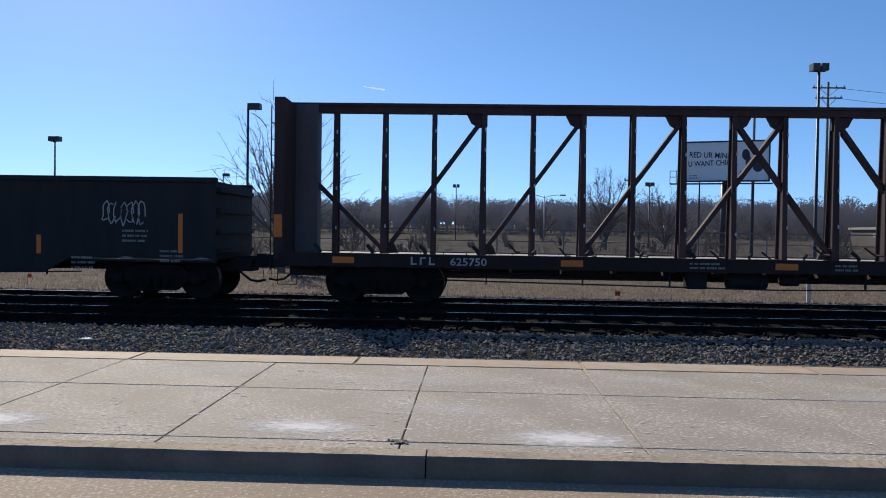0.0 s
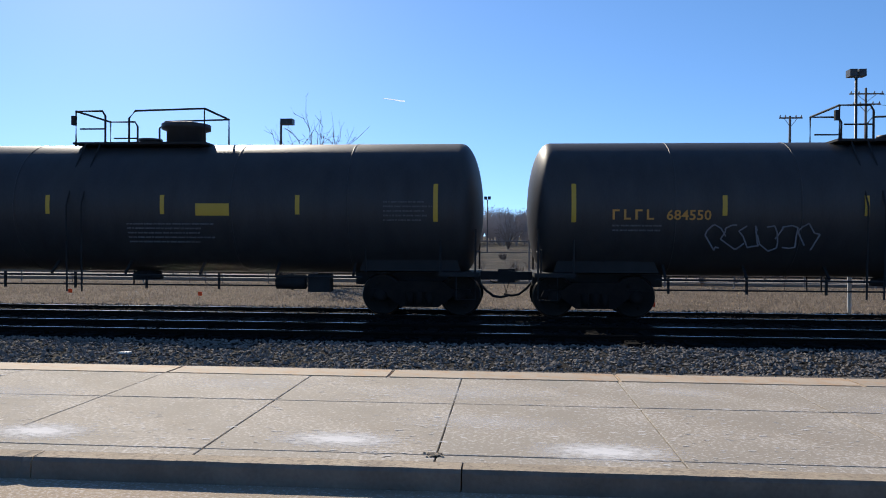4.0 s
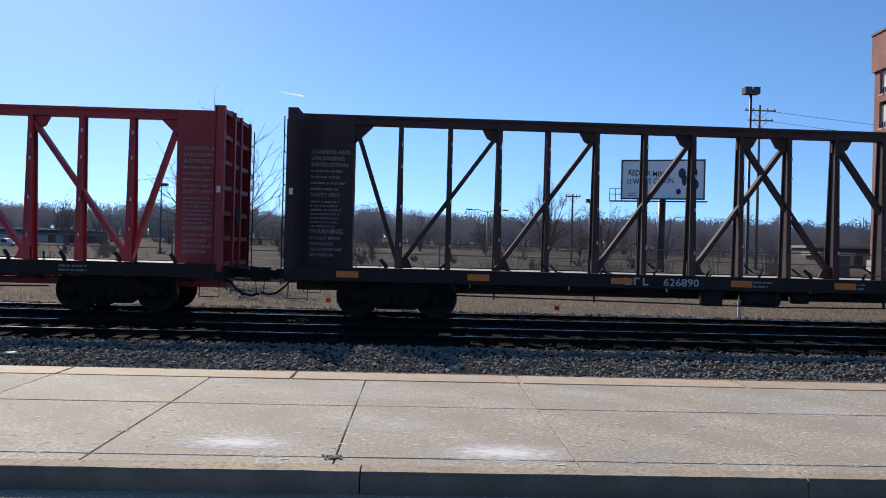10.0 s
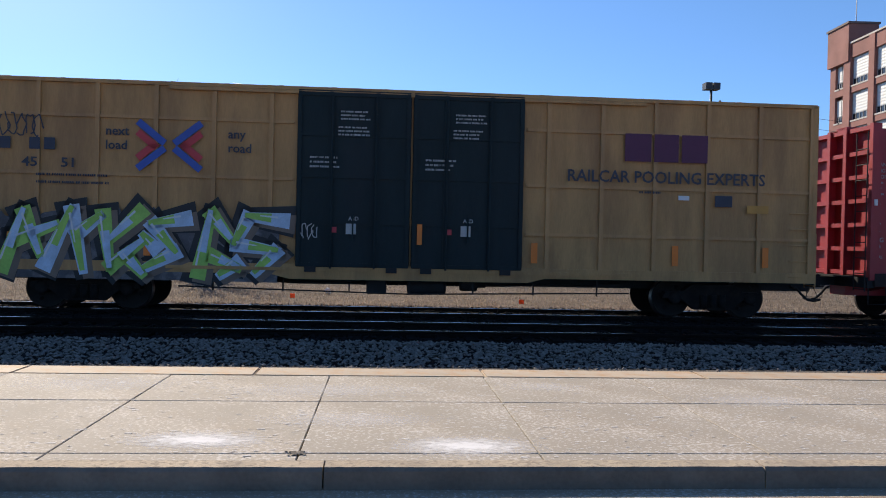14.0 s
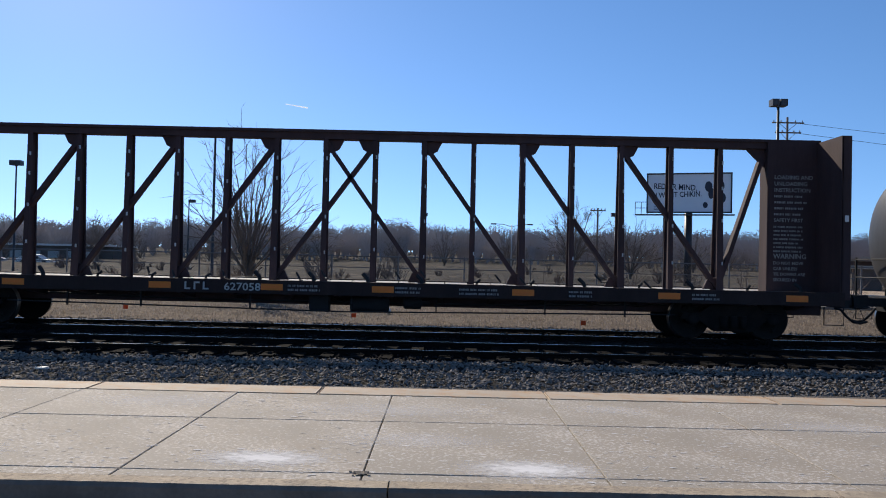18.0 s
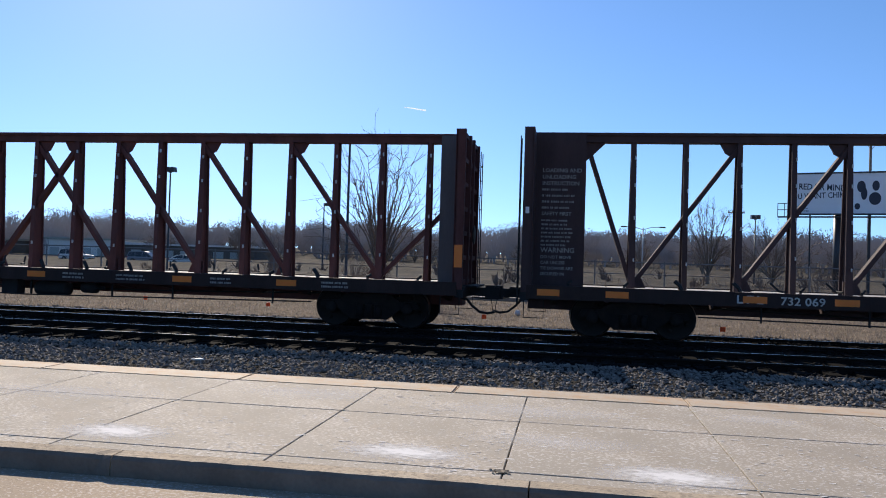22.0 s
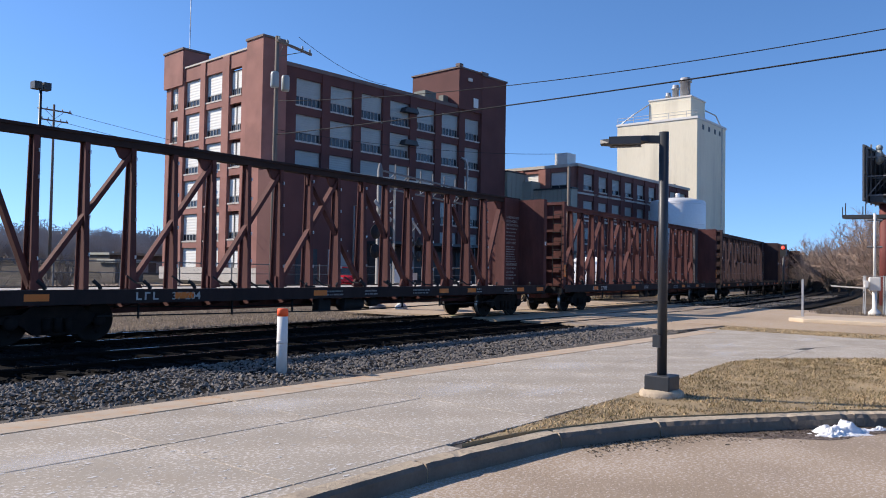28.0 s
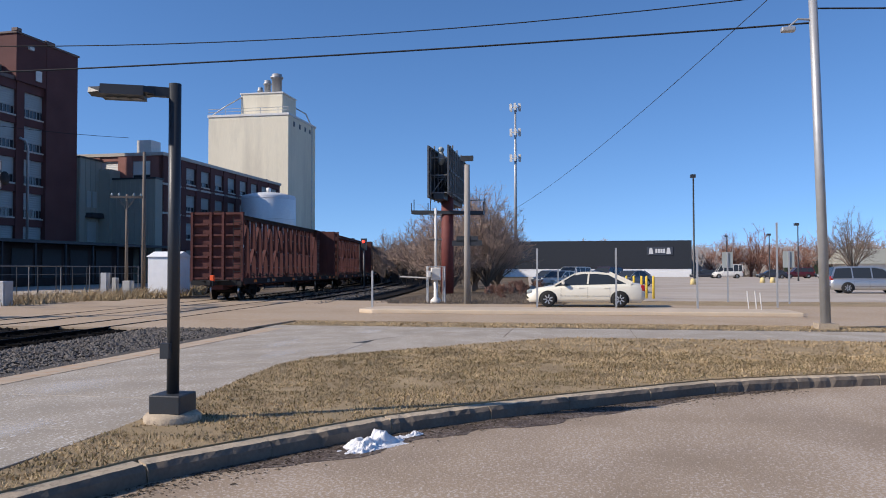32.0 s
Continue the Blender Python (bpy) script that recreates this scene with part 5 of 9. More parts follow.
# ---- ground, street, pavement, track ----
def raw(name, verts, faces, material, smooth=False, parent=None):
    me = bpy.data.meshes.new(name)
    me.from_pydata(verts, [], faces)
    for m in (material if isinstance(material, (list, tuple)) else [material]):
        me.materials.append(m)
    if smooth:
        me.shade_smooth()
    ob = new(name, me)
    ob.parent = parent
    return ob


def sheet(name, pts, z, material, label="", category="", thick=0.12, kind="structure"):
    bm = bmesh.new()
    slab(bm, pts, z - thick, z)
    ob = part(name, bm, material)
    return tagged(ob, label, category, kind=kind)


sheet("ground", [(-2500, -2500), (2500, -2500), (2500, 2500), (-2500, 2500)], -0.22, M_DIRT, "dry winter earth with thin dead grass", "ground", 0.2)
STREET_Z = -0.16
sheet("street", [(-60, -60), (17.6, -60), (17.3, -6), (16.4, -3), (15.0, -0.4), (13.2, 1.7), (11.6, 3.3), (10.3, 4.2), (9.1, 5.0), (7.5, 5.5), (-60, 5.6)], STREET_Z, M_STREET, "worn brown-grey asphalt forecourt", "street", 0.05)

# kerb: straight stones, then a bend to the right
KERB = [(-16.35, 5.46), (-13.15, 5.46), (-9.95, 5.46), (-6.75, 5.46), (-3.55, 5.46), (-0.35, 5.46), (2.89, 5.47), (6.1, 5.5), (8.0, 5.32), (9.3, 4.82), (10.3, 4.15), (11.5, 3.3), (12.45, 2.35), (13.25, 1.45), (14.1, 0.4), (14.85, -0.55), (15.5, -1.8), (16.05, -3.1), (16.7, -5.4), (17.1, -8.0), (17.3, -12.0), (17.4, -20.0)]
kerb_rng = random.Random(77)
kerb = tagged(new("kerb"), "worn grey concrete kerb stones along the forecourt", "kerb", kind="structure")
for (xa, ya), (xb, yb) in zip(KERB, KERB[1:]):
    d = Vector((xb - xa, yb - ya)).normalized()
    nx, ny = -d.y, d.x                                  # away from the street
    g = 0.006
    a, b = Vector((xa, ya)) + d * g, Vector((xb, yb)) - d * g
    bm = bmesh.new()
    def section(x):                                     # upright along the platform, rolled round the bend
        f = 0.22 * min(max((x - 4.5) / 4.0, 0), 1)
        up = [(0.0, STREET_Z - 0.03), (0.012, -0.03), (0.04, -0.004), (0.19, 0.0), (0.19, -0.2)]
        roll = [(-0.01, STREET_Z - 0.03), (0.0, STREET_Z + 0.025), (0.085, -0.022), (0.19, 0.0), (0.19, -0.2)]
        return [(p[0] + f * (q[0] - p[0]), p[1] + f * (q[1] - p[1])) for p, q in zip(up, roll)]

    cuts = max(6, int((b - a).length / 0.09))            # worn arris with chips, more so round the bend
    rings = []
    for k in range(cuts + 1):
        p = a.lerp(b, k / cuts)
        rough = 0.003 if p.x < 6 else 0.008
        chip = kerb_rng.uniform(0.01, 0.03) if kerb_rng.random() < (0.03 if p.x < 6 else 0.12) else 0.0
        ring = []
        for n, (o, z) in enumerate(section(p.x)):
            if n in (1, 2):
                o += kerb_rng.uniform(-rough, rough) + chip
                z += kerb_rng.uniform(-rough, 0) - chip * 0.5
            ring.append(bm.verts.new((p.x + nx * o, p.y + ny * o, z)))
        rings.append(ring)
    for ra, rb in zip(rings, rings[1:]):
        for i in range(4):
            # face and arris take the shade-darkened colour, the top stays pale
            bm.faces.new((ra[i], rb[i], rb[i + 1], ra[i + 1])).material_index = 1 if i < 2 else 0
    bm.faces.new(rings[0][::-1])
    bm.faces.new(rings[-1])
    bmesh.ops.recalc_face_normals(bm, faces=bm.faces[:])
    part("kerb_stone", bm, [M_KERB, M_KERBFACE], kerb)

# pavement slabs: two rows, a narrow strip behind the kerb and a painted edge
pavement = tagged(new("pavement"), "pale concrete platform pavement with joints and salt marks", "pavement", kind="structure")
bm = bmesh.new()
slab(bm, [(-20, 5.64), (7.0, 5.66), (8.6, 5.5), (22, 5.9), (25, 2), (25.2, -22), (22.0, -22), (22, 10.2), (-20, 9.75)], -0.16, -0.022)
part("joint_bed", bm, M_JOINT, pavement)


def slab_mesh(w, d, name):
    bm2 = bmesh.new()
    box(bm2, 0.006, w - 0.006, 0.002, d - 0.002, -0.14, 0.0)
    bmesh.ops.bevel(bm2, geom=[e2 for e2 in bm2.edges if all(v.co.z > -0.01 for v in e2.verts)], offset=0.005, segments=1, affect="EDGES")
    me = bpy.data.meshes.new(name)
    bm2.to_mesh(me)
    bm2.free()
    me.materials.append(M_SLAB)
    return me


PITCH = 1.83
ROW_A, ROW_B, STRIP = slab_mesh(PITCH, 1.88, "slab"), slab_mesh(PITCH, 1.45, "slab"), slab_mesh(PITCH, 0.185, "slab")
rng = random.Random(31)
for k in range(-9, 13):
    x = -0.56 + PITCH * k
    dz = rng.uniform(-0.0015, 0.0015)
    if x < 19.5:
        same("slab", ROW_A, pavement, pose(x, 5.845, dz) if x < 8 else pose(x, 5.9, dz))
    same("slab", ROW_B, pavement, pose(x, 7.74, rng.uniform(-0.0015, 0.0015)))
    if x < 6.5:
        same("slab", STRIP, pavement, pose(x, 5.652, -0.002))
me_edge = bpy.data.meshes.new("edge_slab")
bm = bmesh.new()
box(bm, 0.006, 2.744, 0.0, 0.53, -0.3, 0.004)
bmesh.ops.bevel(bm, geom=[e2 for e2 in bm.edges if all(v.co.z > 0 for v in e2.verts)], offset=0.015, segments=2, affect="EDGES")
bm.to_mesh(me_edge)
bm.free()
me_edge.materials.append(M_EDGE)
for k in range(-7, 9):
    same("edge_slab", me_edge, pavement, pose(-1.45 + 2.75 * k, 9.2, rng.uniform(-0.003, 0.003)), "worn ochre-stained platform edge")
bm = bmesh.new()
slab(bm, [(16.2, 5.9), (17.6, 5.0), (18.9, 3.9), (20.5, 2.4), (21.55, 1.2), (21.55, 5.9)], -0.14, -0.006)
part("slab", bm, M_SLAB, pavement)
for k in range(10):                                     # the path that turns off beside the road
    y1 = 9.2 - k * 3.05
    bm = bmesh.new()
    slab(bm, [(21.55, y1 - 3.03), (24.35, y1 - 3.03), (24.35, y1), (21.55, y1)] if k else [(19.6, 6.2), (21.54, 5.5), (24.35, 6.2), (24.35, 9.9), (21.55, 9.72), (19.6, 9.7)], -0.14, -0.002 - 0.002 * (k % 2))
    part("slab", bm, M_SLAB, pavement)
# salt and snow-melt crust on the slabs: thin irregular films
def blot(name, cx, cy, rx, ry, z, material, seed, parent=None, n=26, rough=0.35, label=""):
    r2 = random.Random(seed)
    pts = []
    for k in range(n):
        a = 2 * math.pi * k / n
        f = 1 + r2.uniform(-rough, rough)
        pts.append((cx + rx * f * math.cos(a), cy + ry * f * math.sin(a)))
    bm2 = bmesh.new()
    slab(bm2, pts, z - 0.004, z)
    return part(name, bm2, material, parent, label)


def crust_mat(name, most):
    m = mat(name, (0.72, 0.7, 0.68), 0.9, var=0.1, bump=0.1)
    nt = m.node_tree
    n, l = nt.nodes, nt.links
    b = n["Principled BSDF"]
    co = n.new("ShaderNodeTexCoord")
    gr = n.new("ShaderNodeVectorMath")
    gr.operation = "LENGTH"
    l.new(co.outputs["Object"], gr.inputs[0])
    no = n.new("ShaderNodeTexNoise")
    no.inputs["Scale"].default_value, no.inputs["Detail"].default_value, no.inputs["Roughness"].default_value = 7.0, 10, 0.75
    l.new(co.outputs["Object"], no.inputs["Vector"])
    ma = n.new("ShaderNodeMath")
    ma.operation = "MULTIPLY_ADD"
    l.new(no.outputs["Fac"], ma.inputs[0])
    ma.inputs[1].default_value = -1.7
    l.new(gr.outputs["Value"], ma.inputs[2])
    mr = n.new("ShaderNodeMapRange")
    mr.inputs["From Min"].default_value, mr.inputs["From Max"].default_value = -0.1, -0.7
    mr.inputs["To Min"].default_value, mr.inputs["To Max"].default_value = 0.0, most
    l.new(ma.outputs[0], mr.inputs["Value"])
    l.new(mr.outputs["Result"], b.inputs["Alpha"])
    return m


crusts = []
for crust_name, most in (("salt_film", 0.95), ("thin_salt_film", 0.3)):
    bm = bmesh.new()
    bmesh.ops.create_circle(bm, cap_ends=True, radius=1.0, segments=24)
    crust_me = bpy.data.meshes.new("salt_mark")
    bm.to_mesh(crust_me)
    bm.free()
    crust_me.materials.append(crust_mat(crust_name, most))
    crusts.append(crust_me)
for n, (x, y, rx, ry) in enumerate(((-1.4, 6.22, 0.55, 0.27), (0.72, 6.05, 0.55, 0.29), (-3.98, 6.23, 0.5, 0.3), (-6.0, 6.3, 0.6, 0.35), (1.9, 8.6, 0.5, 0.25), (-3.0, 8.6, 0.9, 0.4), (4.0, 7.9, 0.7, 0.3), (9.5, 7.9, 0.9, 0.4), (7.0, 8.6, 0.7, 0.4), (13.0, 8.2, 0.8, 0.5), (17.3, 6.9, 0.9, 0.3), (10.2, 6.9, 0.7, 0.25), (19.2, 7.6, 1.0, 0.35), (22.6, 6.6, 0.8, 0.3), (-0.6, 8.3, 1.1, 0.4), (-0.2, 6.95, 0.8, 0.3), (-5.6, 7.8, 1.2, 0.4))):
    ob = same("salt_mark", crusts[n > 3], pavement, None, "white salt stain left by melted snow")
    ob.matrix_basis = pose(x, y, 0.0024 + n * 0.0002) @ Matrix.Diagonal((rx * 1.5, ry * 1.5, 1, 1))
verts, faces = [], []                                    # specks of salt, grit and small chips
rg = np.random.RandomState(5)
for k in range(9000):
    x, y, w = rg.uniform(-11, 21), rg.uniform(5.7, 9.2), rg.uniform(0.004, 0.014) * (1 if rg.rand() < 0.85 else 1.9)
    if noise.noise((x * 0.9, y * 1.4, 3)) < rg.uniform(-0.6, 0.3):
        w *= 0.6
    a = rg.uniform(0, 6.28)
    i = len(verts)
    for q in range(4):
        verts.append((x + w * 1.9 * math.cos(a + q * 1.57), y + w * 0.75 * math.sin(a + q * 1.57), 0.0019))
    verts.append((x, y, 0.0021))
    faces += [(i + q, i + (q + 1) % 4, i + 4) for q in range(4)]
tagged(raw("salt_grit", verts, faces, M_SALT), "scattered salt grains and grit", "grit", kind="stuff")
bm = bmesh.new()                                         # broken corner in the slab by the kerb
r2 = random.Random(8)
for k in range(10):
    cbox(bm, -0.58 + r2.uniform(-0.09, 0.09), 5.82 + r2.uniform(-0.05, 0.06), 0.004, r2.uniform(0.01, 0.03), r2.uniform(0.01, 0.02), r2.uniform(0.006, 0.012))
tagged(part("concrete_rubble", bm, M_KERB), "small broken concrete crumbs at a cracked joint", "rubble", kind="stuff")
blot("cracked_patch", -0.57, 5.83, 0.055, 0.05, 0.0075, M_JOINT, 41, pavement)

# ballast bed with loose stones on top
bed = []
bm = bmesh.new()
prof = [(9.74, -0.06), (10.6, -0.05), (12.2, -0.05), (12.7, -0.06), (13.15, -0.13), (15.8, -0.13), (16.4, -0.17), (16.9, -0.1), (19.8, -0.1), (20.6, -0.14), (21.6, -0.24)]
prev = None
S_LIST = [-70, -40] + list(range(-20, 24, 2)) + [24]
for s in S_LIST:
    ring = []
    for y, z in prof:
        px, py, _ = on_track(s, y)
        ring.append(bm.verts.new((px, py, z + 0.012 * noise.noise((px, py * 2, 0)))))
    if prev:
        for i in range(len(prof) - 1):
            bm.faces.new((prev[i], ring[i], ring[i + 1], prev[i + 1]))
    prev = ring
prev = None
for s in range(37, 300, 6):
    ring = []
    for y, z in prof:
        px, py, _ = on_track(s, y if y > 10 else 11.5)
        ring.append(bm.verts.new((px, py, z)))
    if prev:
        for i in range(len(prof) - 1):
            bm.faces.new((prev[i], ring[i], ring[i + 1], prev[i + 1]))
    prev = ring
tagged(part("ballast_bed", bm, M_BED), "near-black crushed-stone track bed", "ballast", kind="structure")


def stones(name, n, x0, x1, y0, y1, size, seed, z_of, label, material=M_STONE):
    r3 = np.random.RandomState(seed)
    vs, fs = [], []
    base = np.array([(1, 0, 0), (-1, 0, 0), (0, 1, 0), (0, -1, 0), (0, 0, 1), (0, 0, -1)], float)
    tri = [(0, 2, 4), (2, 1, 4), (1, 3, 4), (3, 0, 4), (2, 0, 5), (1, 2, 5), (3, 1, 5), (0, 3, 5)]
    for k in range(n):
        s, y = r3.uniform(x0, x1), r3.uniform(y0, y1)
        px, py, _ = on_track(s, y)
        q = base * r3.uniform(0.6, 1.3, (6, 1)) + r3.uniform(-0.35, 0.35, (6, 3))
        a = r3.uniform(0, 6.28)
        q = q * np.array([1.25, 1.0, 0.75]) * size * r3.uniform(0.6, 1.35)
        rot = np.array([[math.cos(a), -math.sin(a), 0], [math.sin(a), math.cos(a), 0], [0, 0, 1]])
        q = q @ rot.T + np.array([px, py, z_of(y) + size * 0.35 + r3.uniform(0, 0.03)])
        i = len(vs)
        vs += q.tolist()
        fs += [(i + a2, i + b2, i + c2) for a2, b2, c2 in tri]
    return tagged(raw(name, vs, fs, material), label, "ballast", kind="stuff")


bed_z = lambda y: float(np.interp(y, [p[0] for p in prof], [p[1] for p in prof]))
stones("ballast_stones", 23000, -13.5, 23, 9.78, 12.72, 0.027, 3, bed_z, "loose grey ballast stones beside the platform")
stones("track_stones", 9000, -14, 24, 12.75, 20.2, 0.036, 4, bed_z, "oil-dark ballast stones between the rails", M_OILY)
stones("far_stones", 5000, 37, 75, 12.0, 21.4, 0.05, 6, bed_z, "grey ballast beyond the road")
stones("lineside_stones", 3500, -20, 24, 20.0, 22.3, 0.035, 7, bed_z, "grey ballast spilled behind the track")

RAIL_PROF = [(-0.07, -0.18), (0.07, -0.18), (0.07, -0.165), (0.012, -0.14), (0.012, -0.045), (0.036, -0.035), (0.036, -0.008), (0.028, 0.0), (-0.028, 0.0), (-0.036, -0.008), (-0.036, -0.035), (-0.012, -0.045), (-0.012, -0.14), (-0.07, -0.165)]
track = tagged(new("railway_track"), "double railway track with shiny rail heads on dark sleepers", "railway track", kind="structure")
for yc in (14.77, TRACK_Y):
    for dy in (-0.7535, 0.7535):
        bm = bmesh.new()
        prev = None
        for s in [-80, -40, -20, 0, 6] + list(range(10, 300, 5)):
            px, py, a = on_track(s, yc + dy)
            ring = [bm.verts.new((px - o * math.sin(a), py + o * math.cos(a), z)) for o, z in RAIL_PROF]
            if prev:
                n = len(ring)
                for i in range(n):
                    f = bm.faces.new((prev[i], prev[(i + 1) % n], ring[(i + 1) % n], ring[i]))
                    f.material_index = 1 if i == 7 else 0
            prev = ring
        bmesh.ops.recalc_face_normals(bm, faces=bm.faces[:])
        part("rail", bm, [M_RAIL, M_RAILTOP], track)

# crossing road
road_pts = [(26.6, -80), (38.4, -80), (38.4, 10), (38.9, 24), (40.5, 70), (27.5, 70), (26.6, 24)]
sheet("road", road_pts, -0.012, M_ROAD, "worn tan-grey asphalt road over the level crossing", "road", 0.1)
sheet("crossing_apron", [(23.2, 10.4), (26.6, 10.2), (26.6, 24.2), (22.8, 24.2)], -0.02, M_ROAD, "asphalt apron beside the level crossing", "road", 0.1)
sheet("crossing_apron_far", [(38.4, 10.2), (41.5, 11.0), (42.0, 25.5), (38.9, 24.4)], -0.02, M_ROAD, "asphalt apron beside the level crossing", "road", 0.1)
bm = bmesh.new()
slab(bm, [(30.6, -5.9), (32.6, -5.9), (33.0, -5.4), (33.0, 8.9), (32.4, 9.4), (31.0, 9.4), (30.6, 8.8)], -0.02, 0.13)
tagged(part("median_island", bevelled(bm, 0.03, 2), M_ISLAND), "low tan concrete median island in the road", "island", kind="structure")
sheet("roadside_verge", [(24.4, -60), (26.55, -60), (26.55, 10), (24.4, 10)], -0.03, M_TURF, "thin dry grass between path and road", "grass")
sheet("far_verge", [(38.6, -60), (44.0, -60), (44.0, 3.0), (52, 9.6), (38.6, 9.9)], -0.06, M_TURF, "rough dead grass across the road", "grass")
sheet("car_park", [(44.0, -70), (160, -70), (160, 12), (60, 5), (44.0, 2.4)], -0.05, M_LOT, "pale asphalt car park with frost-white patches", "car park")
sheet("rail_bank", [(42.5, 9.5), (52, 9.5), (95, 20), (160, 46), (160, 52), (95, 29), (42, 12.6)], -0.14, M_DIRT, "bare earth beside the railway", "ground")
sheet("far_lot", [(-140, 46), (-26, 46), (-30, 118), (-140, 130)], -0.08, M_GRAVELLOT, "empty brown gravel lot behind the fence", "car park")
sheet("back_road", [(-140, 39.0), (26.5, 36.0), (26.5, 41.5), (-140, 44.0)], -0.09, mat("pale_road", (0.22, 0.19, 0.16), 0.9, var=0.15), "worn access road along the fence", "road")
sheet("works_yard", [(40.6, 26), (160, 62), (160, 75), (40.6, 70)], -0.07, M_LOT, "grey works yard beside the brick building", "yard")

# verge between kerb and pavement
VERGE = [(6.85, 5.72), (7.6, 5.62), (8.3, 5.42), (9.45, 4.98), (10.42, 4.3), (11.62, 3.44), (12.6, 2.47), (13.4, 1.56), (14.25, 0.5), (15.02, -0.47), (15.68, -1.74), (16.22, -3.04), (16.88, -5.36), (17.28, -8.0), (17.5, -12), (17.6, -22), (21.5, -22), (21.5, 1.6), (20.6, 2.6), (19.0, 4.1), (17.8, 5.1), (16.8, 6.0), (15.6, 6.28), (14.0, 6.15), (12.4, 5.98), (10.4, 5.86), (8.6, 5.8)]
bm = bmesh.new()
slab(bm, VERGE, -0.15, 0.015)
tagged(part("grass_verge", bm, M_TURF), "straw-coloured winter turf between kerb and path", "grass", kind="structure")


def inside(x, y, poly):
    c = False
    for (x1, y1), (x2, y2) in zip(poly, poly[1:] + poly[:1]):
        if (y1 > y) != (y2 > y) and x < (x2 - x1) * (y - y1) / (y2 - y1) + x1:
            c = not c
    return c


def blades(name, n, x0, x1, y0, y1, z, hgt, seed, label, poly=None, wid=0.006, material=None, lean=1.3):
    r3 = random.Random(seed)
    vs, fs = [], []
    while len(fs) < n:
        x, y = r3.uniform(x0, x1), r3.uniform(y0, y1)
        if poly and not inside(x, y, poly):
            continue
        dens = noise.noise((x * 0.9, y * 0.9, 3.0)) * 0.5 + noise.noise((x * 3.1, y * 3.1, 9.0)) * 0.5
        if dens < -0.25 and r3.random() < 0.8:
            continue
        a, h = r3.uniform(0, 6.283), hgt * r3.uniform(0.5, 1.4) * (1 + 0.6 * dens)
        w = wid * r3.uniform(0.6, 1.5)
        lx, ly = math.cos(a) * h * lean * r3.uniform(0.2, 1.2), math.sin(a) * h * lean * r3.uniform(0.2, 1.2)
        i = len(vs)
        vs += [(x - w * math.sin(a), y + w * math.cos(a), z), (x + w * math.sin(a), y - w * math.cos(a), z), (x + lx, y + ly, z + h)]
        fs.append((i, i + 1, i + 2))
    return tagged(raw(name, vs, fs, material or M_BLADE), label, "grass", kind="stuff")


blades("verge_grass", 70000, 6.8, 18.5, -4, 6.3, 0.012, 0.026, 11, "short straw-coloured winter grass", VERGE)
blades("verge_tufts", 14000, 6.8, 18.5, -4, 6.3, 0.012, 0.034, 31, "darker olive tufts in the winter grass", VERGE, 0.007, M_OLIVE)
blades("verge_grass_far", 26000, 16, 21.5, -14, 5.5, 0.012, 0.035, 12, "short straw-coloured winter grass", VERGE, 0.012)
blades("roadside_grass", 12000, 24.4, 26.5, -14, 9.8, -0.03, 0.04, 13, "thin dead grass by the road", None, 0.012)
blades("trackside_grass", 26000, -22, 24, 21.0, 35, -0.22, 0.085, 14, "sparse dead grass behind the track", None, 0.009, M_WEED)
blades("straw_grass", 18000, -22, 24, 21.0, 35, -0.22, 0.065, 24, "pale straw tufts behind the track", None, 0.009, M_PALEWEED)
blades("far_bank_grass", 14000, 38.7, 56, 2, 11, -0.06, 0.11, 15, "rough dead grass by the crossing", None, 0.016, M_WEED)
blades("yard_weeds", 9000, 33, 60, 25.5, 31, -0.1, 0.45, 16, "tall dry weeds along the yard fence", None, 0.02)

# sleepers
me_tie = bpy.data.meshes.new("sleeper")
bm = bmesh.new()
box(bm, -0.115, 0.115, -1.3, 1.3, -0.34, -0.172)
for y in (-0.7535, 0.7535):
    box(bm, -0.1, 0.1, y - 0.17, y + 0.17, -0.172, -0.158)
    for q in (-0.1, 0.1):
        cbox(bm, 0.05, y + q, -0.15, 0.03, 0.03, 0.03)
bm.to_mesh(me_tie)
bm.free()
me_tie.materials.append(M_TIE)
for yc in (14.77, TRACK_Y):
    for k in range(75):
        s = -15 + k * 0.52
        px, py, a = on_track(s, yc)
        same("sleeper", me_tie, track, pose(px, py, 0.085, 0, 0, math.degrees(a)))


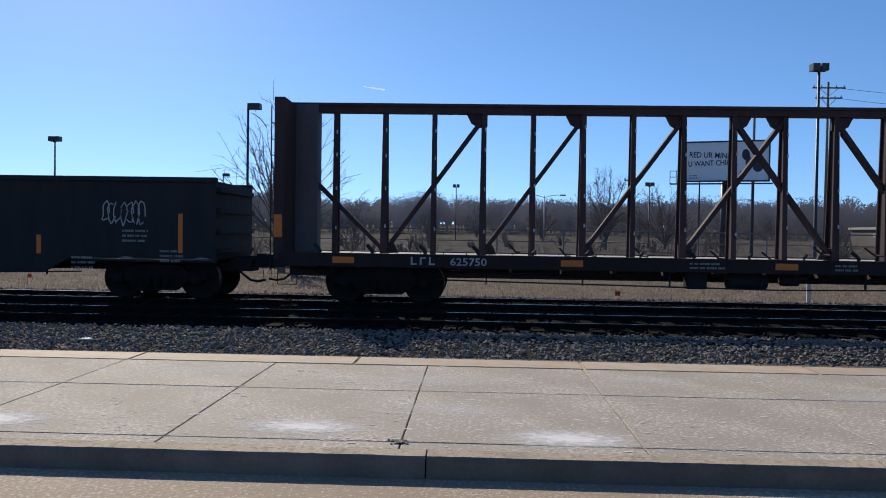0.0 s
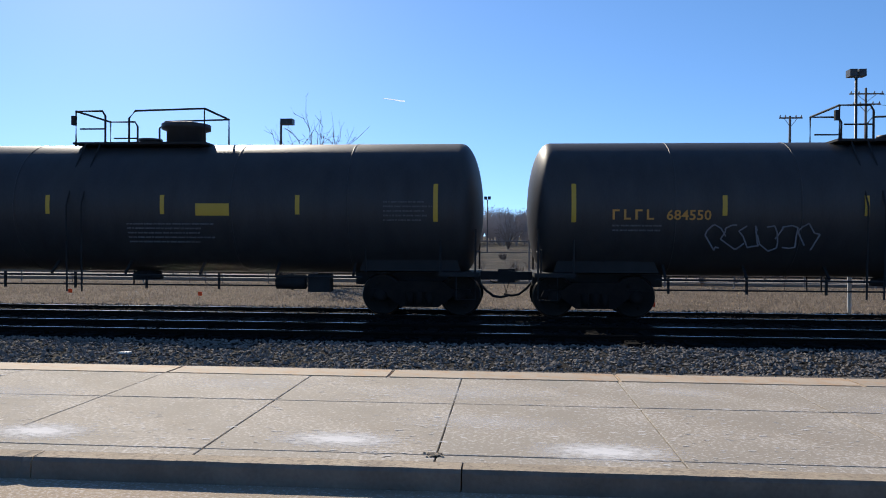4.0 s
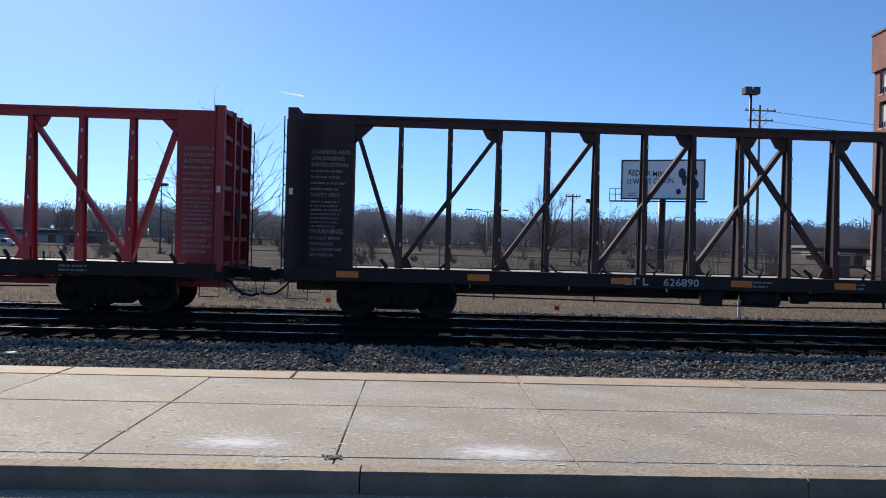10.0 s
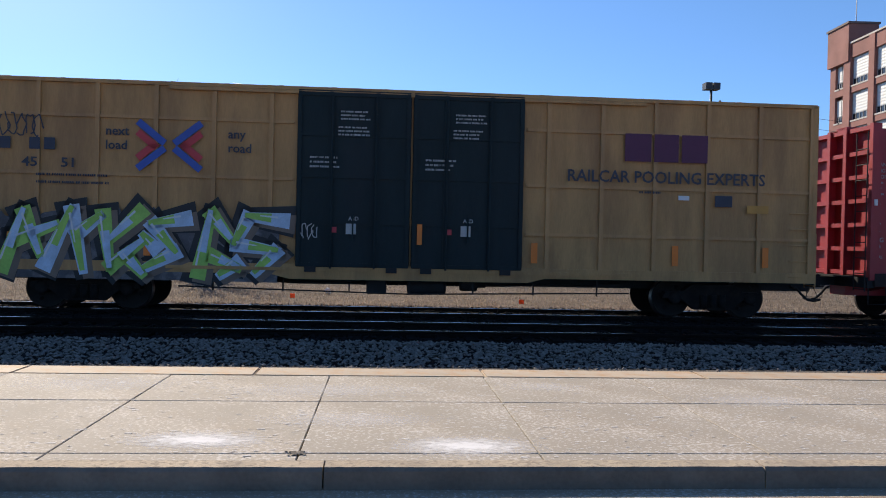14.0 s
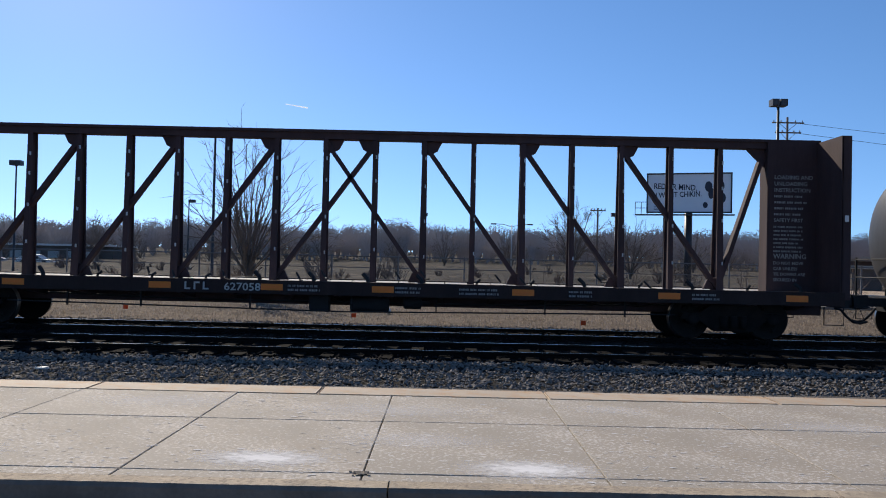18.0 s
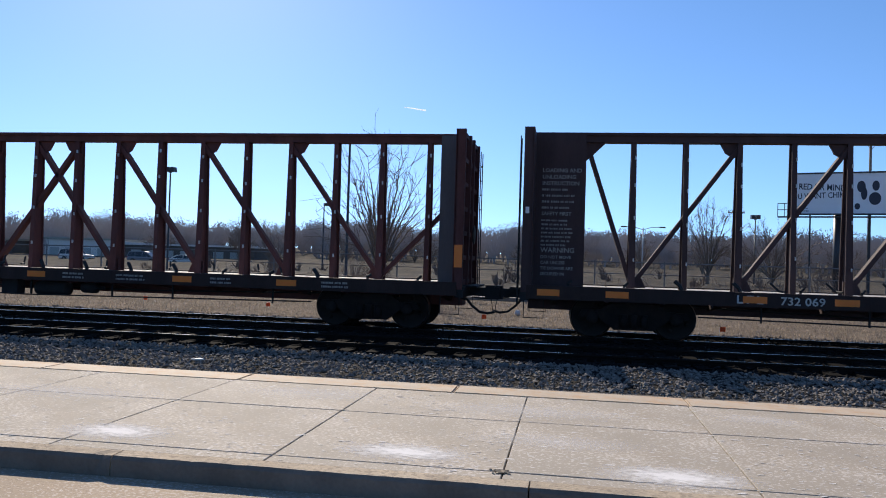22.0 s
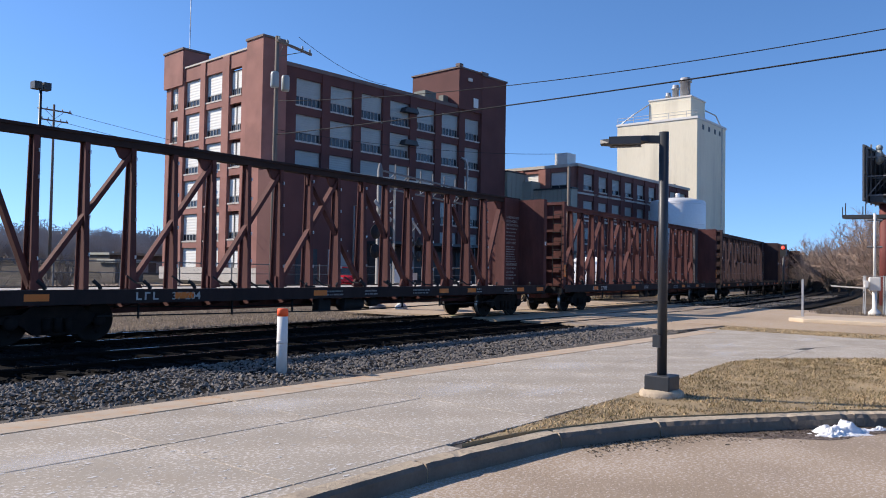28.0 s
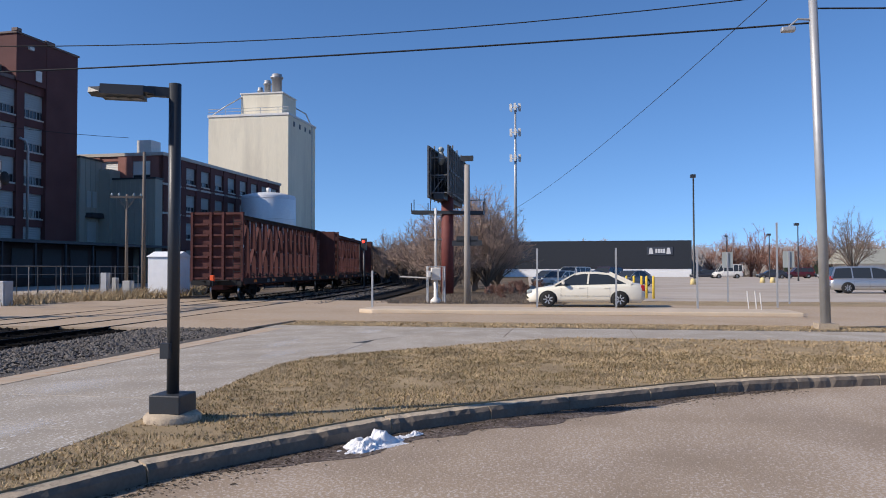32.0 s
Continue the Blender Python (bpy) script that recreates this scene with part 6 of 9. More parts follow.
# ---- street furniture near the camera ----
def lamp_post():
    lp = thing("lamp_post", "dark painted square-headed lamp post on a concrete foot", "street lamp", pose(10.95, 5.53, 0))
    bm = bmesh.new()
    lathe(bm, [(0, -0.1), (0.29, -0.1), (0.29, 0.07), (0.26, 0.1), (0, 0.13)], 24)
    part("foot", bm, M_KERB, lp, "round concrete foot")
    bm = bmesh.new()
    cbox(bm, 0, 0, 0.2, 0.35, 0.35, 0.2)
    part("base_cover", bevelled(bm, 0.015, 2), M_DARKPOLE, lp)
    bm = bmesh.new()
    lathe(bm, [(0.064, 0.3), (0.064, 3.56), (0.0, 3.565)], 16)
    part("pole", bm, M_DARKPOLE, lp)
    bm = bmesh.new()
    cbox(bm, -0.1, 0.03, 0.75, 0.06, 0.1, 0.16)
    part("socket_box", bm, M_DARKPOLE, lp)
    bm = bmesh.new()
    beam(bm, (0, 0, 3.46), (-0.11, 0.25, 3.47), 0.07, 0.1)
    part("arm", bm, M_DARKPOLE, lp)
    bm = bmesh.new()
    a = Vector((-0.11, 0.25, 0)).normalized()
    s = Vector((-a.y, a.x, 0))
    for d0, d1, w0, w1, z0, z1 in ((0.2, 0.3, 0.06, 0.17, 3.43, 3.5), (0.3, 0.72, 0.17, 0.17, 3.39, 3.5), (0.72, 0.84, 0.17, 0.1, 3.41, 3.47)):
        vs = []
        for dd, ww in ((d0, w0), (d1, w1)):
            for q, z in ((-1, z0), (1, z0), (1, z1), (-1, z1)):
                p = a * dd + s * (ww * q * (0.75 if z == z1 else 1.0))
                vs.append(bm.verts.new((p.x, p.y, z)))
        for f in ((3, 2, 1, 0), (4, 5, 6, 7), (0, 1, 5, 4), (1, 2, 6, 5), (2, 3, 7, 6), (3, 0, 4, 7)):
            bm.faces.new([vs[i] for i in f])
    bmesh.ops.recalc_face_normals(bm, faces=bm.faces[:])
    head = part("head", bm, M_DARKPOLE, lp, "flat dark luminaire head")
    for k in range(3):
        p = a * (0.38 + 0.12 * k)
        part("lens", cbox(bmesh.new(), p.x, p.y, 3.385, 0.1, 0.1, 0.012), mat("lamp_lens", (0.1, 0.1, 0.095), 0.3, bump=0), head)
    return lp


lamp_post()

mk = thing("marker_post", "white plastic marker post with an orange band", "marker post", pose(8.96, 11.0, -0.06))
bm = bmesh.new()
lathe(bm, [(0.0, -0.1), (0.085, -0.1), (0.085, 0.98), (0.0, 0.98)], 16)
part("tube", bm, M_WHITE, mk)
bm = bmesh.new()
lathe(bm, [(0.087, 0.93), (0.088, 0.99), (0.088, 1.02), (0.08, 1.05), (0, 1.055)], 16)
part("cap", bm, M_FLAG, mk, "orange cap")
bm = bmesh.new()
lathe(bm, [(0.087, 0.5), (0.09, 0.52), (0.09, 0.54), (0.087, 0.56)], 16)
part("collar", bm, M_WHITE, mk)
mk2 = thing("marker_post", "thin white wooden marker post", "marker post", pose(9.3, 21.9, -0.25))
bm = bmesh.new()
cbox(bm, 0, 0, 0.6, 0.1, 0.04, 1.3)
part("stake", bm, M_WHITE, mk2)

def snow_heap(x, y, turn, L, W, H, seed):
    """A low crusted heap: one lumpy skin with a ragged edge."""
    ob = thing("snow_heap", "small dirty heap of melting snow by the kerb", "snow", pose(x, y, STREET_Z, 0, 0, turn))
    bm2 = bmesh.new()
    nx, ny = 46, 26
    grid = []
    for i in range(nx + 1):
        row = []
        for k in range(ny + 1):
            u, v = i / nx * 2 - 1, k / ny * 2 - 1
            edge = 1 - math.sqrt(u * u + v * v) + 0.45 * noise.noise((u * 2.1 + seed, v * 2.1, 0))
            hh = max(edge, -0.05) * (0.7 + 0.9 * noise.noise((u * 3.5, v * 3.5, seed)) + 0.5 * noise.noise((u * 9, v * 9, seed)))
            row.append(bm2.verts.new((u * L, v * W, max(hh * H * 1.1, -0.03 if edge < 0.05 else 0.012))))
        grid.append(row)
    for i in range(nx):
        for k in range(ny):
            f = bm2.faces.new((grid[i][k], grid[i + 1][k], grid[i + 1][k + 1], grid[i][k + 1]))
            f.smooth = True
    part("crust", bm2, M_SNOW, ob)


snow_heap(10.98, 3.36, -38, 0.46, 0.22, 0.12, 3.0)
snow_heap(10.76, 3.38, -30, 0.22, 0.12, 0.08, 12.0)
snow_heap(11.45, 3.05, -40, 0.12, 0.05, 0.05, 5.0)
snow_heap(10.75, 4.06, -35, 0.3, 0.05, 0.05, 8.0)
verts, faces = [], []                                    # dark leaf litter in the gutter
rg = np.random.RandomState(9)
for k in range(2200):
    t = rg.uniform(8.2, 15.4)
    i0 = [i for i in range(len(KERB) - 1) if KERB[i][0] <= t <= KERB[i + 1][0]][0]
    f = (t - KERB[i0][0]) / (KERB[i0 + 1][0] - KERB[i0][0])
    yk = KERB[i0][1] + f * (KERB[i0 + 1][1] - KERB[i0][1])
    off = abs(rg.normal(0, 0.22))
    x, y = t - off * 0.6, yk - 0.02 - off * 0.7
    w, a = rg.uniform(0.008, 0.03), rg.uniform(0, 6.28)
    i = len(verts)
    verts += [(x + w * math.cos(a), y + w * math.sin(a), STREET_Z + 0.004), (x - w * math.sin(a) * 0.6, y + w * math.cos(a) * 0.6, STREET_Z + 0.012), (x - w * math.cos(a), y - w * math.sin(a), STREET_Z + 0.006)]
    faces.append((i, i + 1, i + 2))
left, right = [], []                                     # damp soil washed along the gutter
for k in range(60):
    t = 9.6 + k * 0.1
    i0 = [i for i in range(len(KERB) - 1) if KERB[i][0] <= t <= KERB[i + 1][0]][0]
    f = (t - KERB[i0][0]) / (KERB[i0 + 1][0] - KERB[i0][0])
    yk = KERB[i0][1] + f * (KERB[i0 + 1][1] - KERB[i0][1])
    w = (0.5 + 0.25 * noise.noise((t * 1.7, 0, 4)) + 0.1 * noise.noise((t * 6, 0, 2))) * min(1, (k + 2) / 12, (62 - k) / 25)
    left.append((t + 0.02, yk + 0.02))
    right.append((t - w * 0.62, yk - w * 0.72))
bm = bmesh.new()
a = [bm.verts.new((x, y, STREET_Z + 0.0035)) for x, y in left]
b = [bm.verts.new((x, y, STREET_Z + 0.0035)) for x, y in right]
for k in range(len(a) - 1):
    bm.faces.new((a[k], b[k], b[k + 1], a[k + 1]))
tagged(part("gutter_soil", bm, mat("damp_soil", (0.085, 0.06, 0.046), 0.8, var=0.45, scale=3, grain=40, bump=0.6, speck=(0.3, 0.26, 0.22), speck_amount=0.5, speck_scale=25)), "dark damp soil washed along the gutter", "soil", kind="structure")
tagged(raw("gutter_litter", verts, faces, mat("leaf_litter", (0.06, 0.045, 0.03), 0.95, var=0.4, bump=0)), "dark wet leaf litter in the gutter", "litter", kind="stuff")
for x, y, z in ((-5.54, 10.8, -0.02),):
    bm = bmesh.new()
    slab(bm, [(x - 0.09, y - 0.03), (x + 0.03, y - 0.05), (x + 0.09, y + 0.02), (x, y + 0.05)], z + 0.01, z + 0.035)
    tagged(part("paper_scrap", bm, M_WHITE), "crumpled white paper scrap on the ballast", "litter")
for x, y in ((-2.54, 21.86), (3.77, 20.9), (-9.56, 23.26), (-14.2, 24.0)):
    fl = thing("survey_flag", "small orange survey flag on a wire", "flag", pose(x, y, -0.22))
    bm = bmesh.new()
    tube(bm, [(0, 0, 0), (0, 0, 0.32)], 0.006, 5)
    part("wire", bm, M_POLE, fl)
    bm = bmesh.new()
    box(bm, 0.0, 0.14, -0.004, 0.004, 0.2, 0.32)
    part("flag", bm, M_FLAG, fl)
wb = thing("plastic_bag", "crumpled white plastic bag in the grass", "litter", pose(-1.8, 26.3, -0.2))
bm = bmesh.new()
bmesh.ops.create_icosphere(bm, subdivisions=2, radius=0.11)
for v in bm.verts:
    v.co *= 1 + 0.3 * noise.noise(v.co * 12)
    v.co.z = max(v.co.z + 0.1, 0)
part("bag", bm, M_WHITE, wb)


# ---- poles, lamps, signs ----
def flood_pole(x, y, h, heads=1, arm=0.0, name_label="dark steel car-park lamp pole", r=0.09, face=0.0):
    p = thing("lamp_pole", name_label, "lamp pole", pose(x, y, -0.2, 0, 0, face))
    bm = bmesh.new()
    lathe(bm, [(0, 0), (r * 1.4, 0), (r * 1.3, 0.5), (r, 0.6), (r * 0.7, h), (0, h)], 10)
    part("pole", bm, M_DARKPOLE, p)
    for k in range(heads):
        s = 1 if k == 0 else -1
        bm = bmesh.new()
        if heads == 1 and arm:
            cbox(bm, s * (arm + 0.25), 0, h + 0.02, 0.7, 0.5, 0.32)
            beam(bm, (0, 0, h - 0.05), (s * arm, 0, h), 0.06, 0.06)
        else:
            cbox(bm, s * 0.26, 0, h + 0.22, 0.42, 0.6, 0.42)
            beam(bm, (0, 0, h - 0.1), (s * 0.22, 0, h + 0.1), 0.07, 0.07)
        part("lamp_head", bm, M_DARKPOLE, p, "box-shaped dark floodlight head")
    return p


flood_pole(20.6, 47.7, 11.9, 2, r=0.11)
flood_pole(-12.9, 43.3, 8.75, 1, 0.12)
flood_pole(-36.4, 65.6, 9.2, 2)
flood_pole(-28.2, 85.5, 7.9, 1, 0.1)
flood_pole(-2.7, 110, 8.3, 2)
flood_pole(19.6, 87.9, 7.4, 2)
flood_pole(86, -10.05, 11.3, 1, 0.05, r=0.11)
flood_pole(110, -26.3, 7.5, 1, 0.4)
flood_pole(130, -27.3, 7.0, 1, 0.1)
flood_pole(150, -24.5, 7.6, 1, 0.2)


def twin_street_lamp(x, y, h, span, label="grey twin-arm street lamp"):
    p = thing("street_lamp", label, "street lamp", pose(x, y, -0.2))
    bm = bmesh.new()
    lathe(bm, [(0, 0), (0.12, 0), (0.08, h), (0, h)], 8)
    part("pole", bm, M_POLE, p)
    for s in (-1, 1):
        bm = bmesh.new()
        tube(bm, [(0, 0, h - 0.3), (s * span * 0.5, 0, h + 0.05), (s * span, 0, h + 0.1)], 0.05, 6)
        part("arm", bm, M_POLE, p)
        bm = bmesh.new()
        cbox(bm, s * (span + 0.3), 0, h + 0.08, 0.8, 0.3, 0.18)
        part("lamp_head", bevelled(bm, 0.05, 2), M_DARKPOLE, p)
    return p


twin_street_lamp(9.75, 109.5, 7.3, 2.3)


def utility_pole(x, y, h, arms, turn=0, label="weathered wooden utility pole with crossarms", r=0.16, gear=False, shift=0.0):
    p = thing("utility_pole", label, "utility pole", pose(x, y, -0.2, 0, 0, turn))
    bm = bmesh.new()
    lathe(bm, [(0, 0), (r, 0), (r * 0.65, h), (0, h + 0.02)], 12)
    part("pole", bm, M_WOODPOLE, p)
    for z, w in arms:
        bm = bmesh.new()
        beam(bm, (-w + shift, -0.18, z), (w + shift, -0.18, z), 0.1, 0.13)
        for s in (-1, 1):
            beam(bm, (0, -0.14, z - 0.8), (s * w * 0.55 + shift * 0.9, -0.18, z - 0.06), 0.03, 0.04)
        arm = part("crossarm", bm, M_WOODPOLE, p)
        for q in (-0.9, -0.45, 0.45, 0.9):
            bm = bmesh.new()
            lathe(bm, [(0, 0.05), (0.05, 0.06), (0.07, 0.14), (0.05, 0.2), (0.06, 0.24), (0, 0.28)], 8, centre=(q * w + shift, -0.18, z))
            part("insulator", bm, M_GREYPANE, arm)
    if gear:
        for q in (-0.45, 0.45):
            bm = bmesh.new()
            lathe(bm, [(0, 0), (0.2, 0.02), (0.22, 0.1), (0.22, 0.75), (0.18, 0.85), (0, 0.9)], 12, centre=(q, -0.25, h - 2.9))
            part("transformer", bm, M_GREYPANE, p, "grey can-shaped transformer")
    return p


utility_pole(34.5, 77.7, 17.2, [(16.6, 1.6), (15.6, 1.3)])
utility_pole(24.95, 70.7, 13.4, [(13.2, 1.0)])
utility_pole(27.0, 34.25, 14.2, [(13.9, 1.5)], 13, gear=True, shift=1.3)
utility_pole(49.5, 30.6, 6.7, [(6.5, 1.0)], -70, "leaning grey utility pole with a crossarm", 0.12)
utility_pole(51.0, 30.3, 9.7, [], 0, "tall bare wooden utility pole", 0.15)
utility_pole(18.0, 90.0, 8.5, [(8.2, 0.9)])


def plain_pole(name, x, y, h, r, material, label, lean=(0, 0)):
    p = thing(name, label, "pole", pose(x, y, -0.1))
    bm = bmesh.new()
    tube(bm, [(0, 0, 0), (lean[0], lean[1], h)], r, 14, r2=r * 0.8)
    part("shaft", bm, material, p)
    return p


bp = plain_pole("light_pole", 25.75, -5.16, 10.6, 0.135, M_POLE, "tall galvanised pole with a small street light", (0.15, 0.22))
bm = bmesh.new()
tube(bm, [(0.12, 0.18, 8.5), (0.06, 0.6, 8.52), (0.0, 0.85, 8.3)], 0.03, 6)
part("bracket", bm, M_POLE, bp)
bm = bmesh.new()
cbox(bm, -0.02, 0.87, 8.22, 0.22, 0.36, 0.13)
part("lamp_head", bevelled(bm, 0.03, 2), M_POLE, bp)
bm = bmesh.new()
cbox(bm, 0, 0, 0.12, 0.5, 0.5, 0.2)
part("foot", bm, M_KERB, bp)


def wire(a, b, sag, r=0.02, label="black overhead cable between poles"):
    a, b = Vector(a), Vector(b)
    pts = []
    for k in range(21):
        t = k / 20
        p = a.lerp(b, t)
        p.z -= sag * 4 * t * (1 - t)
        pts.append(p)
    bm2 = bmesh.new()
    tube(bm2, pts, r, 5)
    tagged(part("overhead_cable", bm2, M_BLACK), label, "cable", "overhead cables")


wire((27.0, 34.1, 8.7), (26.0, -4.9, 8.35), 0.25, 0.028)
wire((27.0, 34.1, 10.5), (26.0, -4.7, 9.2), 0.9, 0.018)
wire((26.0, -4.75, 9.9), (75, 8.0, 6.8), 0.6, 0.012)
wire((26.0, -5.0, 8.75), (27, -40, 9.0), 0.5, 0.025)
wire((27.6, 33.2, 13.9), (52, 50, 18.5), 0.5, 0.015)
wire((27.0, 34.3, 9.0), (51, 31.5, 10.5), 0.4, 0.015)
wire((35.5, 77.7, 16.4), (140, 95, 14), 1.0, 0.02)
wire((35.5, 77.7, 15.4), (140, 95, 12.5), 1.2, 0.02)


def billboard():
    """The board behind the tracks, facing the platform."""
    b = thing("billboard", "white roadside billboard with hand-painted words on one post", "billboard")
    a, c = Vector((17.5, 66.1, 0)), Vector((23.85, 64.1, 0))
    ang = math.degrees(math.atan2(c.y - a.y, c.x - a.x))
    b.matrix_world = pose(a.x, a.y, 0, 0, 0, ang)
    w, z0, z1 = (c - a).length, 6.32, 9.48
    bm = bmesh.new()
    box(bm, 0, w, 0, 0.12, z0, z1)
    part("face", bm, M_BILL, b, "white poster face")
    bm = bmesh.new()
    for x0, x1, q0, q1 in ((-0.12, 0.0, z0 - 0.12, z1 + 0.12), (w, w + 0.12, z0 - 0.12, z1 + 0.12), (0, w, z0 - 0.12, z0), (0, w, z1, z1 + 0.12)):
        box(bm, x0, x1, -0.06, 0.2, q0, q1)
    part("frame", bm, M_DARKPOLE, b)
    bm = bmesh.new()
    lathe(bm, [(0, -0.3), (0.32, -0.3), (0.32, z0), (0, z0)], 14, centre=(w * 0.5, 0.5, 0))
    part("post", bm, M_DARKPOLE, b)
    bar("back_beam", M_DARKPOLE, b, (0.2, 0.3, z0 + 0.3), (w - 0.2, 0.3, z0 + 0.3), 0.2, 0.3)
    bar("post", M_DARKPOLE, b, (w * 0.83, 0.7, -0.2), (w * 0.83, 0.4, z0), 0.2, 0.2)
    bar("post", M_DARKPOLE, b, (w * 0.2, 0.7, -0.2), (w * 0.2, 0.4, z0), 0.12, 0.12)
    walkway = block("catwalk", M_DARKPOLE, b, -1.0, w + 0.3, -0.9, -0.1, z0 - 0.35, z0 - 0.27)
    for x in (-1.0, -0.5, 0.0):
        rod("rail_post", M_DARKPOLE, walkway, [(x, -0.85, z0 - 0.3), (x, -0.85, z0 + 0.75)], 0.03)
    for z in (0.25, 0.75):
        rod("hand_rail", M_DARKPOLE, walkway, [(-1.0, -0.85, z0 + z), (0, -0.85, z0 + z)], 0.03)
    lettering("RED UR MIND.", 0.68, pose(0.45, -0.012, z1 - 1.2, 0, 3), M_LETTERD, b, wide=0.8)
    lettering("U WANT CHIKIN.", 0.64, pose(0.4, -0.012, z1 - 2.0, 0, -2), M_LETTERD, b, wide=0.78)
    for px, pz, rx, rz in ((w - 1.75, z1 - 1.05, 0.3, 0.45), (w - 1.55, z1 - 1.6, 0.22, 0.5), (w - 0.75, z1 - 1.0, 0.25, 0.4), (w - 0.8, z1 - 2.0, 0.42, 0.5), (w - 2.0, z1 - 2.6, 0.2, 0.25)):
        part("dark_patch", plate(bmesh.new(), [(px + rx * math.cos(k * math.pi / 8), pz + rz * math.sin(k * math.pi / 8)) for k in range(16)], -0.014, -0.004), M_LETTERD, b, "plain dark painted patch")
    bm = bmesh.new()
    text_bars(bm, 0.5, -0.004, z0 + 0.45, 0.8, 2, 0.2, 0.1, random.Random(3))
    part("small_print", bm, M_LETTERD, b)


billboard()


M_DULLGALV = mat("dull_galvanised", (0.17, 0.17, 0.17), 0.7, metal=0.2, var=0.25)
M_BOARDBACK = mat("weathered_board", (0.05, 0.056, 0.066), 0.6, var=0.4, scale=0.8, stain=(0.12, 0.13, 0.14), stain_amount=0.5)


def roadside_sign_board():
    """Two back-to-back boards on a red post beside the crossing, seen almost edge on."""
    b = thing("billboard", "dark back-to-back billboard on a red-brown steel post", "billboard", pose(52.7, 9.85, -0.15))
    bm = bmesh.new()
    lathe(bm, [(0, -0.1), (0.4, -0.1), (0.4, 6.6), (0, 6.6)], 16)
    part("post", bm, mat("red_brown_steel", (0.14, 0.035, 0.03), 0.7, var=0.25), b)
    for p0, p1, z0, z1 in (((-2.4, 0.8), (6.4, 0.45), 6.15, 9.4), ((-2.2, -0.42), (6.4, -0.2), 6.4, 9.45)):
        face = part("board", beam(bmesh.new(), (*p0, (z0 + z1) / 2), (*p1, (z0 + z1) / 2), 0.1, z1 - z0), M_BOARDBACK, b, "weathered dark board of the roadside billboard")
        d = (Vector(p1) - Vector(p0)).normalized()
        for k in range(9):                 # upright stringers on the shaded side
            q = Vector(p0) + d * (0.25 + k * 1.05)
            bar("stringer", M_DULLGALV, face, (q.x, q.y - 0.11, z0 - 0.15), (q.x, q.y - 0.11, z1 - 0.05 + 0.2 * (k % 2)), 0.08, 0.1)
        for z in (z0 + 0.12, (z0 + z1) / 2, z1 - 0.12):
            bar("edge_rail", M_DARKPOLE, face, (p0[0], p0[1] - 0.07, z), (p1[0], p1[1] - 0.07, z), 0.08, 0.12)
    for x in (-1.9, -0.8, 0.4, 1.6):       # ties and braces between the two boards
        for z in (6.5, 7.6, 8.7):
            bar("tie_bar", M_DULLGALV, b, (x, 0.72, z), (x, -0.3, z), 0.07, 0.07)
        bar("brace", M_DULLGALV, b, (x, 0.7, 6.4), (x + 0.5, -0.3, 7.9), 0.06, 0.06)
    rod("lamp_arm", M_DULLGALV, b, [(-1.6, -0.5, 6.5), (-1.6, -1.5, 6.3), (-1.6, -1.6, 6.45)], 0.04, 6)
    block("torsion_beam", M_DARKPOLE, b, -1.9, 5.6, -0.1, 0.55, 6.1, 6.55)
    bm = bmesh.new()
    beam(bm, (0, 2.3, 5.42), (0, -2.4, 5.32), 0.9, 0.22)
    for y in (2.3, 1.2, -1.2, -2.4):
        tube(bm, [(0.4, y, 5.4), (0.4, y, 6.3)], 0.03, 6)
        tube(bm, [(-0.4, y, 5.4), (-0.4, y, 6.0)], 0.03, 6)
    tube(bm, [(0.4, -2.4, 6.2), (0.4, -1.2, 6.2)], 0.03, 6)
    part("catwalk", bm, M_DARKPOLE, b)
    bm = bmesh.new()
    bmesh.ops.create_icosphere(bm, subdivisions=2, radius=0.3, matrix=Matrix.Translation((-0.9, 0.25, 8.8)) @ Matrix.Diagonal((0.8, 0.8, 1.6, 1)))
    bmesh.ops.create_icosphere(bm, subdivisions=2, radius=0.2, matrix=Matrix.Translation((-0.9, 0.25, 9.35)))
    part("pale_shape", bm, M_GREYPANE, b, "plain pale shape on the frame")


roadside_sign_board()


M_DULLWHITE = mat("weathered_white", (0.35, 0.34, 0.32), 0.7, var=0.25)


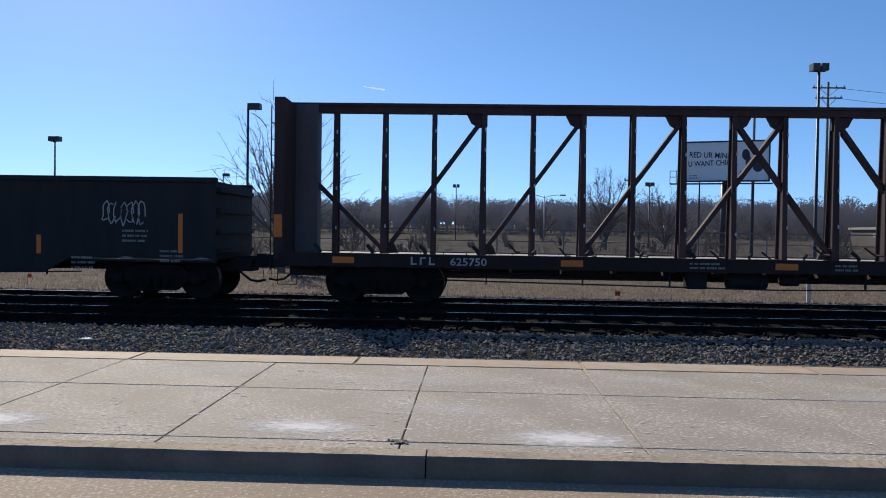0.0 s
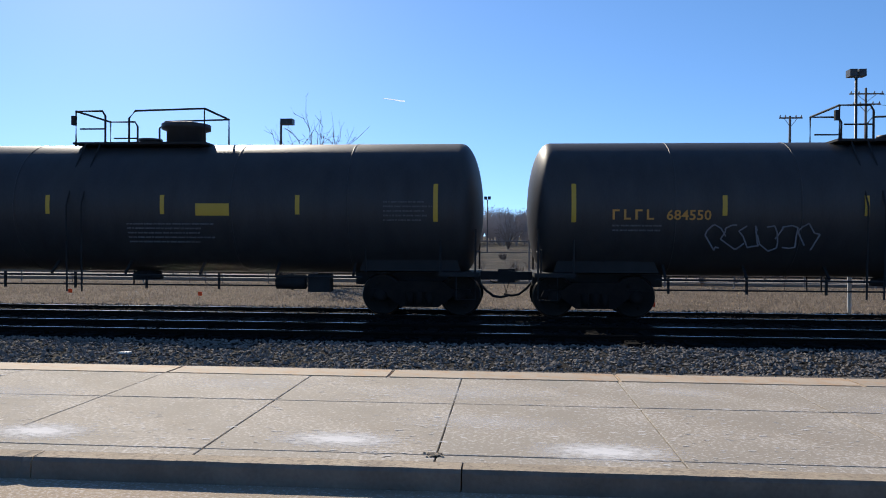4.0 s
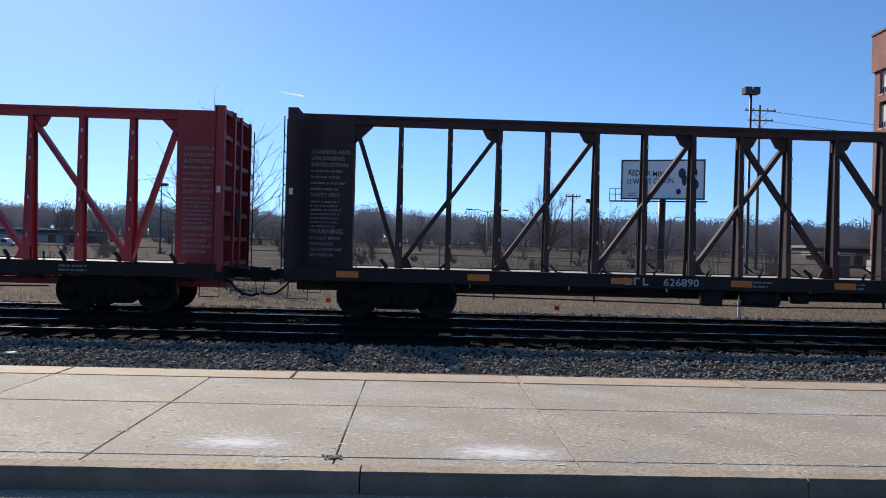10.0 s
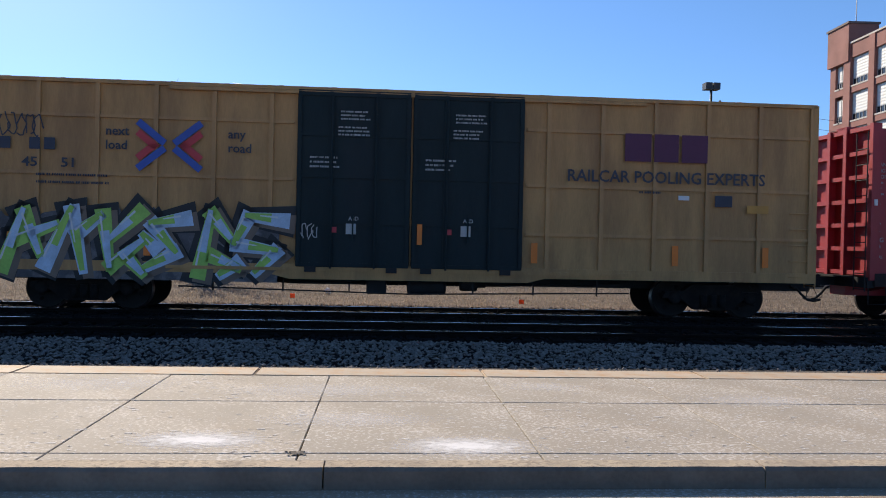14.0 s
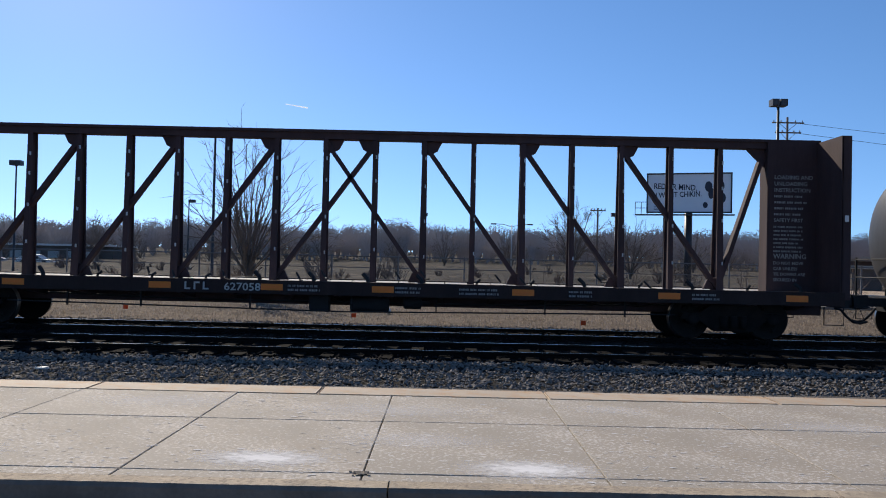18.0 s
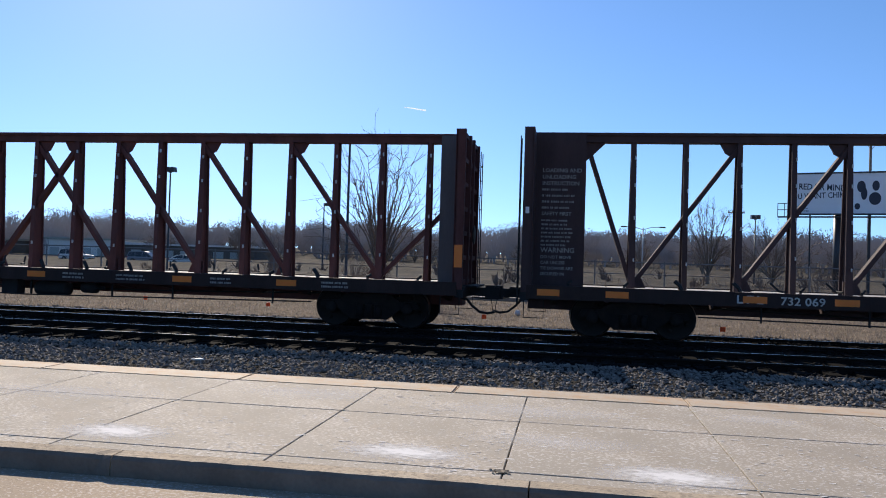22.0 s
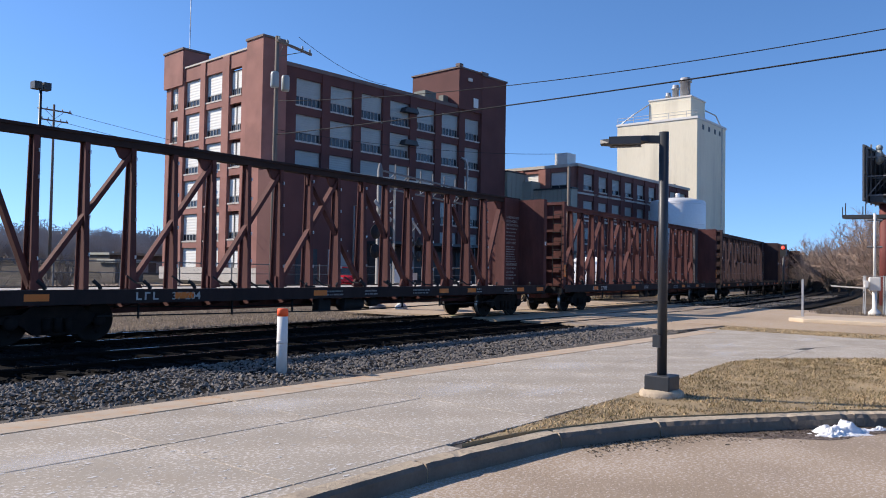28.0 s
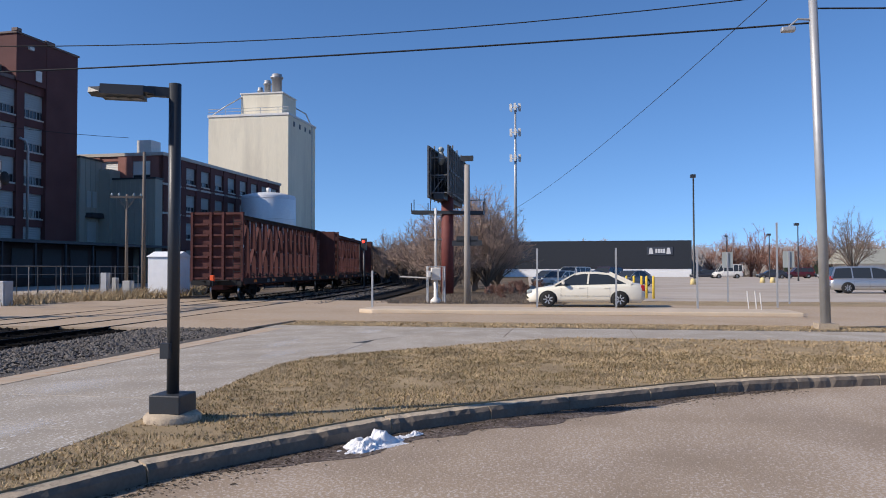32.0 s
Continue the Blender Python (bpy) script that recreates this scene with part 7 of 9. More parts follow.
def crossing_signal(x, y, h, arm=0.0, turn=0.0, label="grey level-crossing signal mast with red lamps"):
    p = thing("crossing_signal", label, "railway signal", pose(x, y, -0.02, 0, 0, turn))
    bm = bmesh.new()
    lathe(bm, [(0, 0), (0.35, 0), (0.35, 0.12), (0.13, 0.2), (0.12, h), (0.05, h + 0.25), (0, h + 0.3)], 12)
    part("mast", bm, M_DULLGALV, p)
    for z in (2.4, 3.2):
        for s in (-1, 1):
            bm = bmesh.new()
            lathe(bm, [(0, -0.06), (0.3, -0.05), (0.3, -0.03), (0.12, -0.02), (0.12, 0.1), (0, 0.12)], 16, "y", centre=(s * 0.42, -0.15, z))
            part("lamp_disc", bm, M_BLACK, p, "black round lamp disc with hood")
        bm = bmesh.new()
        beam(bm, (-0.42, 0, z), (0.42, 0, z), 0.07, 0.07)
        part("lamp_bar", bm, M_DULLGALV, p)
    for q in (-1, 1):
        bm = bmesh.new()
        plate(bm, [(-0.6, 4.0 + q * 0.42), (-0.5, 4.12 + q * 0.42), (0.6, 4.2 - q * 0.42), (0.5, 4.08 - q * 0.42)], -0.22, -0.2)
        part("crossbuck_blade", bm, M_DULLWHITE, p)
    if arm:
        bm = bmesh.new()
        for z in (h - 0.75, h - 0.05):
            beam(bm, (0, -0.1, z), (arm, -0.1, z - 0.25), 0.07, 0.07)
        n = int(arm / 0.8)
        for k in range(n):
            x0, x1 = k * arm / n, (k + 1) * arm / n
            beam(bm, (x0, -0.1, h - 0.75 - 0.25 * x0 / arm), (x1, -0.1, h - 0.05 - 0.25 * x1 / arm), 0.04, 0.04)
            beam(bm, (x1, -0.1, h - 0.75 - 0.25 * x1 / arm), (x1, -0.1, h + 0.35 - 0.25 * x1 / arm), 0.05, 0.05)
        part("cantilever_truss", bm, M_DULLGALV, p)
        for xq in (arm * 0.72, arm * 0.95):
            for s in (-0.3, 0.3):
                bm = bmesh.new()
                lathe(bm, [(0, -0.06), (0.28, -0.05), (0.28, -0.03), (0.12, -0.02), (0.12, 0.1), (0, 0.12)], 14, "y", centre=(xq + s, -0.25, h - 0.6))
                part("lamp_disc", bm, M_BLACK, p, "black round lamp disc with hood")
    return p


crossing_signal(24.4, 23.9, 5.85, 6.2, 3)
crossing_signal(33.6, 30.2, 4.3, 0, 10)


M_REDLIGHT = mat("lit_red_lens", (0.7, 0.05, 0.03), 0.4, var=0.05, bump=0)
lit = M_REDLIGHT.node_tree.nodes["Principled BSDF"]
lit.inputs["Emission Color"].default_value = (1.0, 0.06, 0.04, 1)
lit.inputs["Emission Strength"].default_value = 1.5
SIGNALS = ((135, 41.1, 6.9), (75, 21.85, 4.4))


def gate_box(x, y, turn, lowered=False):
    p = thing("crossing_gate", "white level-crossing gate mechanism with lowered arm" if lowered else "white level-crossing gate mechanism with raised arm", "crossing gate", pose(x, y, 0, 0, 0, turn))
    bm = bmesh.new()
    lathe(bm, [(0, -0.05), (0.28, -0.05), (0.25, 0.1), (0.1, 0.25), (0.1, 1.5), (0, 1.5)], 12)
    part("pedestal", bm, M_WHITE, p)
    bm = bmesh.new()
    cbox(bm, 0, 0, 1.35, 0.55, 0.45, 0.6)
    part("mechanism", bevelled(bm, 0.04, 2), M_WHITE, p)
    bm = bmesh.new()
    if lowered:
        beam(bm, (-0.1, -0.2, 1.15), (-0.9, -1.7, 1.22), 0.03, 0.06)
        rod("mast", M_WHITE, p, [(0.0, 0.0, 1.4), (0.0, 0.0, 4.5)], 0.06, 8)
        for z in (3.0, 4.2):
            rod("mast_bracket", M_DULLGALV, p, [(0.0, -0.3, z), (0.0, 0.3, z)], 0.05, 6)
        for q in (-0.45, 0.45):
            rod("guard_rail", M_POLE, p, [(q, -0.4, 0.0), (q, -0.4, 1.7), (q, 0.4, 1.7), (q, 0.4, 0.0)], 0.04, 6)
    else:
        beam(bm, (-0.1, 0.35, 0.9), (-0.1, 0.35, 5.0), 0.1, 0.04)
    part("gate_arm", bm, M_DULLWHITE, p)
    bm = bmesh.new()
    cbox(bm, 0.2, -0.35, 1.35, 0.9, 0.12, 0.3)
    part("counterweight", bm, M_WHITE, p)


def block_signal(x, y, h):
    """A far railway signal: slim mast, dark head, small red lamp."""
    p = thing("railway_signal", "far railway signal mast with a red lamp", "railway signal", pose(x, y, -0.1))
    rod("mast", M_DULLGALV, p, [(0, 0, 0), (0, 0, h)], 0.09, 8)
    part("head", cbox(bmesh.new(), 0, 0, h - 0.35, 0.35, 0.5, 1.1), M_DARKPOLE, p)
    part("lens", lathe(bmesh.new(), [(0, -0.03), (0.15, -0.02), (0.15, 0.04), (0, 0.05)], 12, "x", centre=(-0.2, 0, h - 0.1)), M_REDLIGHT, p, "glowing red lens")


for x, y, h in SIGNALS:
    block_signal(x, y, h)
gate_box(25.1, 23.2, 15)
gate_box(39.9, 8.2, 195, True)
pb = plain_pole("signal_pole", 39.4, 6.6, 6.6, 0.16, mat("grey_pole_wood", (0.3, 0.275, 0.25), 0.9, var=0.3, streak=8), "weathered grey wooden pole with line equipment")
for z, w in ((6.9, 0.3), (3.1, 0.5), (2.9, 0.7)):
    bm = bmesh.new()
    beam(bm, (0, -w, z), (0, w, z), 0.12, 0.25)
    part("equipment", bm, M_DARKPOLE, pb)

for x, y, h, t in ((32.1, 9.2, 1.55, ""), (33.5, 3.0, 2.4, ""), (33.9, 0.0, 2.4, ""), (33.2, -2.9, 2.4, ""), (42.4, -5.6, 2.4, "s"), (37.1, -6.6, 3.5, ""), (40.9, -8.0, 2.4, "s"), (47.0, 2.6, 1.6, ""), (47.6, 1.6, 1.6, ""), (48.0, 0.8, 1.6, "")):
    p = thing("sign_post", "thin galvanised sign post in a concrete island", "sign post", pose(x, y, -0.02))
    bm = bmesh.new()
    beam(bm, (0, 0, 0), (0, 0, h), 0.07, 0.05)
    part("post", bm, M_POLE, p)
    if t:
        bm = bmesh.new()
        box(bm, 0.03, 0.05, -0.25, 0.25, h - 0.75, h)
        part("sign_plate", bm, M_GREYPANE, p, "grey back of a road sign")
ws = thing("warning_sign", "bright yellow-green diamond warning sign on a post", "road sign", pose(25.6, -7.15, -0.03))
bm = bmesh.new()
beam(bm, (0, 0, 0), (0, 0, 3.0), 0.07, 0.05)
part("post", bm, M_POLE, ws)
bm = bmesh.new()
d = 0.52
vs = [bm.verts.new((-0.04, y, z)) for y, z in ((0, 2.1), (d, 2.1 + d), (0, 2.1 + 2 * d), (-d, 2.1 + d))]
vt = [bm.verts.new((-0.06, v.co.y, v.co.z)) for v in vs]
bm.faces.new(vs)
bm.faces.new(vt[::-1])
for i in range(4):
    bm.faces.new((vs[i], vs[(i + 1) % 4], vt[(i + 1) % 4], vt[i]))
part("diamond", bm, M_SIGNYG, ws)
bm = bmesh.new()
box(bm, -0.06, -0.04, -0.3, 0.3, 1.72, 2.08)
part("arrow_plate", bm, M_SIGNYG, ws)
bm = bmesh.new()
box(bm, -0.066, -0.06, -0.06, 0.06, 2.4, 2.75)
box(bm, -0.066, -0.06, -0.05, 0.05, 2.8, 2.9)
beam(bm, (-0.064, 0.0, 2.45), (-0.064, 0.15, 2.28), 0.006, 0.06)
beam(bm, (-0.064, 0.0, 2.45), (-0.064, -0.15, 2.28), 0.006, 0.06)
beam(bm, (-0.064, 0.15, 1.98), (-0.064, -0.12, 1.82), 0.006, 0.07)
part("symbol", bm, M_LETTERD, ws, "plain black symbol")
for x, y, h in ((54.0, -1.5, 1.15), (47.6, -1.55, 1.2), (47.4, -1.95, 1.2), (47.2, -2.2, 1.2), (47.0, -2.55, 1.2)):
    bo = thing("bollard", "yellow painted steel bollard", "bollard", pose(x, y, -0.06), "car park bollards")
    bm = bmesh.new()
    lathe(bm, [(0, 0), (0.065, 0), (0.065, h), (0.04, h + 0.05), (0, h + 0.06)], 12)
    part("tube", bm, M_POLEYELLOW, bo)
for x, y in ((34.7, -5.0), (34.3, -5.2), (32.5, -5.0)):
    p = thing("delineator_post", "white reflective delineator post", "marker post", pose(x, y, -0.02))
    bm = bmesh.new()
    beam(bm, (0, 0, 0), (0.02, 0.06, 0.75), 0.09, 0.03)
    part("blade", bm, M_WHITE, p)
for x, y in ((96.7, -19.0), (96.8, -20.1), (85.8, -9.9)):
    p = thing("concrete_base", "yellow painted concrete lamp base", "lamp base", pose(x, y, -0.06))
    bm = bmesh.new()
    lathe(bm, [(0, 0), (0.32, 0), (0.22, 0.6), (0, 0.64)], 12)
    part("block", bm, mat("faded_yellow_base", (0.62, 0.5, 0.24), 0.7, var=0.2), p)

# mobile-phone mast
cm = thing("phone_mast", "slim grey mobile phone mast with three antenna rings", "mast", pose(249, 21.9, 0))
bm = bmesh.new()
lathe(bm, [(0, 0), (0.6, 0), (0.3, 54.5), (0, 54.5)], 10)
part("mast", bm, M_POLE, cm)
for z in (53, 45.0, 36.8):
    for k in range(6):
        a = k * math.pi / 3
        bm = bmesh.new()
        cbox(bm, 1.6 * math.cos(a), 1.6 * math.sin(a), z, 0.5, 0.7, 2.2)
        beam(bm, (0, 0, z), (1.5 * math.cos(a), 1.5 * math.sin(a), z), 0.12, 0.12)
        part("antenna", bm, M_WHITE, cm)

# chain-link fence behind the track: posts, rails and a thin wire lattice
fence = thing("chain_link_fence", "galvanised chain-link fence along the lot", "fence")
FY = 35.0
verts, faces = [], []
for k in range(41):
    x = -62 + k * 3.0
    bm2 = bmesh.new()
    tube(bm2, [(x, FY, -0.25), (x, FY, 1.85)], 0.035, 6)
    part("post", bm2, M_DULLGALV, fence)
for z in (1.78, 1.27, 0.0):
    bm2 = bmesh.new()
    tube(bm2, [(-62, FY, z), (58, FY, z)], 0.03 if z > 1.5 else 0.018, 5)
    part("rail", bm2, M_DULLGALV, fence)
x = -40.0
while x < 34:
    for s in (-1, 1):
        i = len(verts)
        x1 = x + s * 2.0
        verts += [(x - 0.004, FY - 0.01, 0.0), (x + 0.004, FY - 0.01, 0.0), (x1 + 0.004, FY - 0.01, 1.78), (x1 - 0.004, FY - 0.01, 1.78)]
        faces.append((i, i + 1, i + 2, i + 3))
    x += 0.14
tagged(raw("wire_mesh", verts, faces, M_DULLGALV, parent=fence), kind="stuff")
yard_fence = thing("chain_link_fence", "chain-link fence in front of the works", "fence")
for k in range(22):
    x = 36 + k * 3.0
    bm2 = bmesh.new()
    tube(bm2, [(x, 30.6 + k * 1.0, -0.1), (x, 30.6 + k * 1.0, 1.8)], 0.035, 6)
    part("post", bm2, M_DARKPOLE, yard_fence)
bm2 = bmesh.new()
tube(bm2, [(36, 30.6, 1.8), (99, 51.6, 1.8)], 0.03, 5)
part("rail", bm2, M_DARKPOLE, yard_fence)


# ---- buildings ----
M_FRAMEGREY = mat("grey_frame_paint", (0.3, 0.3, 0.29), 0.6, var=0.15)


def window_mesh(name, w, h, blind=0.62, lights=5, blind_mat=None):
    """A wide works window: blind behind the upper part, a row of small panes below, frame and sill. Opens towards -y."""
    glass, cloth, frame_bm, sill = bmesh.new(), bmesh.new(), bmesh.new(), bmesh.new()
    box(glass, -w / 2, w / 2, 0.0, 0.05, 0, h)
    b0, b1 = h * (1 - blind), h - 0.08
    n = 7
    front = [(-0.02 - 0.02 * (k % 2), b0 + (b1 - b0) * k / (2 * n)) for k in range(2 * n + 1)]      # folds of the blind
    ring = [(-0.004, b0)] + front + [(-0.004, b1)]
    a = [cloth.verts.new((-w / 2 + 0.06, y, z)) for y, z in ring]
    b = [cloth.verts.new((w / 2 - 0.06, y, z)) for y, z in ring]
    for k in range(len(ring) - 1):
        cloth.faces.new((a[k], b[k], b[k + 1], a[k + 1]))
    for k in range(lights + 1):
        x = -w / 2 + 0.04 + k * (w - 0.08) / lights
        box(frame_bm, x - 0.04, x + 0.04, -0.052, 0.0, 0, b0)
    for z in (0.0, b0 - 0.04, h - 0.08):
        box(frame_bm, -w / 2, w / 2, -0.05, -0.001, z, z + 0.08)
    for x in (-w / 2, w / 2 - 0.08):
        box(frame_bm, x, x + 0.08, -0.049, -0.001, b0, h - 0.08)
    box(sill, -w / 2 - 0.1, w / 2 + 0.1, -0.32, 0.0, -0.16, 0.0)
    return shared(name, glass, M_GLASS), shared("blind", cloth, blind_mat or M_SHADE), shared("window_frame", frame_bm, M_FRAMEGREY), shared("sill", sill, M_STONEW)


def put_window(meshes, parent, m):
    pane = same("window", meshes[0], parent, m)
    for nm, me in zip(("blind", "window_frame", "sill"), meshes[1:]):
        same(nm, me, pane)


def pierced_wall(parent, length, z0, z1, openings, thick, material, m, name="wall"):
    """A wall along local x with real openings [(x0, x1, z0, z1)] laid out in columns; built of piers and spandrels."""
    cols = sorted({(a, b) for a, b, _, _ in openings})
    x = 0.0
    for a, b in cols + [(length, length)]:
        if a > x + 1e-4:
            bm2 = bmesh.new()
            box(bm2, x, a, -0.12 if cols and x > 0 and a < length else 0.0, thick, z0, z1)
            ob = part("pier", bm2, material, parent)
            ob.matrix_basis = m
        x = b
    for a, b in cols:
        z = z0
        for _, _, w0, w1 in sorted(o for o in openings if o[0] == a):
            bm2 = bmesh.new()
            box(bm2, a, b, 0.0, thick, z, w0)
            ob = part("spandrel", bm2, material, parent)
            ob.matrix_basis = m
            z = w1
        bm2 = bmesh.new()
        box(bm2, a, b, 0.0, thick, z, z1)
        ob = part("spandrel", bm2, material, parent)
        ob.matrix_basis = m


works = thing("works_building", "six-storey red brick factory with large blinded windows", "building", pose(48.3, 63.4, -0.1, 0, 0, -3))
FLOOR, WTOP = 3.72, 21.3
wide_f = window_mesh("factory_window", 3.3, 2.75, 0.66, 6, M_GREYPANE)
wide_l = window_mesh("factory_window", 3.4, 2.95, 0.76, 5)
narrow = window_mesh("stair_window", 0.95, 2.5, 0.72, 2)
# facade towards the track
ops = []
for k in range(7):
    c = 5.7 + 4.4 * k
    for r in range(6):
        zt = WTOP - FLOOR * r
        ops.append((c - 1.65, c + 1.65, zt - 2.75, zt))
# front wall in the shade-toned brick, sunny side below in plain red
pierced_wall(works, 33.6, 0, 22.3, ops, 0.5, M_BRICKSHADE, Matrix.Identity(4))
for a, b, z0, z1 in ops:
    put_window(wide_f, works, pose((a + b) / 2, 0.28, z0))
# side towards the sun
side = Matrix.Rotation(-math.pi / 2, 4, "Z")            # local x runs back along +y when mirrored below
ops2 = []
for c, w in ((4.9, 2.2), (9.0, 3.4), (13.4, 3.4), (17.3, 1.8)):
    for r in range(6):
        zt = 22.3 - FLOOR * r
        ops2.append((19.3 - c - w / 2, 19.3 - c + w / 2, zt - 2.95, zt))
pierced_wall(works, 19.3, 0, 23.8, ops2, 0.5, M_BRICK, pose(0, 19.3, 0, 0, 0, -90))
for a, b, z0, z1 in ops2:
    m = pose(0, 19.3, 0, 0, 0, -90)
    if b - a > 2.6:
        put_window(wide_l, works, m @ pose((a + b) / 2, 0.28, z0))
    else:
        for q in (-0.5, 0.5):
            put_window(narrow, works, m @ pose((a + b) / 2 + q * (b - a) / 2, 0.28, z0 + 0.1))
bm = bmesh.new()
box(bm, 0.5, 33.4, 0.5, 19, 0, 22.2)
part("core", bm, M_BRICKSHADE, works)
for nm, x0, x1, y0, y1, z in (("corner_tower", -0.25, 2.6, -0.25, 2.6, 24.5), ("corner_tower", -0.25, 3.0, 15.3, 19.55, 26.0)):
    bm = bmesh.new()
    box(bm, x0, x1, y0, y1, 0 if y0 < 0 else 22.0, z)
    part(nm, bm, M_BRICK, works)
    bm = bmesh.new()
    box(bm, x0 - 0.12, x1 + 0.12, y0 - 0.12, y1 + 0.12, z, z + 0.22)
    part("coping", bm, mat("dark_coping", (0.16, 0.12, 0.11), 0.8), works)
bm = bmesh.new()
box(bm, 2.6, 33.5, -0.1, 0.5, 22.3, 22.7)
part("coping", bm, mat("dark_coping", (0.16, 0.12, 0.11), 0.8), works)
part("coping", box(bmesh.new(), -0.12, 0.55, 2.6, 15.3, 23.8, 23.98), M_STONEW, works, "pale stone coping")
bm = bmesh.new()
box(bm, 33.5, 38.6, -0.35, 8.0, 0, 27.2)
part("stair_tower", bm, M_BRICKSHADE, works)
bm = bmesh.new()
box(bm, 29.0, 33.5, -0.3, 8.0, 22.25, 27.4)
part("penthouse", bm, M_BRICKSHADE, works, "red brick rooftop penthouse coloured as in shade")
part("wall_lamp", cbox(bmesh.new(), 31.0, -0.42, 26.2, 0.7, 0.25, 0.4), M_WHITE, works)
part("penthouse_window", cbox(bmesh.new(), 32.3, -0.33, 23.4, 0.9, 0.08, 1.2), M_SHADE, works)
bm = bmesh.new()
box(bm, 28.85, 33.45, -0.42, 8.15, 27.4, 27.6)
box(bm, 33.45, 38.75, -0.48, 8.15, 27.2, 27.42)
box(bm, 33.2, 34.6, -0.5, 0.4, 27.42, 27.75)
box(bm, 28.8, 29.5, -0.5, 0.2, 27.6, 27.95)
part("coping", bm, mat("dark_coping", (0.16, 0.12, 0.11), 0.8), works)
bm = bmesh.new()
box(bm, 25.2, 27.2, 2, 4, 22.4, 24.2)
box(bm, 28.0, 28.9, 1.5, 2.3, 22.4, 24.0)
part("roof_unit", bm, mat("roof_unit", (0.12, 0.14, 0.13), 0.6), works)
for x, z in ((20.3, 20.2), (20.3, 16.4), (1.6, 9.0)):
    bm = bmesh.new()
    plate(bm, [(x - 1.2, z), (x + 1.2, z), (x + 0.9, z + 0.55), (x - 0.9, z + 0.55)], -0.7, 0.2)
    part("vent_hood", bm, M_DARKPOLE, works)
bm = bmesh.new()
tube(bm, [(1.2, 16.5, 24.7), (1.2, 16.5, 32.5)], 0.05, 6)
part("aerial", bm, M_POLE, works)
for x in (30.5,):
    bm = bmesh.new()
    tube(bm, [(x, -0.6, 0), (x, -0.6, 15.0), (x - 0.4, -0.6, 15.8), (x - 1.0, -0.4, 16.0)], 0.14, 8)
    part("flue_pipe", bm, M_POLE, works)
bm = bmesh.new()
box(bm, -0.3, 0.0, -0.1, 19.4, 0, 1.6)
part("plinth", bm, M_STONEW, works)

annex = thing("works_annex", "low brick annex in front of the factory, coloured as in shade", "building", pose(47.6, 59.6, -0.1, 0, 0, -3))
bm = bmesh.new()
box(bm, 0, 21, 0, 3.6, 0, 11.4)
part("wall", bm, M_BRICKSHADE, annex)
bm = bmesh.new()
box(bm, -0.15, 21.15, -0.15, 3.6, 11.4, 11.65)
part("coping", bm, M_STONEW, annex)
for k in range(3):
    bm = bmesh.new()
    box(bm, 2.0 + k * 4.0, 4.6 + k * 4.0, -0.06, 0.05, 1.0 if k % 3 else 0.1, 3.6)
    part("loading_door" if k % 3 == 0 else "window", bm, M_GREYPANE if k % 3 else M_DARKPOLE, annex)
for x in (9.0, 13.5):
    bm = bmesh.new()
    tube(bm, [(x, -0.4, 0), (x, -0.4, 8.2), (x + 1.0, -0.4, 8.4)], 0.09, 8)
    part("pipe", bm, M_POLE, annex)

canopy = thing("loading_canopy", "low dark loading canopy along the factory", "canopy", pose(58.0, 54.5, -0.1, 0, 0, -3))
block("roof", M_DARKPOLE, canopy, 0, 36, 0, 4.0, 4.3, 4.6)
for k in range(8):
    bar("post", M_DARKPOLE, canopy, (0.3 + k * 4.2, 0.2, 0), (0.3 + k * 4.2, 0.2, 4.3), 0.18, 0.18)
for k in range(7):
    block("dock_door", M_DARKPOLE, canopy, 0.8 + k * 4.2, 3.6 + k * 4.2, 3.4, 3.47, 0.8, 3.8)
# added wall, its dark colour stands in for the shade under the canopy
block("dock_wall", mat("shaded_dock", (0.05, 0.035, 0.033), 0.8), canopy, 0, 36, 3.5, 4.0, 0, 4.3)

grey = thing("clad_building", "grey-green metal-clad factory block", "building", pose(87.2, 60.9, -0.1, 0, 0, -2))
bm = bmesh.new()
box(bm, 0, 4.2, 0, 14, 0, 15.2)
box(bm, 3.6, 5.75, -1.5, 0, 0, 14.2)
part("wall", bm, M_GREYCLAD, grey)
part("lean_to", box(bmesh.new(), 4.2, 5.75, -7.5, -1.5, 0, 12.9), M_GREYCLAD, grey, "lower grey clad bay against the mill")
part("eave", box(bmesh.new(), -0.15, 4.3, -0.15, 14, 15.2, 15.4), M_DARKPOLE, grey)
part("eave", box(bmesh.new(), 4.05, 5.8, -7.65, -1.5, 12.9, 13.1), M_DARKPOLE, grey)
for k in range(5):
    part("cladding_rib", box(bmesh.new(), k * 0.95 + 0.1, k * 0.95 + 0.16, -0.05, 0.0, 0, 15.2), M_GREYCLAD, grey)
for k in range(9):
    part("cladding_rib", box(bmesh.new(), 4.15, 4.2, -7.3 + k * 0.65, -7.24 + k * 0.65, 0, 12.9), M_GREYCLAD, grey)
    part("cladding_rib", box(bmesh.new(), -0.05, 0.0, 0.3 + k * 1.5, 0.36 + k * 1.5, 0, 15.2), M_GREYCLAD, grey)
for x, z, w, h in ((1.3, 9.3, 0.7, 2.0), (2.4, 9.3, 0.7, 2.0), (1.4, 4.3, 1.6, 3.2), (1.0, 1.4, 0.6, 1.5), (2.4, 1.4, 0.6, 1.5)):
    bm = bmesh.new()
    box(bm, x, x + w, -0.08, 0.02, z, z + h)
    part("window", bm, M_GREYPANE, grey)
bm = bmesh.new()
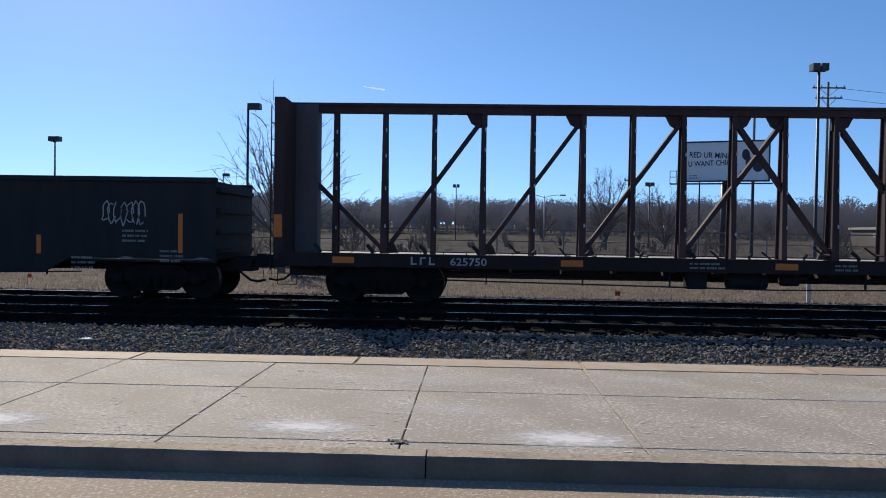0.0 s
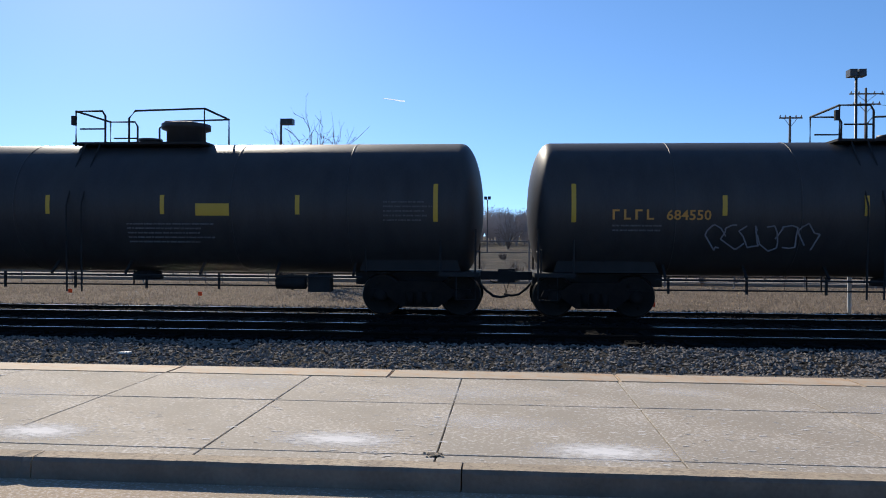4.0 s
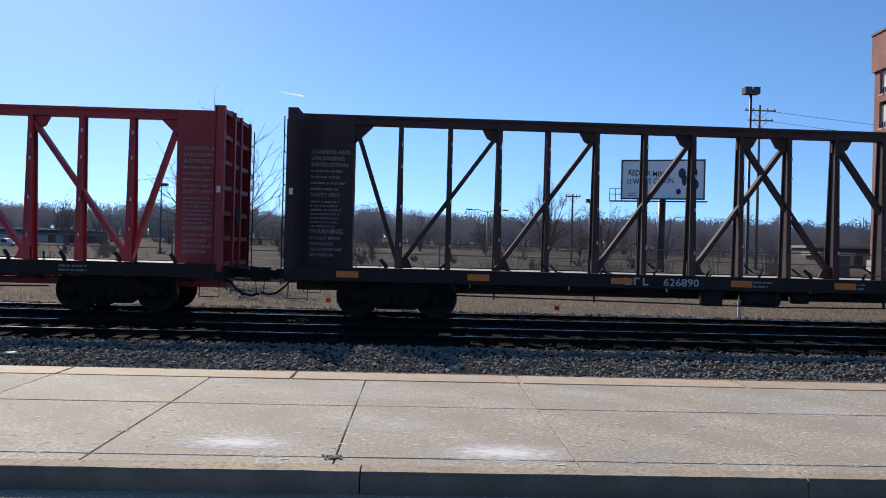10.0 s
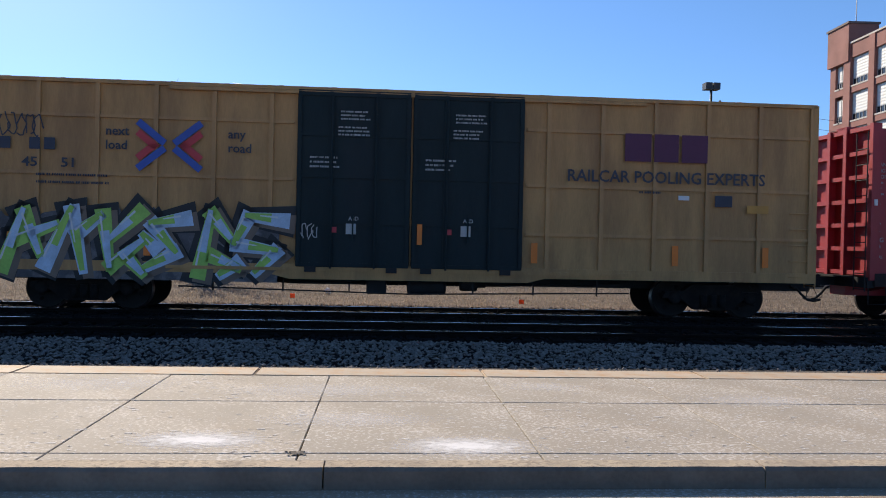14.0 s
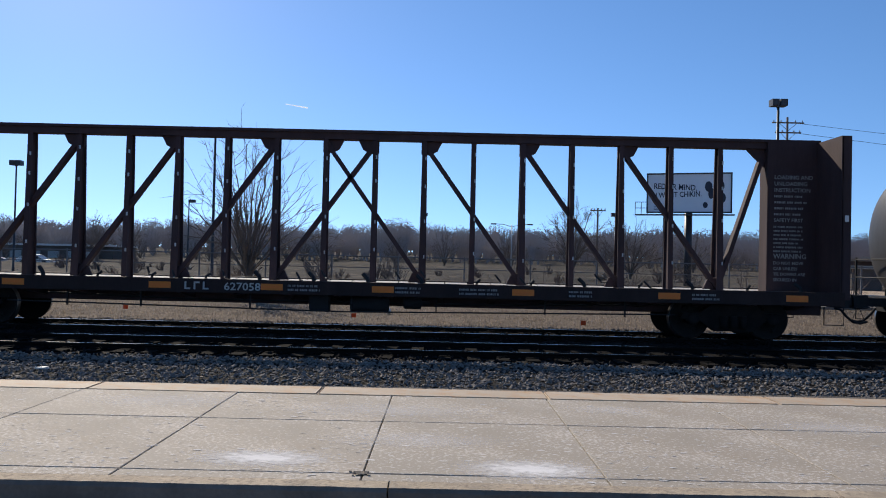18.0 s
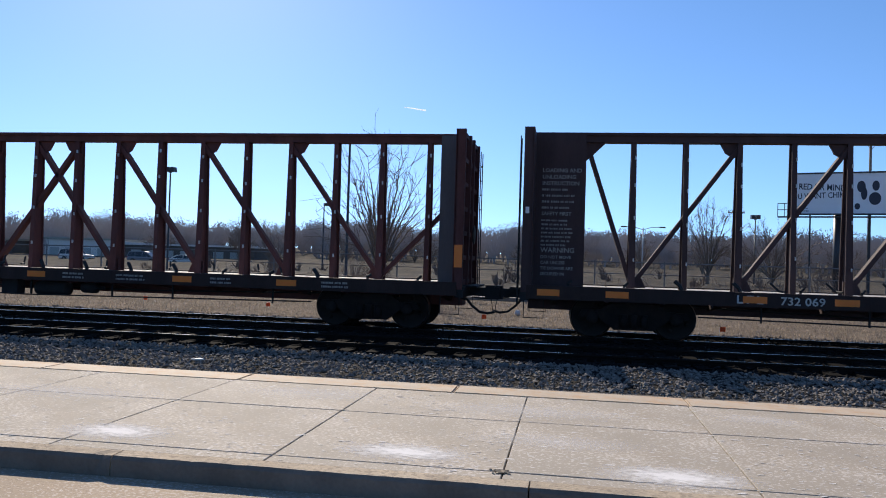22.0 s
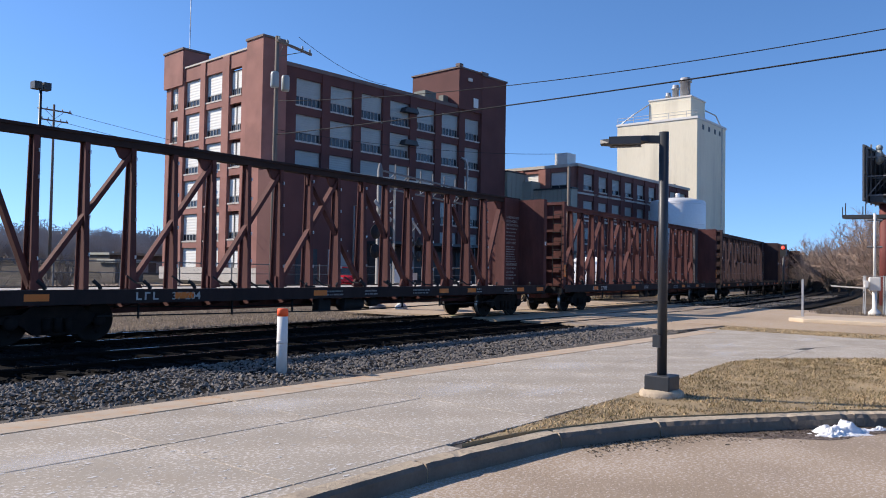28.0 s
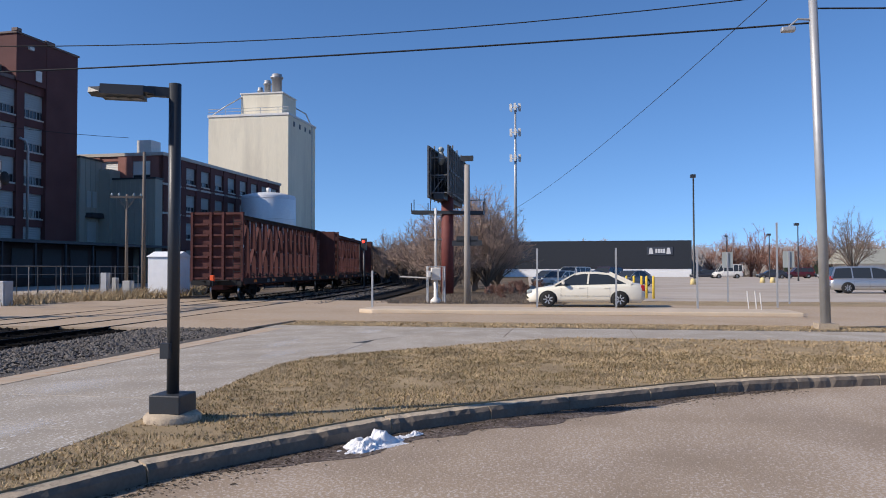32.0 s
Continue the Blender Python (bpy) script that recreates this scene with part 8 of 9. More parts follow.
plate(bm, [(1.0, 8.0), (3.4, 8.0), (3.2, 8.6), (1.2, 8.6)], -1.0, 0)
part("vent_hood", bm, M_DARKPOLE, grey)

mill = thing("mill_building", "four-storey red brick mill with grey windows", "building", pose(93.0, 53.4, -0.1, 0, 0, -1))
ops = []
for k in range(9):
    c = 3.0 + k * 3.95
    for r in range(4):
        ops.append((c - 1.35, c + 1.35, 2.0 + r * 3.7, 4.2 + r * 3.7))
pierced_wall(mill, 37.0, 0, 16.1, ops, 0.5, M_BRICKSHADE, Matrix.Identity(4))
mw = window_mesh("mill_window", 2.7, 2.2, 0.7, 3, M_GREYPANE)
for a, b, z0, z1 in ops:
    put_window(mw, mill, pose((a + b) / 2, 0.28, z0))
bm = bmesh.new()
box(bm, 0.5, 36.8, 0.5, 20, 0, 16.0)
part("core", bm, M_BRICKSHADE, mill)
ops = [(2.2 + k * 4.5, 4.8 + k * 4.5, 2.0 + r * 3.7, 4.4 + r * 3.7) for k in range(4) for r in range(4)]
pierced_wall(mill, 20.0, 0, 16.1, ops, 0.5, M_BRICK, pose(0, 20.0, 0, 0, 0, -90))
mw2 = window_mesh("mill_window", 2.6, 2.4, 0.75, 2)
for a, b, z0, z1 in ops:
    put_window(mw2, mill, pose(0, 20.0, 0, 0, 0, -90) @ pose((a + b) / 2, 0.28, z0))
bm = bmesh.new()
box(bm, -0.2, 37.2, -0.2, 0.4, 16.1, 16.5)
box(bm, -0.2, 0.4, 0.4, 20.2, 16.1, 16.5)
for z in (12.4, 8.7):
    box(bm, -0.12, 37.1, -0.12, 0.0, z, z + 0.25)
part("coping", bm, M_STONEW, mill)
bm = bmesh.new()
box(bm, 0.6, 2.8, 2.0, 4.0, 16.0, 18.2)
part("cooling_unit", bm, M_WHITE, mill, "white rooftop cooling unit")
bm = bmesh.new()
box(bm, -12, -1.5, 16, 26, 0, 18.6)
part("penthouse", bm, M_CREAM, mill, "cream rendered rear block")

elev = thing("grain_elevator", "tall cream concrete grain elevator tower", "silo tower", pose(138.7, 54.7, -0.1))
bm = bmesh.new()
box(bm, 0, 14.7, 0, 15.9, 0, 30.3)
part("tower", bm, M_CREAM, elev)
bm = bmesh.new()
box(bm, -0.15, 14.85, -0.15, 16.05, 30.3, 30.7)
part("parapet", bm, M_WHITE, elev, "whitewashed parapet")
bm = bmesh.new()
box(bm, 2.5, 9.5, 2.2, 10.5, 30.6, 35.0)
part("head_house", bm, M_CREAM, elev)
part("roof_edge", box(bmesh.new(), 2.35, 9.65, 2.05, 10.65, 35.0, 35.25), M_WHITE, elev)
for y in (2.0, 5.5, 9.0, 12.5, 15.8):
    rod("rail_post", M_POLE, elev, [(-0.05, y, 30.7), (-0.05, y, 31.8)], 0.05)
for z in (31.25, 31.8):
    rod("hand_rail", M_POLE, elev, [(-0.05, 0, z), (-0.05, 15.9, z)], 0.05)
for x, y, r, h in ((4.2, 4.0, 0.95, 3.2), (5.4, 6.4, 0.6, 2.4), (6.6, 8.4, 0.45, 1.4)):
    bm = bmesh.new()
    lathe(bm, [(0, 0), (r, 0), (r, h), (r * 1.3, h), (r * 1.3, h + 0.3), (r, h + 0.4), (r, h + 0.8), (0, h + 0.9)], 12, centre=(x, y, 35.0))
    part("roof_vent", bm, M_POLE, elev)
bm = bmesh.new()
tube(bm, [(2.5, 10.4, 34.5), (1.0, 13.0, 32.5), (0.6, 15.6, 30.7)], 0.12, 6)
tube(bm, [(9.5, 2.2, 33.5), (12.0, 1.0, 32.8), (14.0, 0.6, 30.7)], 0.12, 6)
part("spout_pipe", bm, M_POLE, elev)
bm = bmesh.new()
for k in range(24):
    cbox(bm, 12.4, -0.12, 2 + k * 1.15, 0.5, 0.06, 0.06)
for x in (12.15, 12.65):
    box(bm, x - 0.04, x + 0.04, -0.16, -0.1, 1, 30.6)
part("ladder", bm, M_POLE, elev)
for y, z in ((4, 17.5), (6, 17.5), (8.5, 12.0)):
    bm = bmesh.new()
    box(bm, -0.05, 0.05, y, y + 0.7, z, z + 0.9)
    part("vent_opening", bm, M_DARKPOLE, elev)

for x, z in ((2.5, 28.6), (5.5, 28.6), (8.5, 28.6), (11.0, 28.6), (3.0, 10.0)):
    block("vent_opening", M_DARKPOLE, elev, x, x + 0.8, -0.05, 0.05, z, z + 0.9)

silo = thing("storage_tank", "silver-white round storage tank", "tank", pose(112.5, 47.4, -0.1))
bm = bmesh.new()
lathe(bm, [(0, 0), (4.0, 0), (4.0, 12.3), (3.8, 12.6), (2.0, 13.0), (0, 13.2)], 40)
part("shell", bm, M_SILO, silo)
for z in (3.0, 6.0, 9.0, 12.0):
    bm = bmesh.new()
    lathe(bm, [(4.0, z), (4.04, z + 0.05), (4.0, z + 0.1)], 40)
    part("ring_seam", bm, M_SILO, silo)
bm = bmesh.new()
lathe(bm, [(0, 13.2), (0.35, 13.2), (0.35, 13.8), (0, 13.9)], 10)
part("cap", bm, M_SILO, silo)

M_BRIGHTWHITE = mat("clean_white_paint", (0.85, 0.85, 0.84), 0.5, var=0.06)
shed = thing("relay_hut", "white metal relay hut beside the line", "hut", pose(49.4, 27.5, -0.12, 0, 0, 5))
bm = bmesh.new()
box(bm, -1.1, 1.1, -0.9, 0.9, 0, 2.5)
part("body", bm, M_BRIGHTWHITE, shed)
bm = bmesh.new()
plate(bm, [(-1.2, 2.5), (1.2, 2.5), (0.0, 2.85)], -1.0, 1.0)
part("roof", bm, M_BRIGHTWHITE, shed)
bm = bmesh.new()
box(bm, -0.5, 0.35, -0.94, -0.9, 0.1, 2.1)
part("door", bm, M_BRIGHTWHITE, shed)
for x, y, w, h in ((45.6, 29.5, 0.4, 1.5), (46.3, 29.3, 0.3, 1.2), (47.2, 29.0, 0.5, 1.0), (33.5, 26.4, 0.6, 1.2)):
    cb = thing("equipment_cabinet", "grey trackside equipment cabinet", "cabinet", pose(x, y, -0.12))
    bm = bmesh.new()
    cbox(bm, 0, 0, h / 2, w, w, h)
    part("body", bevelled(bm, 0.02, 1), M_POLE, cb)
    bm = bmesh.new()
    cbox(bm, 0, -w / 2 - 0.01, h / 2, w * 0.8, 0.02, h * 0.8)
    part("door", bm, M_POLE, cb)

store = thing("store_building", "long low dark store with a white base band", "building", pose(163, -20.2, -0.1))
bm = bmesh.new()
box(bm, 0, 40, 0, 44, 1.6, 7.3)
part("wall", bm, M_STORE, store)
bm = bmesh.new()
box(bm, 0.05, 39.9, 0.05, 43.9, 0, 1.6)
part("base_band", bm, M_BRIGHTWHITE, store)
bm = bmesh.new()
box(bm, -0.1, 0.0, 3.6, 8.6, 4.4, 6.0)
part("sign_panel", bm, mat("sign_dark", (0.05, 0.06, 0.08), 0.6, bump=0), store)
for q in (0, 1):
    bm = bmesh.new()
    y = 4.0 + q * 3.4
    vs = [bm.verts.new((-0.14, y + a, z)) for a, z in ((0, 4.6), (0.9, 4.6), (0.7, 5.8), (0.2, 5.8))]
    bm.faces.new(vs)
    part("sign_emblem", bm, M_PATCH, store)
for k in range(4):
    block("sign_bar", M_PATCH, store, -0.15, -0.12, 5.1 + 0.5 * k, 5.5 + 0.5 * k, 4.8, 5.6)

far = thing("low_house", "low house with a pale gable roof", "house", pose(150, -60, -0.1))
bm = bmesh.new()
box(bm, 0, 12, 0, 14, 0, 2.6)
part("wall", bm, M_WHITE, far)
bm = bmesh.new()
plate(bm, [(-1, 2.5), (13, 2.5), (6, 5.2)], -1, 15)
part("roof", bm, M_GREYCLAD, far)
M_LOWSHOP = mat("brown_shop_front", (0.1, 0.085, 0.072), 0.8, var=0.4, scale=0.4)
for x, y, w, h, m_, lab in ((-78, 122, 26, 2.9, M_LOWSHOP, "long low brown shop row with a pale roof edge"), (52, 100, 12, 3.0, M_LOWSHOP, "low brown shed behind the lot"), (-92, 120, 16, 3.5, M_WHITE, "low pale building far behind the lot"), (35, 66, 2.6, 1.9, M_LOWSHOP, "small brown site cabin by the lot"), (-112, 118, 18, 3.0, M_LOWSHOP, "low brown building behind the lot")):
    sh = thing("low_building", lab, "building", pose(x, y, -0.1))
    bm = bmesh.new()
    deep = min(9, w)
    box(bm, 0, w, 0, deep, 0, h)
    part("wall", bm, m_, sh)
    bm = bmesh.new()
    box(bm, -0.3, w + 0.3, -0.4, deep + 0.2, h, h + 0.3)
    part("roof", bm, M_WHITE if w > 20 else M_GREYCLAD, sh)
    for k in range(int(w // 3)):
        bm = bmesh.new()
        box(bm, 0.7 + k * 3.0, 2.5 + k * 3.0, -0.06, 0.02, 0.7, min(2.1, h - 0.5))
        part("window", bm, M_GREYPANE, sh)


# ---- vehicles ----
def vehicle(name, label, paint, m, kind="saloon", L=4.95, W=1.82):
    """A road vehicle facing local +x: a lofted shell with glazing, wheels, lamps, mirrors, door joints."""
    v = thing(name, label, "car", m)
    h = {"saloon": 1.46, "suv": 1.8, "van": 1.75, "minibus": 2.3}[kind]
    sill, hl = {"saloon": 0.2, "suv": 0.3, "van": 0.22, "minibus": 0.28}[kind], L / 2
    # outline along the length: place (share of half the length), shoulder height, half-width share
    deck = {"saloon": [(-1.0, 0.55, 0.8), (-0.985, 0.8, 0.9), (-0.93, 0.96, 0.95), (-0.72, 1.0, 0.99), (-0.4, 0.97, 1.0), (0.1, 0.94, 1.0), (0.42, 0.9, 1.0), (0.62, 0.84, 0.98), (0.82, 0.76, 0.94), (0.94, 0.66, 0.86), (1.0, 0.5, 0.7)],
            "suv": [(-1.0, 0.6, 0.86), (-0.985, 1.0, 0.93), (-0.9, 1.1, 0.97), (-0.4, 1.1, 1.0), (0.4, 1.1, 1.0), (0.55, 1.08, 0.99), (0.85, 1.02, 0.96), (0.96, 0.92, 0.9), (1.0, 0.62, 0.8)],
            "van": [(-1.0, 0.5, 0.86), (-0.985, 0.9, 0.93), (-0.9, 1.02, 0.97), (-0.4, 1.02, 1.0), (0.4, 1.0, 1.0), (0.66, 0.96, 0.98), (0.86, 0.84, 0.94), (0.96, 0.7, 0.86), (1.0, 0.5, 0.74)],
            "minibus": [(-1.0, 0.5, 0.9), (-0.99, 1.0, 0.95), (-0.9, 1.2, 0.98), (0.4, 1.2, 1.0), (0.66, 1.15, 0.98), (0.88, 1.0, 0.94), (0.97, 0.8, 0.86), (1.0, 0.5, 0.76)]}[kind]
    body, wr = bmesh.new(), {"saloon": 0.33}.get(kind, 0.36)
    rings = []
    for f, zt, wf in deck:                 # seven points from sill to sill over the shoulder
        w = W / 2 * wf
        zs = sill + (0.12 if abs(f) > 0.95 else 0.0)
        rings.append([body.verts.new((f * hl, y, z)) for y, z in ((-w * 0.93, zs), (-w, zs + 0.16), (-w * 1.0, zt - 0.16), (-w * 0.93, zt - 0.02), (0, zt + 0.03), (w * 0.93, zt - 0.02), (w * 1.0, zt - 0.16), (w, zs + 0.16), (w * 0.93, zs))])
    for a, b in zip(rings, rings[1:]):
        for k in range(9):
            body.faces.new((a[k], a[(k + 1) % 9], b[(k + 1) % 9], b[k]))
    body.faces.new(rings[0])
    body.faces.new(rings[-1][::-1])
    for fc in body.faces:
        fc.smooth = True
    bmesh.ops.recalc_face_normals(body, faces=body.faces[:])
    part("body", body, paint, v)
    # the cabin: stations from rear window to windscreen; glass inset between painted pillars
    cab = {"saloon": [(-0.78, 0.98), (-0.42, h - 0.06), (-0.2, h), (0.05, h - 0.01), (0.16, h - 0.06), (0.52, 0.9)],
           "suv": [(-0.98, 1.08), (-0.9, h - 0.05), (-0.6, h), (0.05, h), (0.16, h - 0.05), (0.46, 1.09)],
           "van": [(-0.97, 1.0), (-0.86, h - 0.05), (-0.5, h), (0.1, h), (0.24, h - 0.07), (0.68, 0.96)],
           "minibus": [(-0.98, 1.18), (-0.96, h - 0.05), (-0.5, h), (0.3, h), (0.46, h - 0.08), (0.74, 1.12)]}[kind]
    belt = cab[0][1] - 0.02
    glass, shell = bmesh.new(), bmesh.new()

    def at(f, z, side, grow=0.0):
        return Vector((f * hl, side * (W / 2 * 0.93 - 0.24 * (z - belt) + grow), z))

    g = [[glass.verts.new(at(f, z, q)) for f, z in cab] for q in (-1, 1)]
    for k in range(len(cab) - 1):
        glass.faces.new((g[0][k], g[0][k + 1], g[1][k + 1], g[1][k]))
    glass.faces.new(g[0])
    glass.faces.new(g[1][::-1])
    bmesh.ops.recalc_face_normals(glass, faces=glass.faces[:])
    part("cabin_glass", glass, M_GLASS, v, "dark glazed cabin")
    top = cab[1:-1]
    t = [[shell.verts.new(at(f, z + 0.015, q, 0.012)) for f, z in top] for q in (-1, 1)]
    u = [[shell.verts.new(at(f, z - 0.07, q, 0.012)) for f, z in top] for q in (-1, 1)]
    for k in range(len(top) - 1):
        shell.faces.new((t[0][k], t[0][k + 1], t[1][k + 1], t[1][k]))
        for q in (0, 1):
            shell.faces.new((t[q][k], t[q][k + 1], u[q][k + 1], u[q][k]))
    for q in (-1, 1):                      # pillars: windscreen, door, rear
        for (fa, za), (fb, zb), w in ((cab[-1], cab[-2], 0.07), (cab[0], cab[1], 0.2 if kind == "saloon" else 0.12)):
            beam(shell, at(fa, za, q, 0.01), at(fb, zb, q, 0.01), w, 0.03, up=(0, 1, 0), w2=w * 0.8)
        for f in {"saloon": (-0.05,), "suv": (-0.1, -0.5), "van": (0.02, -0.45), "minibus": (0.3, 0.0, -0.35, -0.7)}[kind]:
            beam(shell, at(f, belt, q, 0.008), at(f - 0.02, h - 0.05, q, 0.008), 0.07, 0.02, up=(0, 1, 0))
    bmesh.ops.recalc_face_normals(shell, faces=shell.faces[:])
    part("roof", shell, paint, v)
    for x in (-hl * 0.58, hl * 0.62):
        for y in (-1, 1):
            bm2 = bmesh.new()
            lathe(bm2, [(wr * 0.62, -0.1), (wr * 0.95, -0.11), (wr, -0.07), (wr, 0.07), (wr * 0.95, 0.11), (wr * 0.62, 0.1)], 20, "y")
            w = part("wheel", bm2, M_TYRE, v)
            w.matrix_basis = pose(x, y * (W / 2 - 0.07), wr)
            bm2 = bmesh.new()
            lathe(bm2, [(0, -0.085), (0.07, -0.09), (wr * 0.3, -0.055), (wr * 0.6, -0.1), (wr * 0.64, -0.08), (wr * 0.64, 0.08), (wr * 0.6, 0.1), (wr * 0.3, 0.055), (0, 0.085)], 18, "y")
            for k in range(7):
                an = k * 2 * math.pi / 7
                for yy in (-0.09, 0.09):
                    beam(bm2, (0.05 * math.cos(an), yy, 0.05 * math.sin(an)), (wr * 0.6 * math.cos(an), yy * 1.08, wr * 0.6 * math.sin(an)), 0.05, 0.02, up=(0, 1, 0))
            part("rim", bm2, M_RIM, w)
            bm2 = bmesh.new()
            plate(bm2, [(x + (wr + 0.055) * math.cos(k * math.pi / 10), wr - 0.02 + (wr + 0.055) * math.sin(k * math.pi / 10)) for k in range(-1, 12)], y * (W / 2 + 0.003) - 0.004, y * (W / 2 + 0.003) + 0.002)
            part("wheel_arch", bm2, M_BLACK, v)
    low = kind == "saloon"
    for y in (-1, 1):
        part("headlamp", bevelled(cbox(bmesh.new(), hl * 0.945, y * (W / 2 - 0.3), 0.64 if low else 0.86, 0.2, 0.36, 0.13), 0.03, 2), M_GREYPANE, v)
        part("tail_lamp", bevelled(cbox(bmesh.new(), -hl * 0.965, y * (W / 2 - 0.19), 0.8 if low else 1.0, 0.16, 0.26, 0.24), 0.03, 2), M_REDLAMP, v)
        part("mirror", bevelled(cbox(bmesh.new(), hl * 0.36, y * (W / 2 + 0.08), belt + 0.05, 0.13, 0.2, 0.13), 0.03, 2), paint, v)
        for xh in (-hl * 0.36, hl * 0.06):
            part("door_handle", cbox(bmesh.new(), xh, y * (W / 2 + 0.008), belt - 0.16, 0.18, 0.03, 0.03), paint, v)
        for xd in (-hl * 0.05, hl * 0.4, -hl * 0.42):
            block("door_gap", M_DARKPOLE, v, xd - 0.005, xd + 0.005, y * W / 2 - 0.003, y * W / 2 + 0.003, sill + 0.16, belt - 0.14)
        block("side_moulding", M_DARKPOLE, v, -hl * 0.42, hl * 0.42, y * W / 2 - 0.002, y * W / 2 + 0.006, 0.46, 0.475)
    block("bumper", paint, v, -hl - 0.02, -hl + 0.1, -W * 0.4, W * 0.4, sill + 0.12, sill + 0.36)
    return v


vehicle("saloon_car", "cream saloon car waiting on the road", M_CREAMCAR, pose(37.0, 1.18, -0.01, 0, 0, 90), L=4.88)
vehicle("pickup_suv", "red off-road car parked before the brick works", M_REDCAR, pose(47.5, 50.4, -0.05, 0, 0, -125), "suv", 4.8)
vehicle("minivan", "silver minivan crossing the car park", M_RIM, pose(58.5, -17.2, -0.05, 0, 0, -90), "van", 5.0)
for x, y, kd, pt, r in ((70, 3.1, "saloon", M_WHITE, 150), (73, 2.2, "suv", M_WHITE, 150), (76, 0.6, "saloon", M_DARKCAR, 150), (79, -0.9, "suv", M_MAROONCAR, 150), (77, -3.2, "saloon", M_GREYCAR, 140), (84, 4.6, "saloon", M_DARKCAR, 150)):
    vehicle("parked_car", "parked car in the front row of the car park", pt, pose(x, y, -0.05, 0, 0, r), kd, 4.6)
for x, y, kd, pt, r in ((137, -22.3, "minibus", M_WHITE, 90), (139, -19.0, "saloon", M_DARKCAR, 90), (138, -33.5, "suv", M_MAROONCAR, 90), (136, -29, "saloon", M_DARKCAR, 90), (138, -38.5, "saloon", M_GREYCAR, 90), (-52, 99, "saloon", M_WHITE, 0), (-60, 102, "van", M_GREYCAR, 0), (-70, 101, "suv", M_WHITE, 0)):
    vehicle("parked_car", "distant car parked on the lot", pt, pose(x, y, -0.06, 0, 0, r), kd, 4.7)


# ---- trees ----
def bare_tree(x, y, h, seed, spread=0.6, bark=None, twig=None, depth=6, label="leafless tree with fine branches", name="tree", fork=0.32, r0=None, rmin=0.006):
    r3 = random.Random(seed)
    t = thing(name, label, "tree" if name == "tree" else "shrub", pose(x, y, -0.22))
    bmt, bmc = bmesh.new(), bmesh.new()
    r0 = r0 or h * 0.014

    def grow(p, d, ln, r, lev):
        q = p + d * ln
        mid = p + d * ln * 0.5 + Vector((r3.uniform(-1, 1), r3.uniform(-1, 1), r3.uniform(-0.3, 0.3))) * ln * 0.06
        tube(bmt if lev < 2 else bmc, [p, mid, q], r, 7 if lev < 2 else (5 if lev < 4 else 3), r2=r * 0.62, caps=False)
        if lev >= depth:
            return
        n = 3 if lev < 4 else 2
        for k in range(n):
            if lev > 3 and r3.random() < 0.12:
                continue
            az = r3.uniform(0, 6.283) if lev else (k / n + r3.uniform(0, 0.2)) * 6.283
            tilt = r3.uniform(0.25, 0.75) * spread * (1.25 if lev == 0 else 1.0)
            side = d.cross(Vector((math.cos(az), math.sin(az), 0.31)))
            side.normalize()
            nd = (d * math.cos(tilt) + side * math.sin(tilt) + Vector((0, 0, 0.12))).normalized()
            grow(p.lerp(q, r3.uniform(0.7, 1.0)), nd, ln * r3.uniform(0.62, 0.86), max(r * 0.6, rmin), lev + 1)
        if lev < 4:
            grow(q, (d + Vector((r3.uniform(-0.2, 0.2), r3.uniform(-0.2, 0.2), 0.1))).normalized(), ln * r3.uniform(0.7, 0.88), max(r * 0.65, rmin), lev + 1)

    grow(Vector((0, 0, 0)), Vector((0, 0, 1)), h * fork, r0, 0)
    part("trunk", bmt, bark or M_BARK, t)
    part("crown", bmc, twig or M_TWIG, t)
    return t


